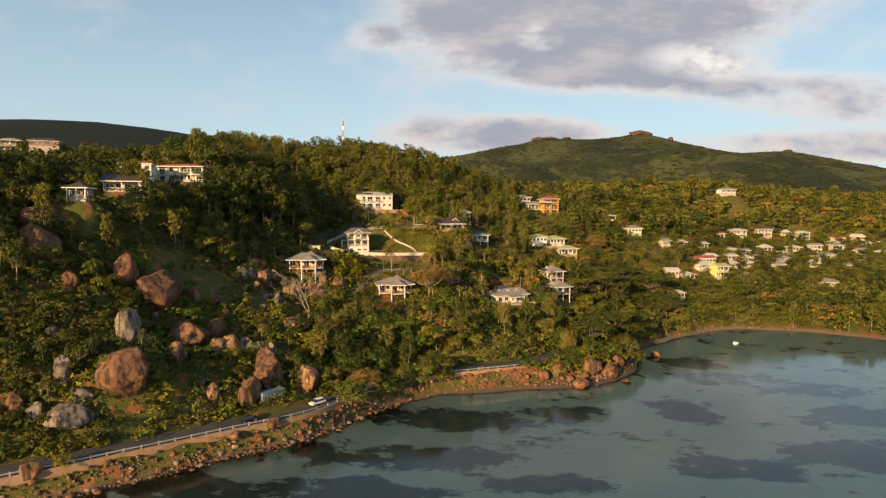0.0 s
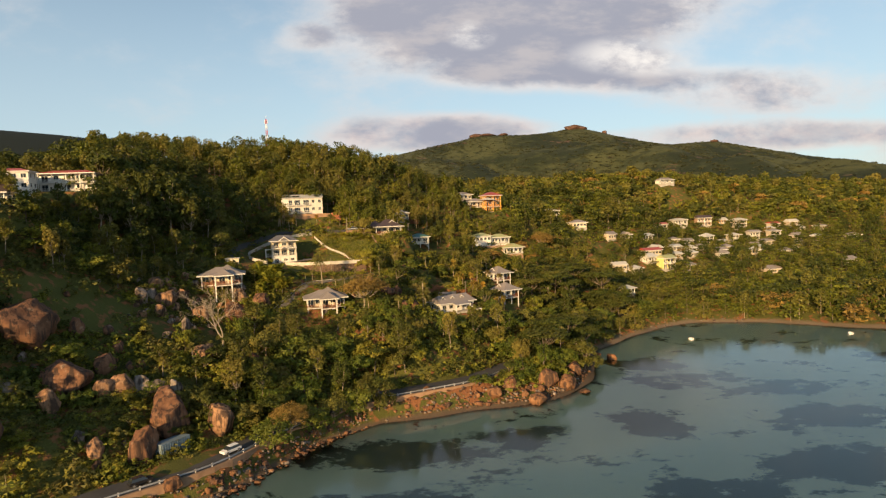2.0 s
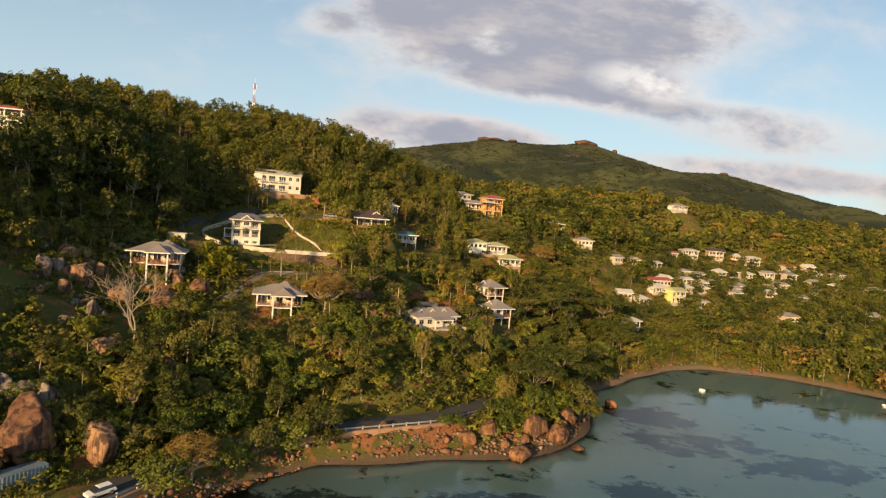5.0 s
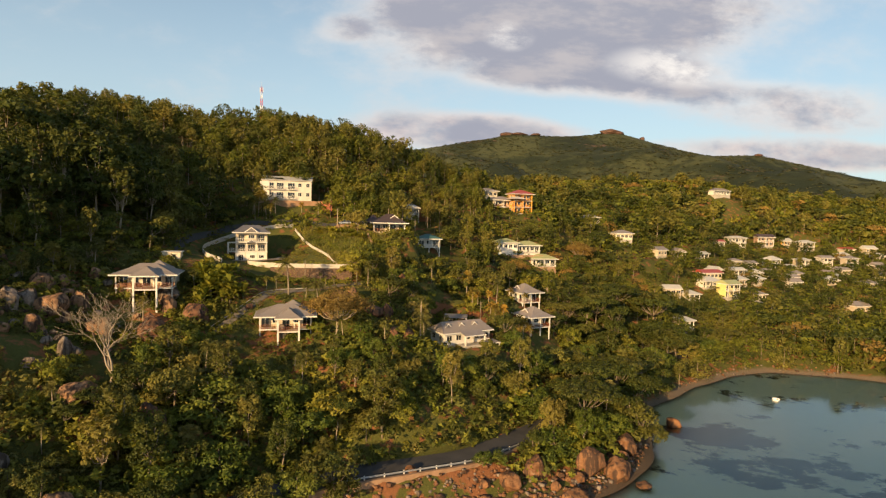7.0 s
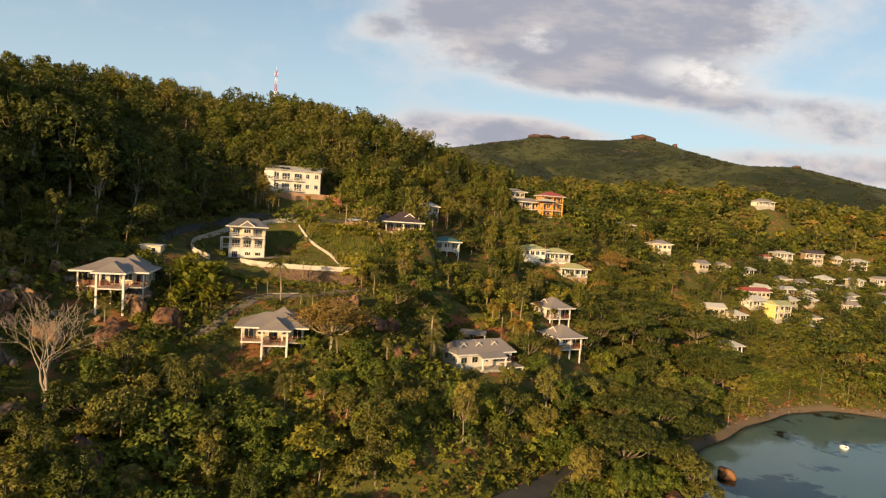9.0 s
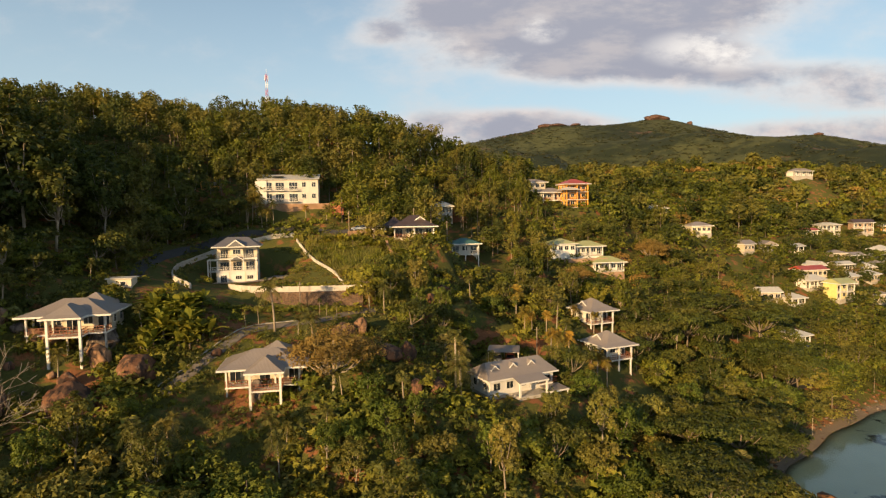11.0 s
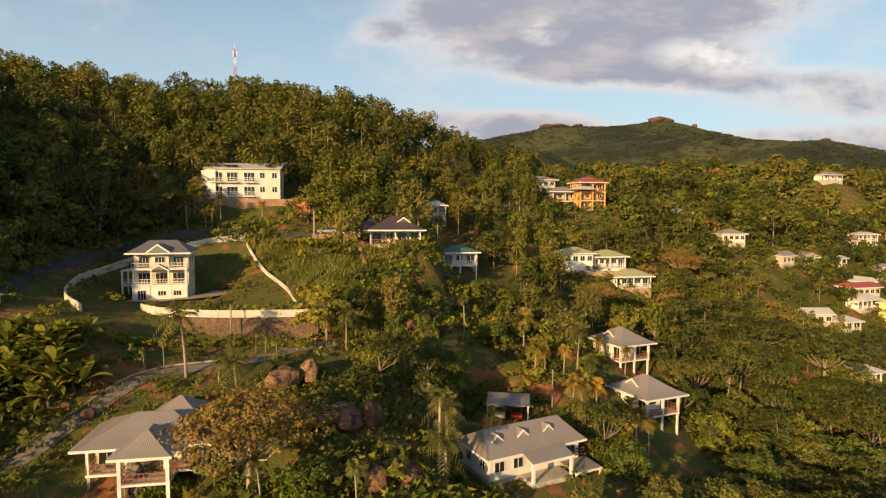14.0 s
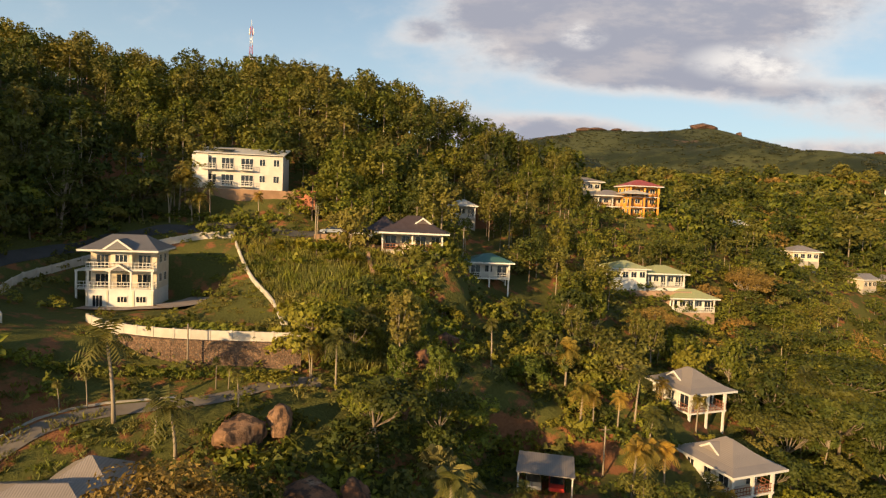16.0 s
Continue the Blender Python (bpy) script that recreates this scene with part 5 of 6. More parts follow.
        box(bm, px - 0.7, -1.6, 6.95, px + 0.7, 0.2, 7.02)
        part("solar_panel", bm, M["glass"], W, m=pose(0, 0, 0.45, 13, 0, 0))
    wall_block(W, -Wt / 2 - 0.5, -Wd / 2 - 0.6, -1.5, -Wt / 2 + 2.4, -Wd / 2 - 0.004, 5.9, "white", "stair_tower")
    # dark-roofed open house and its neighbours
    D = villa("open_veranda_house", "open-sided house with a dark brown roof and white gables", 3.6, 257.5, 42.2, 4, 10.0, 8.0, 1, "cream", "roof_brown", 2.7, 1.0, 0.08, 3.6, False, "wood", 4, deck_wall="cream")
    gablet(D, 1.6, -2.0, 4.2, 0, 3.2, 1.1, 2.4, "roof_brown")
    part("side_roof", hip_mesh(3.0, 4.2, 2.2, 0.12, 0.06), M["roof_brown"], D, m=pose(-5.0, 1.2, 3.1))
    villa("guest_house", "small white house with a pale roof beside palms", 10.5, 300, 47.4, 0, 6.5, 5.5, 1, "white", "roof_pale", 1.5, 0.6, 0.0, 1.5, False, "white", 3)
    villa("green_roofed_house", "two-storey white house on posts with a teal roof", 16.6, 268.5, 37.0, 6, 7.4, 6.2, 1, "white", "roof_teal", 1.4, 0.7, 0.0, 1.8, True, "white", 3)
    villa("terrace_house", "low white house with yellow-green roof ending a row", 46.5, 288.5, 35.4, 10, 7.5, 6.5, 1, "white", "roof_green", 1.4, 0.7, 0.0, 0.0, False, "white", 4, deck_wall="white")
    villa("terrace_house", "low white house with a yellow-green roof", 55.2, 291.5, 34.4, 10, 8.5, 6.5, 1, "white", "roof_green", 1.5, 0.7, 0.0, 1.4, False, "white", 5, deck_wall="white")
    villa("terrace_house", "low white house with a yellow-green roof below a brown wall", 60.5, 289.0, 29.6, 10, 9.5, 6.5, 1, "white", "roof_green", 1.6, 0.7, 0.0, 1.4, False, "white", 5, deck_wall="brick")
    bm = bmesh.new()
    box(bm, -8, -0.3, -6, 8, 0.3, 0)
    tagged(part("retaining_wall", bm, M["brick"], None, "brown terrace wall below the green-roofed houses", pose(53, 286.2, 33.6, 0, 0, 10)), category="wall")
    O = villa("orange_house", "three-storey orange house with balconies and a red roof", 58.0, 323.5, 49.3, 14, 8.5, 7.0, 3, "orange", "roof_red", 1.8, 0.8, 0.0, 1.8, False, "wood", 4, post_mat="orange", post_r=0.2)
    part("front_roof", hip_mesh(3.6, 2.6, 1.0, 0.12), M["roof_pale"], O, m=pose(-3.2, -3.2, 6.2))
    villa("hill_house", "house with a faded roof and balconies in the trees", 50.0, 325.0, 52.0, 14, 8.5, 6.5, 1, "cream", "roof_grey", 1.6, 0.9, 0.0, 1.8, True, "wood", 4)
    villa("hill_house", "house with a faded grey roof above the trees", 44.0, 331.0, 56.0, 14, 8.5, 6.0, 1, "cream", "roof_grey", 1.3, 0.9, 0.0, 0.0, False, "wood", 4)
    villa("hill_house", "pale two-storey house standing in the forest", 100.5, 361, 42.8, 10, 9.0, 6.5, 2, "cream", "roof_pale", 1.4, 0.7, 0.0, 1.4, False, "white", 4)
    villa("hill_house", "pale two-storey house with a grey roof in the forest", 108.5, 336, 38.6, 8, 8.0, 6.0, 1, "cream", "roof_grey", 1.5, 0.7, 0.0, 0.0, False, "white", 4)
    # red-roofed pair on the left-hand hill
    R = villa("red_roofed_house", "white two-storey house with a red roof edge", -94.6, 214.5, 60.6, 4, 16.0, 6.5, 2, "white", "roof_red", 1.0, 0.5, 0.0, 1.2, False, "white", 5, deck_wall="white")
    villa("red_roofed_house", "white house with a red roof beside a terrace", -105.0, 203.5, 60.7, 10, 10.0, 6.0, 2, "white", "roof_red", 1.0, 0.5, 0.0, 0.0, False, "white", 4, deck_wall="white")
    villa("hill_house", "cream house with a dark gabled roof among trees", -91.5, 169.5, 55.5, 12, 9.5, 6.0, 1, "cream", "roof_brown", 2.0, 0.7, 0.0, 1.6, False, "white", 4, gable=True)
    villa("hill_house", "small tan house over boulders", -94.0, 152.5, 52.9, 10, 4.6, 5.0, 1, "sandstone", "roof_brown", 1.5, 0.7, 0.0, 1.6, False, "white", 3)
    villa("hill_house", "low brown house on the far hill shoulder", -222, 330, 87.0, 25, 14.0, 6.0, 1, "sandstone", "roof_brown", 1.8, 0.8, 0.0, 0.0, False, "white", 4)
    villa("hill_house", "two-storey tan house on the far hill shoulder", -243, 333, 85.0, 25, 10.0, 6.0, 2, "sandstone", "roof_grey", 1.5, 0.8, 0.0, 1.2, False, "white", 4)
    villa("hilltop_house", "dark-roofed pavilion on the ridge top", -106, 283, 79.5, 10, 7.0, 6.0, 1, "cream", "roof_brown", 2.2, 1.0, 0.05, 1.6, False, "white", 3)
    # shed
    S = root("shed", -46.8, 213.5, 35.4, 10, "small cream shed with a flat metal roof", "shed")
    wall_block(S, -2.0, -1.5, -0.8, 2.0, 1.5, 2.1, "cream")
    bm = bmesh.new()
    box(bm, -2.3, -1.8, 2.104, 2.3, 1.8, 2.25)
    part("roof", bm, M["roof_pale"], S)
    window(S, 0.6, -1.5, 0.9, 0, 0.8, 0.7, 1)
    build_village()


# the village in the valley: x, y, turn, width, storeys
VILLAGE_HOMES = ((206, 411, 15, 2), (227, 416, 14, 2), (258, 423, 15, 2), (179, 383, 10, 1), (246, 425, 8, 1), (280, 416, 9, 1), (290, 411, 10, 1), (288, 401, 10, 1), (299, 395, 10, 1), (237, 395, 10, 1),
                 (248, 391, 10, 2), (259, 386, 9, 2), (300, 368, 12, 1), (126, 335, 8, 1), (139, 343, 8, 1), (155, 352, 9, 1), (145, 325, 15, 1), (141, 317, 12, 1), (147, 311, 10, 2), (119, 305, 9, 1), (127, 304.5, 8, 1),
                 (165, 338, 10, 1), (200, 365, 10, 2), (196, 344, 9, 1), (108, 270, 6, 1), (205, 311, 11, 1), (258, 322, 10, 1), (211, 271, 14, 1), (221, 350, 8, 1), (222, 462, 19, 1), (172, 352, 8, 1), (183, 357, 8, 1), (152, 333, 7, 1), (160, 326, 8, 1), (171, 331, 7, 1), (176, 341, 8, 1), (187, 349, 7, 1), (191, 334, 8, 1), (208, 357, 8, 1), (214, 372, 8, 1), (228, 382, 8, 2), (236, 371, 8, 1), (247, 376, 8, 1), (266, 396, 9, 1), (272, 382, 8, 1), (270, 406, 8, 1), (231, 360, 8, 1), (262, 366, 9, 1), (279, 372, 8, 1), (160, 312, 8, 1), (243, 352, 9, 1))


def build_village():
    rng = random.Random(8)
    looks = {0: ("dusty_white", "roof_pale", "white three-storey block of flats"), 1: ("brick", "roof_brown", "unfinished three-storey block house of bare brown blocks"), 2: ("dusty", "roof_pale", "cream three-storey house with balconies"), 3: ("cream", "roof_red", "low house with a red roof"), 4: ("orange", "roof_pale", "small orange village house with pale roof"),
             16: ("cream", "roof_red", "long house with a bright red roof"), 17: ("white", "roof_pale", "low building with a white metal roof"), 18: ("yellow", "roof_green", "yellow two-storey house with a pale yellow roof"), 5: ("cream", "roof_red", "low house with a red roof"), 29: ("white", "roof_grey", "long white house with a grey roof in the hills")}
    for i, (x, y, w, st) in enumerate(VILLAGE_HOMES):
        wall, roof, label = looks.get(i) or (rng.choice(("dusty_white", "dusty", "dusty")), rng.choice(("roof_pale", "roof_grey", "roof_grey", "roof_pale")), rng.choice(("cream village house with a pale tin roof", "white village house among palms")))
        villa("village_house", label, x, y, ground_at(x, y) + (0.4 if st > 1 else -0.3), rng.uniform(-4, 28), w * 0.7, rng.uniform(4.8, 6.2), st, wall, roof, rng.uniform(1.0, 1.8), 0.6, 0.0, 1.3 if st > 1 or rng.random() < 0.4 else 0.0, False, "white", max(3, w // 3), rng.random() < 0.4, False, "village houses")


# ---------------------------------------------------------------- rock
def rock_mesh(seed, cuts=15, subdiv=4):
    """A weathered granite block: a ball cut by planes, then roughened."""
    rng = np.random.default_rng(seed)
    bm = bmesh.new()
    bmesh.ops.create_icosphere(bm, subdivisions=subdiv, radius=1.0)
    planes = []
    for _ in range(cuts):
        n = rng.normal(size=3)
        n /= np.linalg.norm(n)
        planes.append((Vector(n), rng.uniform(0.64, 0.92)))
    for v in bm.verts:
        p = v.co.copy()
        for n, k in planes:
            over = p.dot(n) - k
            if over > 0:
                p -= n * over * 0.96
        q = p * 1.7 + Vector((seed * 3.1, 0, 0))
        p *= 1 + 0.12 * noise.noise(q) + 0.08 * noise.noise(q * 2.9) + 0.05 * noise.noise(q * 7)
        v.co = p
    for f in bm.faces:
        f.smooth = True
    return bm


ROCKS = [finish("boulder", rock_mesh(200 + i), M["rock"]) for i in range(7)]
SMALL = [finish("boulder", rock_mesh(260 + i, 13, 3), M["rock"]) for i in range(5)]
SMALL_GREY = [finish("boulder", rock_mesh(270 + i, 13, 3), M["rock_grey"]) for i in range(4)]
SMALL_BUFF = [finish("boulder", rock_mesh(280 + i, 13, 3), M["rock_buff"]) for i in range(5)]
ROCKS_GREY = [finish("boulder", rock_mesh(220 + i), M["rock_grey"]) for i in range(4)]
ROCKS_CRAG = [finish("crag", rock_mesh(290 + i, 22), M["rock_crag"]) for i in range(3)]
ROCKS_BUFF = [finish("boulder", rock_mesh(230 + i), M["rock_buff"]) for i in range(5)]
ROCKS_SHORE = [finish("boulder", rock_mesh(240 + i), M["rock_shore"]) for i in range(4)]


def boulder(i, x, y, w, h, depth=None, sink=0.42, turn=None, shapes=None, label="", z=None):
    shapes = shapes or ROCKS
    ob = new("boulder", shapes[i % len(shapes)])
    z = ground_at(x, y) if z is None else z
    d = depth or w * 0.8
    ob.matrix_world = pose(x, y, z + h * (0.5 - sink * 0.5), 0, 0, i * 57.0 if turn is None else turn) @ Matrix.Diagonal((w / 2 * 1.08, d / 2 * 1.08, h / 2 * 1.22, 1))
    return tagged(ob, label or "reddish-brown granite boulder streaked with dark stains", "boulder", "boulders on the slope")


# x, y, width, height of the great boulders
GREAT = ((-64.6, 117.6, 10.2, 10.4), (-71.7, 146.1, 12.4, 10.9), (-78.5, 143.8, 7.3, 7.8), (-61.2, 140.0, 9.6, 7.0), (-44.2, 131.6, 5.5, 7.4), (-42.6, 141.0, 10.0, 9.4), (-29.3, 160.0, 5.0, 8.2), (-57.7, 148.6, 4.2, 6.0), (-54.3, 152.3, 2.6, 3.2), (-52.2, 152.3, 2.3, 3.5),
         (-65.4, 153.7, 3.0, 4.8), (-58.4, 156.5, 3.4, 2.6), (-80.6, 108.7, 4.0, 5.0), (-93.3, 134.9, 8.6, 10.2), (-97, 143, 10, 8), (-85, 133, 4.5, 5.5))
GARDEN_ROCKS = ((-39.6, 186.0, 6.0, 5.1), (-34.4, 194.0, 5.8, 4.2), (2.4, 203.0, 5.2, 2.4), (5.6, 203.9, 2.6, 3.4), (7.2, 195, 3, 3), (10.2, 197.5, 3.4, 3.0), (5.4, 191.5, 2.6, 2.2), (-42.0, 189.9, 2.7, 2.6), (-23.0, 175.0, 1.7, 1.8), (11.2, 236.9, 3.0, 2.6), (6.8, 219.5, 2.2, 2.0), (8.4, 231, 3.2, 2.4))
BUFF = ((-56.6, 181.3, 7.2, 4.9), (-60.3, 184.9, 4.7, 3.6), (-58.7, 189.3, 3.1, 3.3), (-54.5, 187.0, 4.1, 4.7), (-55.8, 174.6, 3.3, 3.3), (-48.4, 182.5, 5.8, 5.7), (-40.8, 195.3, 3.9, 3.9), (-41.9, 163.4, 6.0, 4.8), (-57.4, 190.8, 2.3, 2.4), (-56.2, 196.4, 3.2, 2.5), (-50.2, 195.4, 2.3, 2.8), (-48.4, 196.3, 2.9, 3.4),
        (-57.5, 187.6, 5.0, 2.4), (-59.2, 178.0, 2.9, 2.0), (-53.9, 181.5, 2.4, 2.3), (-33.1, 143.5, 6.2, 7.2), (-52.3, 142.3, 5.2, 4.7), (-54.7, 140.3, 4.3, 4.0), (-51.3, 128.4, 3.7, 4.0), (-60.7, 132.3, 4.7, 5.1), (-6.1, 209.8, 4.8, 3.2), (-3.6, 212.4, 3.4, 3.2))
PALE = ((-60.9, 176.8, 3.7, 4.5), (-60.0, 180.0, 4.0, 4.0), (-48.5, 171.8, 3.2, 3.7), (-42.4, 199.0, 5.0, 3.4), (-64.1, 183.5, 2.8, 1.8), (-70.0, 129.2, 6.6, 9.0), (-49.3, 144.9, 4.4, 4.4), (-46.3, 145.2, 4.3, 4.0), (-43.1, 146.1, 3.7, 5.0), (-54.2, 129.1, 2.6, 2.5), (-67.2, 130.9, 3.6, 2.6), (-71.6, 110.8, 9.4, 4.6), (-75.5, 115.0, 4.4, 5.8), (-76.9, 109.0, 3.7, 4.5), (-70.6, 113.5, 4.6, 2.6), (-16.6, 194.4, 2.6, 3.2), (-14.2, 195.0, 1.6, 1.3), (-13.0, 194.0, 1.2, 0.9))
HEADLAND = ((44.4, 172.6, 5.2, 5.4), (49.6, 172.6, 5.8, 4.0), (54.6, 182.0, 6.0, 3.6), (39.0, 163.8, 5.0, 3.0), (33.6, 170.0, 5.2, 4.0), (28.6, 166.8, 4.4, 2.6), (11.4, 166.0, 2.4, 1.2), (54.2, 170.6, 3.6, 0.9), (73.8, 201.5, 4.2, 2.4), (71, 207, 2.6, 1.4), (51.8, 177.0, 3.6, 3.0), (24.0, 166.0, 2.4, 1.4), (41.4, 169.5, 2.4, 2.0), (36.6, 167.0, 2.2, 1.6), (-36.0, 123.0, 3.6, 2.2), (-42.6, 117.8, 2.6, 1.6), (-70.5, 98.0, 3.4, 2.8))


def build_rocks():
    for i, (x, y, w, h) in enumerate(GREAT + GARDEN_ROCKS):
        boulder(i, x, y, w, h)
    for i, (x, y, w, h) in enumerate(BUFF):
        boulder(i, x, y, w, h, shapes=ROCKS_BUFF, label="orange-buff granite boulder with broken faces")
    for i, (x, y, w, h) in enumerate(PALE):
        boulder(i, x, y, w, h, shapes=ROCKS_GREY, label="pale grey granite boulder with cracked faces")
    for i, (x, y, w, h) in enumerate(HEADLAND):
        ob = boulder(i, x, y, w, h, shapes=ROCKS_SHORE, z=max(ground_at(x, y), -0.3), label="orange-brown granite rock on the shore")
        ob["group"] = "shore rocks"
    rng = np.random.default_rng(31)
    # tumbled rocks beside the upper veranda house, and strewn over the slope
    for i in range(70):
        x, y = rng.normal(-53, 5.5), rng.normal(180, 7.5)
        boulder(int(rng.integers(0, 60)), x, y, *(rng.uniform(0.8, 1.6) ** 2 * np.array((1, rng.uniform(0.45, 0.8)))), shapes=SMALL_BUFF if i % 4 else SMALL_GREY, label="tumbled granite block among other rocks")
    for i in range(40):
        x, y = rng.uniform(-86, -34), rng.uniform(106, 192)
        if ground_at(x, y) < 5.5 or float(along(ROAD, x, y)[0]) < 7:
            continue
        boulder(int(rng.integers(0, 60)), x, y, *(rng.uniform(1.0, 2.6) * np.array((1, 0.85))), shapes=SMALL if i % 4 else SMALL_GREY, label="granite boulder half hidden in undergrowth")
    for i in range(26):
        x, y = rng.uniform(-44, 16), rng.uniform(183, 206)
        if bool(open_at(np.array([x]), np.array([y]), -3)[0]):
            continue
        boulder(int(rng.integers(0, 60)), x, y, *(rng.uniform(0.8, 2.2) * np.array((1, 0.8))), shapes=SMALL, label="brown boulder in a garden slope")
    # rubble along the water
    c = bmesh.new()
    bmesh.ops.create_cube(c, size=2.0)
    bmesh.ops.subdivide_edges(c, edges=c.edges[:], cuts=1, use_grid_fill=True)
    protos = []
    for i in range(4):
        g = np.random.default_rng(300 + i)
        v = np.array([tuple((p.co.normalized() * 0.42 + p.co * 0.45)) for p in c.verts]) * (1 + 0.28 * (g.random((len(c.verts), 1)) - 0.5)) * np.array([1, 0.8, 0.65])
        f = np.array([[q.index for q in p.verts] for p in c.faces])
        protos.append((v, f, M["rock_shore"] if i < 2 else M["rock"] if i == 2 else M["rock_grey"]))
    c.free()
    places = []
    for k in range(len(COAST) - 1):
        (ax, ay), (bx, by) = COAST[k], COAST[k + 1]
        if ax > 130 or bx < -12:
            continue
        L = math.hypot(bx - ax, by - ay)
        for _ in range(int(L * (13 if ax < 60 else 1.6))):
            t, off = rng.random(), rng.uniform(-0.8, 6.0) if ax < 60 else rng.normal(1.5, 1.2)
            x, y = ax + (bx - ax) * t - (by - ay) / L * off, ay + (by - ay) * t + (bx - ax) / L * off
            if float(along(ROAD, np.array([x]), np.array([y]))[0][0]) < 3.9:
                continue
            s = rng.uniform(0.12, 0.5) if rng.random() < 0.94 else rng.uniform(0.5, 0.9)
            places.append((int(rng.integers(0, 4)), x, y, ground_at(x, y) + s * 0.15, rng.uniform(0, 6.28), s, rng.uniform(0.8, 1.3)))
    for p in [q for q in line_points(shifted(ROAD[:8], -5.0), 0.30) for _ in range(6)]:
        x, y = p.x + rng.normal() * 0.85, p.y + rng.normal() * 0.85
        if x > -4 or float(along(ROAD, np.array([x]), np.array([y]))[0][0]) < 3.9:
            continue
        s = rng.uniform(0.12, 0.42) if rng.random() < 0.93 else rng.uniform(0.45, 0.9)
        places.append((int(rng.integers(0, 4)), x, y, max(ground_at(x, y), -0.15) + s * 0.1, rng.uniform(0, 6.28), s, rng.uniform(0.8, 1.3)))
    joined("shore_rubble", protos, places, "loose orange-brown rocks along the waterline", "rocks")
    # bare crags on the mountain top
    for i, (x, y, w, h) in enumerate(((462, 1400, 40, 12), (482, 1398, 30, 10), (538, 1400, 12, 13), (226, 1400, 26, 9), (252, 1400, 40, 8), (290, 1400, 26, 7), (817, 1402, 16, 6))):
        ob = boulder(i, x, y, w * 1.2, h, sink=0.55, z=float(on_ground(x, y)) - 0.05 * h, shapes=ROCKS_CRAG, label="bare weathered crag on the far mountain")
        ob.name = "crag"
        ob["category"], ob["group"] = "rock", "mountain crags"


# ---------------------------------------------------------------- roads and walls
def line_points(points, step):
    """Even steps along a smooth line through the points."""
    p = [Vector((q[0], q[1], 0)) for q in points]
    out = []
    for k in range(len(p) - 1):
        a, b, c, d = p[max(k - 1, 0)], p[k], p[k + 1], p[min(k + 2, len(p) - 1)]
        n = max(1, round((c - b).length / step))
        for i in range(n):
            t = i / n
            out.append(0.5 * ((2 * b) + (c - a) * t + (2 * a - 5 * b + 4 * c - d) * t * t + (3 * b - a - 3 * c + d) * t ** 3))
    return out + [p[-1]]


def ribbon(name, points, width, mat, label, lift=0.07, flat=None, step=1.5, cross=4):
    pts = line_points(points, step)
    verts, faces = [], []
    for i, p in enumerate(pts):
        t = (pts[min(i + 1, len(pts) - 1)] - pts[max(i - 1, 0)]).normalized()
        n = Vector((-t.y, t.x, 0))
        for k in range(cross + 1):
            q = p + n * width * (k / cross - 0.5)
            verts.append((q.x, q.y, (flat if flat is not None else ground_at(q.x, q.y)) + lift))
        if i:
            j = i * (cross + 1)
            for k in range(cross):
                faces.append((j + k, j - cross - 1 + k, j - cross + k, j + k + 1))
    ob = new(name, mesh_of(name, verts, [f[::-1] for f in faces], mat, True))
    return tagged(ob, label, name.split("_")[0], kind="structure")


def fence_wall(name, points, high, thick, mat, label, step=2.4, top=None, sink=0.5, pillars=True):
    """A masonry wall in panels between pillars, that steps along the ground."""
    W = root(name, 0, 0, 0, 0, label, "wall")
    pts = line_points(points, step)
    for a, b in zip(pts, pts[1:]):
        L = (b - a).length
        g0, g1 = ground_at(a.x, a.y), ground_at(b.x, b.y)
        z0, z1 = (top - high, top - high) if top is not None else (g0, g1)
        bm = bmesh.new()
        box(bm, 0.0, -thick / 2, -sink, L, thick / 2, high)
        for v in bm.verts:
            v.co.z += (z1 - z0) * v.co.x / L
        ang = math.degrees(math.atan2(b.y - a.y, b.x - a.x))
        part("panel", bm, M[mat], W, m=pose(a.x, a.y, z0, 0, 0, ang))
        if pillars:
            bm = bmesh.new()
            box(bm, -0.13, -thick / 2 - 0.05, -sink, 0.13, thick / 2 + 0.05, high + 0.08)
            part("pillar", bm, M[mat], W, m=pose(a.x, a.y, z0, 0, 0, ang))
    return W


def guard_rail(points, label):
    R = root("guard_rail", 0, 0, 0, 0, label, "guard rail")
    pts = line_points(points, 2.6)
    for a, b in zip(pts, pts[1:]):
        L = (b - a).length
        ang = math.degrees(math.atan2(b.y - a.y, b.x - a.x))
        bm = bmesh.new()
        prof = [(-0.03, 0.45), (0.05, 0.53), (-0.02, 0.60), (0.05, 0.67), (-0.03, 0.75)]
        for k in range(4):
            q = [bm.verts.new(p) for p in ((0, prof[k][0], prof[k][1]), (L, prof[k][0], prof[k][1]), (L, prof[k + 1][0], prof[k + 1][1]), (0, prof[k + 1][0], prof[k + 1][1]))]
            bm.faces.new(q)
        part("rail", bm, M["metal"], R, m=pose(a.x, a.y, ROAD_Z, 0, 0, ang))
        bm = bmesh.new()
        box(bm, -0.09, 0.06, -0.4, 0.09, 0.24, 0.78)
        part("post", bm, M["white"], R, m=pose(a.x, a.y, ROAD_Z, 0, 0, ang))
    return R


def shifted(points, off):
    pts = line_points(points, 3.0)
    out = []
    for i, p in enumerate(pts):
        t = (pts[min(i + 1, len(pts) - 1)] - pts[max(i - 1, 0)]).normalized()
        out.append((p.x - t.y * off, p.y + t.x * off))
    return out


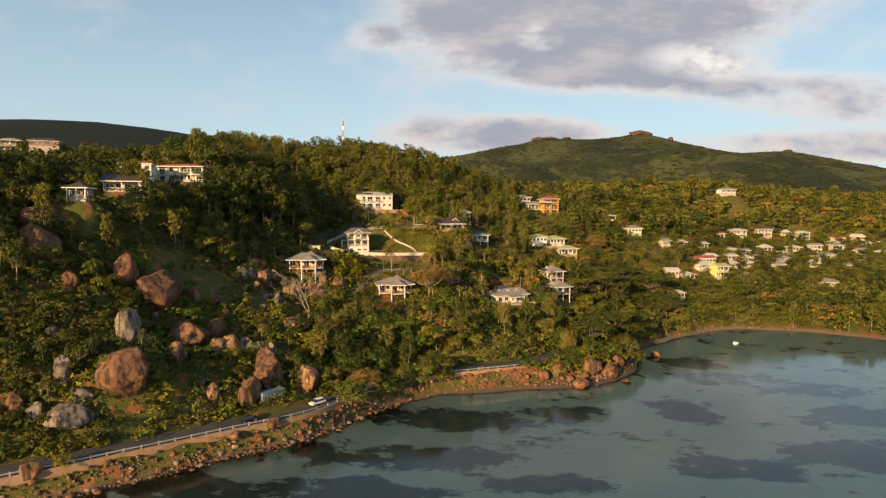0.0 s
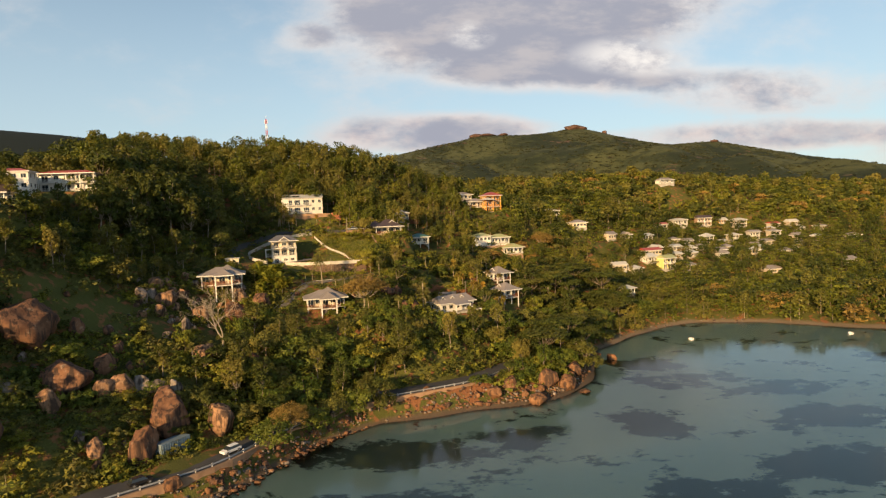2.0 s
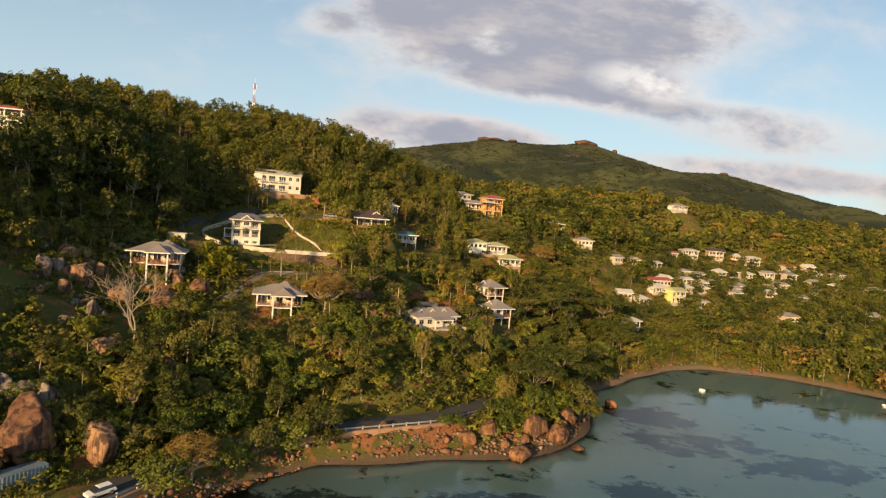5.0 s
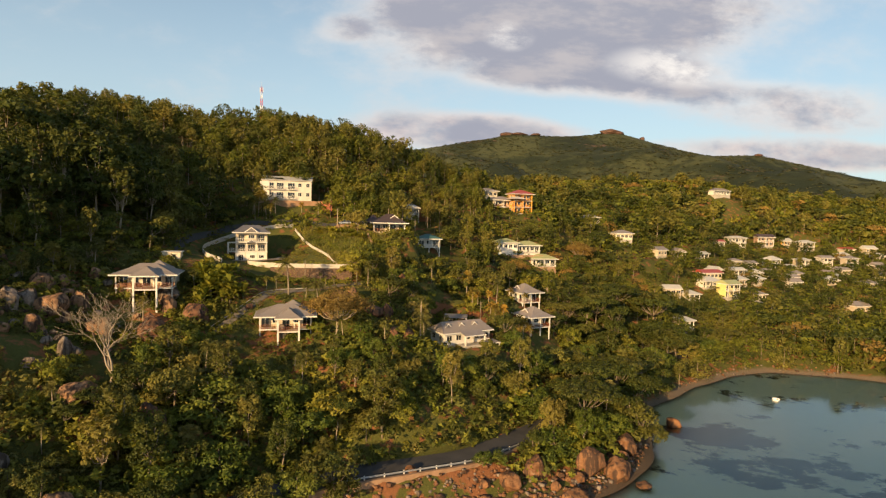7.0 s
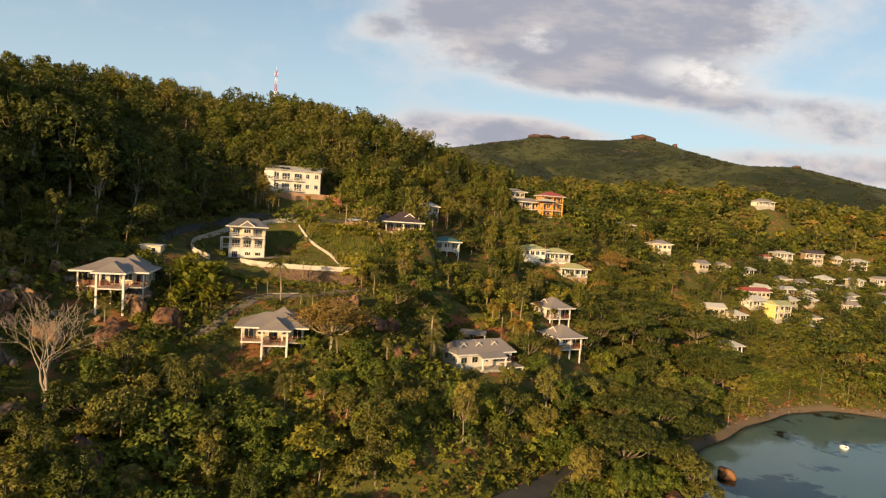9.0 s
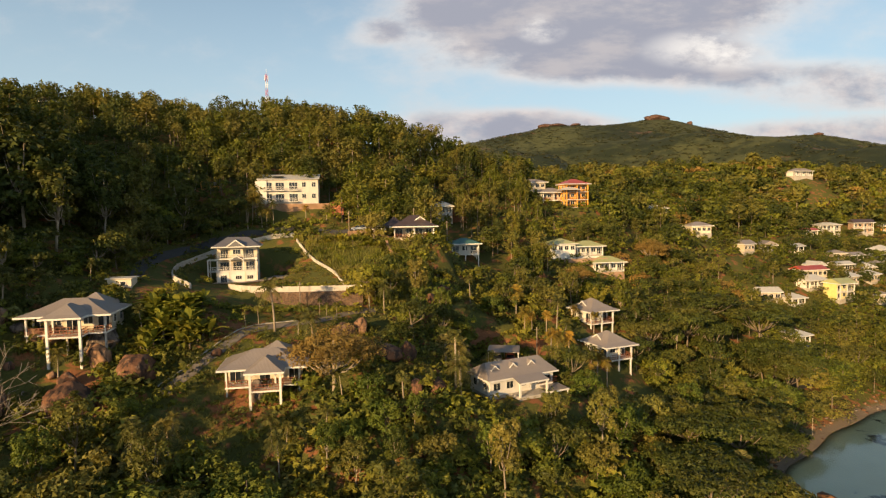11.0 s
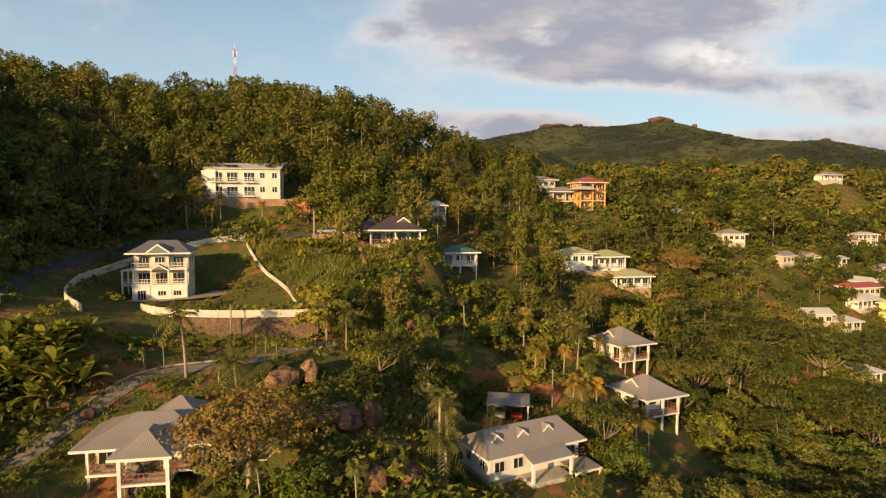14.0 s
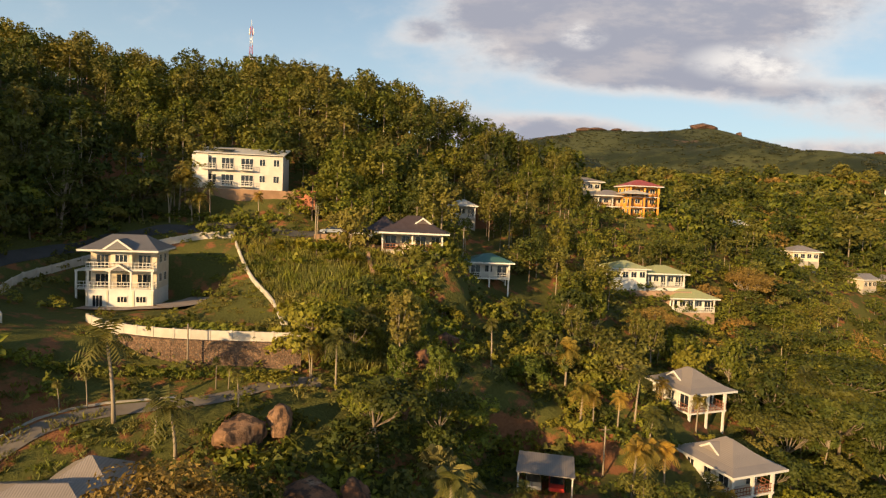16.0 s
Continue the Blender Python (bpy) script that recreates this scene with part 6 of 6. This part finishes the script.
def car(x, y, turn, paint, label, z=None):
    C = root("car", x, y, ground_at(x, y) + 0.07 if z is None else z, turn, label, "car")
    bm = bmesh.new()
    prof = [(-1.95, 0.35), (-1.98, 0.75), (-1.1, 0.88), (1.75, 0.92), (1.95, 0.7), (1.95, 0.35)]
    rows = [[bm.verts.new((px, sy * 0.82, pz)) for px, pz in prof] for sy in (-1, 1)]
    bm.faces.new(rows[0]), bm.faces.new(rows[1][::-1])
    for i in range(len(prof)):
        j = (i + 1) % len(prof)
        bm.faces.new((rows[0][j], rows[0][i], rows[1][i], rows[1][j]))
    bmesh.ops.bevel(bm, geom=bm.edges[:], offset=0.06, segments=2, affect="EDGES")
    part("body", bm, M[paint], C)
    bm = bmesh.new()
    lo = [bm.verts.new(p) for p in ((-1.15, -0.76, 0.86), (1.75, -0.76, 0.88), (1.75, 0.76, 0.88), (-1.15, 0.76, 0.86))]
    hi = [bm.verts.new(p) for p in ((-0.45, -0.6, 1.38), (1.35, -0.6, 1.40), (1.35, 0.6, 1.40), (-0.45, 0.6, 1.38))]
    for i in range(4):
        bm.faces.new((lo[i], lo[(i + 1) % 4], hi[(i + 1) % 4], hi[i]))
    part("window_band", bm, M["glass"], C)
    bm = bmesh.new()
    box(bm, -0.47, -0.62, 1.384, 1.37, 0.62, 1.45)
    bmesh.ops.bevel(bm, geom=bm.edges[:], offset=0.03, segments=2, affect="EDGES")
    part("roof", bm, M[paint], C)
    for sx in (-1.25, 1.25):
        for sy in (-0.78, 0.78):
            bm = bmesh.new()
            tube(bm, [(0, -0.1, 0), (0, 0.1, 0)], [0.32, 0.32], 14)
            wh = part("wheel", bm, M["rubber"], C, m=pose(sx, sy, 0.32))
            bm = bmesh.new()
            tube(bm, [(0, -0.115, 0), (0, 0.115, 0)], [0.18, 0.18], 10)
            part("rim", bm, M["metal"], wh)
    return C


UPPER_ROAD = ((-46, 217), (-50, 226), (-50.5, 236), (-47.5, 245), (-40, 253.5), (-28, 259), (-14, 258.5), (-3, 260), (3, 265), (-2, 270), (-10, 270), (-19, 267))


def build_roads():
    ribbon("road", ROAD, 6.2, M["asphalt"], "dark asphalt coast road beside the sea", 0.06, ROAD_Z)
    fence_wall("sea_wall", shifted(ROAD[:8], -3.35), 0.35, 0.5, "sandstone", "low tan masonry wall along the sea side of the road", 3.0, ROAD_Z + 0.2, 1.3, False)
    fence_wall("sea_wall", shifted(ROAD[7:11], -3.35), 0.35, 0.5, "sandstone", "low tan masonry wall under the trees by the sea", 3.0, ROAD_Z + 0.2, 3.0, False)
    guard_rail(shifted(ROAD[:7], -2.95), "grey steel guard rail on short white posts")
    guard_rail(shifted(ROAD[7:11], -2.95), "grey steel guard rail on short white posts")
    drive = ((-30, 192.5), (-27.4, 197.4), (-25.1, 202.4), (-23.1, 207.5), (-19.8, 211.2), (-14.5, 214.0), (-10.5, 216.2), (-6.3, 219.6), (-2, 221.2))
    ribbon("driveway", drive, 1.65, M["pave"], "narrow concrete drive winding up the garden slope", 0.10)
    fence_wall("kerb", shifted(drive[:6], 1.35), 0.16, 0.16, "concrete", "low concrete kerb beside the drive", 3.0, None, 0.5, False)
    ribbon("forecourt", ((-38.6, 234.0), (-35.0, 234.2), (-31.0, 235.0), (-28.0, 236.6)), 2.4, M["pave_pale"], "paved forecourt in front of the three-storey house", 0.30)
    ribbon("yard", ((-28.6, 236.2), (-26.8, 239.0), (-26.4, 242.4), (-26.6, 245.6)), 4.2, M["pave_pale"], "paved yard beside the three-storey house", 0.42)
    ribbon("upper_road", UPPER_ROAD, 2.3, M["asphalt"], "worn dark road climbing behind the houses", 0.12)
    fence_wall("boundary_wall", ((-26.3, 255.3), (-31.5, 254.2), (-37.5, 250.4), (-43.2, 245.0), (-46.2, 236.5), (-45.2, 229.5), (-41.8, 223.5), (-37, 219.4)), 1.1, 0.16, "wall_paint", "long white boundary wall in panels round a garden")
    fence_wall("garden_wall", ((-8.6, 229.5), (-12.5, 235.5), (-17.5, 242), (-25.3, 253.4)), 0.7, 0.20, "wall_paint", "white garden wall running straight down a grassy slope", 2.4, None, 0.5, False)
    fence_wall("front_wall", ((-32.5, 227), (-27, 223.4), (-18.8, 221.6), (-4.7, 222.8)), 0.95, 0.16, "wall_paint", "white panelled wall on top of a stone retaining wall", 2.0, 34.5)
    fence_wall("retaining_wall", ((-25.5, 222.4), (-18.8, 221.3), (-4.6, 222.5)), 0.5, 0.7, "stonework", "rough brown stone retaining wall below a lawn", 2.6, 33.44, 4.6, False)
    fence_wall("terrace_wall", ((-13, 256.2), (-6, 256.6), (-1.5, 257)), 1.0, 0.3, "sandstone", "low tan wall along the upper road", 2.4, None, 0.6, False)
    fence_wall("stone_fence", ((-4, 255), (-2.6, 250), (-1, 245.5)), 0.8, 0.5, "sandstone", "low stone fence down the slope by the open house", 1.6, None, 0.5, False)
    fence_wall("block_wall", ((-41, 265.6), (-30, 266.9), (-20, 268.4)), 1.6, 0.3, "sandstone", "tan block wall below the apartment block", 2.6, 51.3, 4.0, False)


def build_small_things():
    # open car port
    P = root("car_port", 23.0, 222.8, 19.0, -8, "open car port with a grey metal roof on white posts", "car port")
    bm = bmesh.new()
    box(bm, -3.1, -2.6, 2.3, 3.1, 2.6, 2.42)
    part("roof", bm, M["roof_grey"], P, m=pose(0, 0, 0, 2, 0, 0))
    for sx in (-2.85, 0.0, 2.85):
        for sy in (-2.4, 2.4):
            if sx or sy > 0:
                post(P, sx, sy, -0.5, 2.28 + 0.035 * sy, 0.08)
    car(21.7, 222.6, 85, "paint_silver", "silver hatchback parked in the car port")
    car(24.2, 222.4, 82, "paint_red", "red hatchback parked in the car port")
    car(-29.2, 134.3, 50, "paint_white", "white car on the coast road", ROAD_Z + 0.06)
    car(-41.5, 123.0, 220, "paint_black", "black car on the coast road", ROAD_Z + 0.06)
    car(-5.5, 258.6, 10, "paint_white", "white car on the upper road")
    car(-10.5, 258.2, 10, "paint_silver", "silver car on the upper road")
    # freight container
    K = root("freight_container", -40.1, 134.8, ground_at(-40.1, 134.8), 53, "blue-green freight container on grass by the road", "container")
    n = 24
    for sy in (-1.2, 1.2):
        bm = bmesh.new()
        last = None
        for k in range(2 * n + 1):
            o = 0.07 if k // 2 % 2 else 0.0
            xx = -3.0 + 3.0 * k / n
            row = [bm.verts.new(p) for p in ((xx, sy - o, 0.15), (xx, sy - o, 2.5), (xx, sy - o + 0.05, 2.5), (xx, sy - o + 0.05, 0.15))]
            if last:
                for i in range(4):
                    bm.faces.new((last[i], row[i], row[(i + 1) % 4], last[(i + 1) % 4]))
            last = row
        part("side_panel", bm, M["teal"], K)
    bm = bmesh.new()
    box(bm, -3.0, -1.16, 0.1, 3.0, 1.16, 0.22), box(bm, -3.02, -1.22, 2.5, 3.02, 1.22, 2.6)
    part("frame", bm, M["teal"], K)
    for sx in (-3.0, 3.0):
        bm = bmesh.new()
        box(bm, sx - 0.04, -1.15, 0.222, sx + 0.04, 1.15, 2.496)
        d = part("end_door", bm, M["teal"], K)
        bm = bmesh.new()
        for yy in (-0.6, -0.2, 0.2, 0.6):
            box(bm, sx * 1.02 - 0.02, yy - 0.02, 0.3, sx * 1.02 + 0.02, yy + 0.02, 2.45)
        part("lock_bars", bm, M["metal"], d)
    # radio mast
    T = root("radio_mast", -57.0, 338.0, ground_at(-57, 338), 20, "red and white lattice radio mast on the ridge", "mast")
    hh = 102.5 - ground_at(-57, 338)
    for lev in range(8):
        bm = bmesh.new()
        z0, z1 = hh * lev / 8, hh * (lev + 1) / 8
        r0, r1 = 0.7 - 0.45 * lev / 8, 0.7 - 0.45 * (lev + 1) / 8
        cs = ((1, 1), (-1, 1), (-1, -1), (1, -1))
        for i, (sx, sy) in enumerate(cs):
            nx, ny = cs[(i + 1) % 4]
            tube(bm, [(sx * r0, sy * r0, z0), (sx * r1, sy * r1, z1)], [0.07, 0.07], 5)
            tube(bm, [(sx * r0, sy * r0, z0), (nx * r1, ny * r1, z1)], [0.05, 0.05], 4)
        part("mast_section", bm, M["paint_red" if lev % 2 else "paint_white"], T)
    bm = bmesh.new()
    tube(bm, [(0, 0, hh), (0, 0, hh + 2.0)], [0.06, 0.04], 5)
    box(bm, -0.7, -0.2, hh - 2.5, -0.45, 0.2, hh - 0.6), box(bm, 0.45, -0.2, hh - 2.5, 0.7, 0.2, hh - 0.6)
    part("antenna", bm, M["paint_white"], T)
    # boats
    for bx, by, tn, ln in ((111.0, 220.5, 130, 1.7), (168, 214, 70, 2.0)):
        B = root("boat", bx, by, 0.0, tn, "small white boat moored on calm water", "boat")
        bm = bmesh.new()
        rows = []
        for i, s in enumerate((-1, -0.5, 0, 0.5, 0.85, 1.0)):
            wv = (0.75, 0.85, 0.85, 0.7, 0.35, 0.03)[i]
            rows.append([bm.verts.new((s * ln / 2, wy * wv, wz)) for wy, wz in ((-1, 0.55), (-0.75, -0.15), (0.75, -0.15), (1, 0.55), (0.85, 0.55), (0.6, 0.1), (-0.6, 0.1), (-0.85, 0.55))])
        for r0, r1 in zip(rows, rows[1:]):
            for k in range(8):
                bm.faces.new((r0[k], r0[(k + 1) % 8], r1[(k + 1) % 8], r1[k]))
        bm.faces.new(rows[0])
        part("hull", bm, M["paint_white"], B)
        bm = bmesh.new()
        box(bm, -0.5, -0.6, 0.35, -0.2, 0.6, 0.42)
        part("seat", bm, M["wood"], B)
    # poles
    for px, py, hh in ((-12.5, 255.2, 6.5), (-16.2, 219.6, 5.5), (3.0, 268, 6.5), (12, 262, 6.0), (150, 378, 12.0), (30, 226, 6.0)):
        P = root("utility_pole", px, py, ground_at(px, py), 15, "plain grey wooden utility pole", "pole")
        bm = bmesh.new()
        tube(bm, [(0, 0, -0.5), (0, 0, hh)], [0.11, 0.08], 8)
        part("shaft", bm, M["bark_pale"], P)
        bm = bmesh.new()
        box(bm, -0.5, -0.05, hh - 0.5, 0.5, 0.05, hh - 0.4)
        part("cross_arm", bm, M["bark"], P)
    # terracotta outhouse by the apartment block
    S = root("outhouse", -17.6, 266.3, 49.6, 9, "low terracotta outhouse with a flat roof", "shed")
    wall_block(S, -1.8, -1.0, -1.5, 1.8, 1.0, 1.7, "terracotta")
    bm = bmesh.new()
    box(bm, -1.9, -1.1, 1.704, 1.9, 1.1, 1.8)
    part("roof", bm, M["roof_red"], S)
    excavator(-52, 270, 200)
    # water tanks above
    for tx, ty in ((-40, 276), (-53.5, 274)):
        Wt = root("water_tank", tx, ty, ground_at(tx, ty), 0, "pale cylindrical water tank on the bank", "tank", "water tanks")
        bm = bmesh.new()
        tube(bm, [(0, 0, -0.3), (0, 0, 1.5), (0, 0, 1.7)], [0.75, 0.75, 0.3], 16)
        part("shell", bm, M["concrete"], Wt)
        bm = bmesh.new()
        tube(bm, [(0, 0, 1.68), (0, 0, 1.82)], [0.28, 0.26], 12)
        part("lid", bm, M["metal"], Wt)


def excavator(x, y, turn):
    """A small tracked digger with its arm folded."""
    E = root("excavator", x, y, ground_at(x, y), turn, "small orange excavator parked on a bare earth bank", "excavator")
    for sy in (-0.9, 0.9):
        bm = bmesh.new()
        box(bm, -1.4, sy - 0.22, 0.0, 1.4, sy + 0.22, 0.6)
        bmesh.ops.bevel(bm, geom=bm.edges[:], offset=0.15, segments=2, affect="EDGES")
        part("track", bm, M["rubber"], E)
    bm = bmesh.new()
    box(bm, -1.3, -0.9, 0.7, 1.0, 0.9, 1.5)
    bmesh.ops.bevel(bm, geom=bm.edges[:], offset=0.1, segments=2, affect="EDGES")
    part("body", bm, M["orange"], E)
    bm = bmesh.new()
    box(bm, 0.0, -0.85, 1.504, 1.0, 0.1, 2.6)
    part("cab", bm, M["glass"], E)
    bm = bmesh.new()
    tube(bm, [(1.0, 0.4, 1.3), (2.2, 0.4, 3.0), (3.4, 0.4, 2.4)], [0.18, 0.2, 0.14], 6)
    part("boom", bm, M["orange"], E)
    bm = bmesh.new()
    tube(bm, [(3.4, 0.4, 2.4), (3.0, 0.4, 0.6)], [0.13, 0.1], 6)
    box(bm, 2.6, 0.0, 0.1, 3.2, 0.8, 0.6)
    part("bucket_arm", bm, M["orange"], E)


# x, y, scale of single plants
PALMS = ((-18.4, 210.2, 1.2), (35.5, 234.0, 0.9), (36.8, 231.8, 0.8), (39.5, 220.5, 0.8), (57.1, 248.2, 0.8), (59.1, 234.7, 0.7), (14.2, 206.5, 1.25), (-3.1, 220.8, 0.5), (14, 200.5, 1.1), (-9.8, 181.5, 0.8), (-27, 178, 0.8), (-10, 186, 0.5),
         (-40, 260, 0.9), (-37.5, 260.5, 1.0), (-35.5, 259, 0.9), (-38.5, 257, 0.8), (-33, 260.5, 0.7), (-20, 264.5, 0.7), (-43, 264, 0.9), (7, 297, 0.8), (4.8, 298, 0.7), (-43.5, 190, 0.7), (-37.5, 202, 0.6), (-60, 196, 0.8), (20, 215, 0.7), (-66, 127, 0.6), (-88, 118, 0.8), (-47.5, 152, 0.6), (52, 293, 0.6), (75, 318, 1.0))
ARECAS = ((-21.5, 211, 0.4), (-23.5, 210, 0.36), (-12, 217.3, 0.36), (-10.8, 217.6, 0.32), (13.2, 200.6, 1.05), (17, 238, 0.8), (-8, 213.5, 0.5), (5.5, 192.5, 0.7), (-13, 258, 0.6), (-2.5, 224.5, 0.4), (0, 262, 0.7))


GOLD = ((28.3, 232.4, 1.0), (30, 232.8, 0.7), (27.5, 240.4, 1.05), (31.7, 219.9, 1.0), (33.5, 221.5, 1.15), (35.8, 222.6, 1.0), (40.4, 218.8, 1.1), (42.5, 219.5, 0.8), (38, 216, 0.8), (33, 232.5, 0.75), (40.5, 239, 0.7), (-38.1, 259.5, 1.1), (-36.7, 260.5, 1.25), (-39.5, 260.5, 1.0), (-34.5, 259.5, 0.8), (-25, 262.5, 0.7), (-3.2, 221.6, 0.7), (44, 236, 0.7))
SPREADING = ((92.6, 259.0, 1.15), (92.2, 252.0, 1.0), (46.4, 183.3, 0.85), (80, 262, 1.0))


def build_plants():
    rng = np.random.default_rng(77)
    for i, (x, y, s) in enumerate(PALMS):
        plant("palm", i, x, y, s, i * 47.0, 1.0, "palms")
    for i, (x, y, s) in enumerate(ARECAS):
        plant("areca", i, x, y, s, i * 61.0, 1.0, "palms")
    for i, (x, y, s) in enumerate(GOLD):
        plant("gold", i, x, y, s, i * 53.0, 1.0, "palms")
    for i, (x, y, s) in enumerate(SPREADING):
        plant("umbrella", i, x, y, s, i * 83.0, 1.25, "spreading trees")
    for i in range(36):
        x, y = min(rng.normal(-33.5, 2.6), -29.0), rng.normal(205, 3.6)
        plant("banana", i, float(x), float(y), float(rng.uniform(1.15, 1.6)), i * 71.0, 0.9, "banana plants")
    for i in range(18):
        x, y = rng.uniform(-18, -4), rng.uniform(247, 254)
        if x < -21 + (y - 244) * -0.2:
            continue
        plant("banana", i, float(x), float(y), float(rng.uniform(0.45, 0.75)), i * 71.0, 1.0, "banana plants")
    for i in range(8):
        plant("banana", i, 0 + i * 1.6, 247.5 + rng.normal() * 0.8, 0.6, i * 71.0, 1.0, "banana plants")
    plant("broad_near", 3, -66.8, 100.6, 0.36, 30, 1.1, "shore trees")
    for i, (px, py, sc) in enumerate(((24.0, 169.0, 0.34), (27.2, 170.6, 0.38), (34.4, 174.6, 0.55), (42.0, 178.0, 0.7))):
        plant("broad_near", i, px, py, sc, i * 70.0, 1.1, "shore trees")
    for i, (px, py, sc) in enumerate(((-34.5, 146.5, 0.42), (-30.6, 145.5, 0.38), (-47, 145.5, 0.5), (-39.5, 147, 0.45), (-50, 139, 0.5), (-57, 136, 0.45), (-38, 138.5, 0.3), (-47.5, 135.5, 0.45), (-60, 122, 0.4), (-69, 119, 0.45), (-68, 137, 0.45), (-75, 138, 0.55), (-80, 136, 0.5), (-64, 147, 0.5), (-84, 126, 0.55), (-78, 121, 0.5))):
        plant("broad_near", (3, 0, 1, 2)[i % 4], px, py, sc, i * 70.0, 1.25, "hillside shrubs")
    plant("fan", 0, 11.5, 212.6, 1.1, 20, 1.0, "palms")
    plant("feathery", 0, 38.6, 177.8, 1.0, 0, 1.0, "shore trees")
    plant("palm", 2, -11.1, 207.5, 1.0, 10, 1.0, "palms")
    plant("palm", 2, -14.2, 209.8, 0.6, 200, 1.0, "palms")
    plant("palm", 2, -12.1, 186.2, 0.85, 40, 1.0, "palms")
    plant("palm", 2, -25.2, 185.2, 0.6, 140, 1.0, "palms")
    plant("palm", 1, -22.0, 177.5, 0.95, 240, 1.0, "palms")
    plant("palm", 0, 6.0, 173.9, 1.0, 80, 1.0, "palms")
    plant("rusty", 0, -4.6, 192.3, 1.2, 30, 1.05, "brown trees")
    plant("rusty", 0, 78, 300, 1.0, 130, 1.1, "brown trees")
    plant("rusty", 0, 46, 262, 0.8, 230, 1.1, "brown trees")
    D = root("dead_tree", -38.5, 166.7, ground_at(-38.5, 166.7), 60, "bare leafless tree with pale grey branches", "tree")
    part("bare_crown", bare_tree_meshes(12, 15.0), None, D, m=Matrix.Diagonal((1.5, 1.5, 1.0, 1)))
    # tall grass on the slope and lawn, clipped hedge
    protos = []
    for i, lf in enumerate(("grass", "grass", "leaf_lime")):
        g = np.random.default_rng(400 + i)
        n = 26
        a, c = g.uniform(0, 6.28, n), g.normal(size=(n, 2)) * 0.35
        hgt, lean = g.uniform(0.5, 1.1, n), g.normal(size=(n, 2)) * 0.3
        v = []
        for k in range(n):
            dx, dy = 0.07 * math.cos(a[k]), 0.07 * math.sin(a[k])
            v += [(c[k][0] - dx, c[k][1] - dy, -0.1), (c[k][0] + dx, c[k][1] + dy, -0.1), (c[k][0] + lean[k][0] + dx * 0.3, c[k][1] + lean[k][1] + dy * 0.3, hgt[k]), (c[k][0] + lean[k][0] - dx * 0.3, c[k][1] + lean[k][1] - dy * 0.3, hgt[k])]
        protos.append((np.array(v), np.arange(n * 4).reshape(-1, 4), M[lf]))
    places = []
    x, y = scatter(rng, -26, 8, 225, 256, 0.85, lambda x, y: (x > -8.0 - (y - 230) * 0.72) & (y < 255 - 0.3 * (x + 10)) & (y > 224 + 0.6 * np.maximum(x, 0)))
    for px, py in zip(x, y):
        places.append((int(rng.integers(0, 3)), px, py, ground_at(px, py), rng.uniform(0, 6.28), rng.uniform(0.5, 1.2), 1.1))
    for region in ((-32, -6, 222.5, 252, 0.9, 0.30), (-34, -8, 176, 212, 0.9, 0.42), (-72, -32, 112, 146, 1.1, 0.42), (-26, -4, 256, 264, 1.0, 0.4), (14, 36, 198, 230, 1.4, 0.4)):
        x, y = scatter(rng, *region[:5], lambda x, y: (height(x, y) > 3.0) & (along(ROAD, x, y)[0] > 3.4) & (rng.random(x.shape) < 0.6))
        for px, py in zip(x, y):
            if -40 < px < -23.8 and 232.4 < py < 248.5:
                continue
            places.append((int(rng.integers(0, 3)), px, py, ground_at(px, py), rng.uniform(0, 6.28), region[5] * rng.uniform(0.6, 1.3), 2.2))
    joined("tall_grass", protos, places, "rough yellow-green grass on the garden slopes", "grass")
    g = np.random.default_rng(410)
    v, f = leaf_cloud(g, [(0, 0, 0.5, 0.75, 0.75), (0.6, 0, 0.5, 0.7, 0.7)], 110, 0.16, puffs=3)
    places = []
    for line, gap in ((((-33, 213.8), (-26, 215.5), (-18, 218.2), (-5, 219.6)), 0.75), (((14, 229.5), (22, 231), (29, 233)), 0.9), (((-24, 224.6), (-12, 224.2)), 1.2), (((-28, 246), (-24, 249)), 1.1), (((14, 219), (20, 228), (29, 228.5)), 1.1)):
        for p in line_points(line, gap):
            places.append((0, p.x, p.y + rng.normal() * 0.15, ground_at(p.x, p.y), rng.uniform(0, 6.28), rng.uniform(0.8, 1.25), 1.1))
    joined("hedge", [(v, f, M["leaf_lime"])], places, "clipped lime-green hedge along the garden", "hedge")


HOMES += [(-222, 324, 12), (-243, 327, 10)] + [(x, y, w * 0.5) for x, y, w, _ in VILLAGE_HOMES]
build_houses()
build_rocks()
build_roads()
build_small_things()
build_plants()
build_woods()
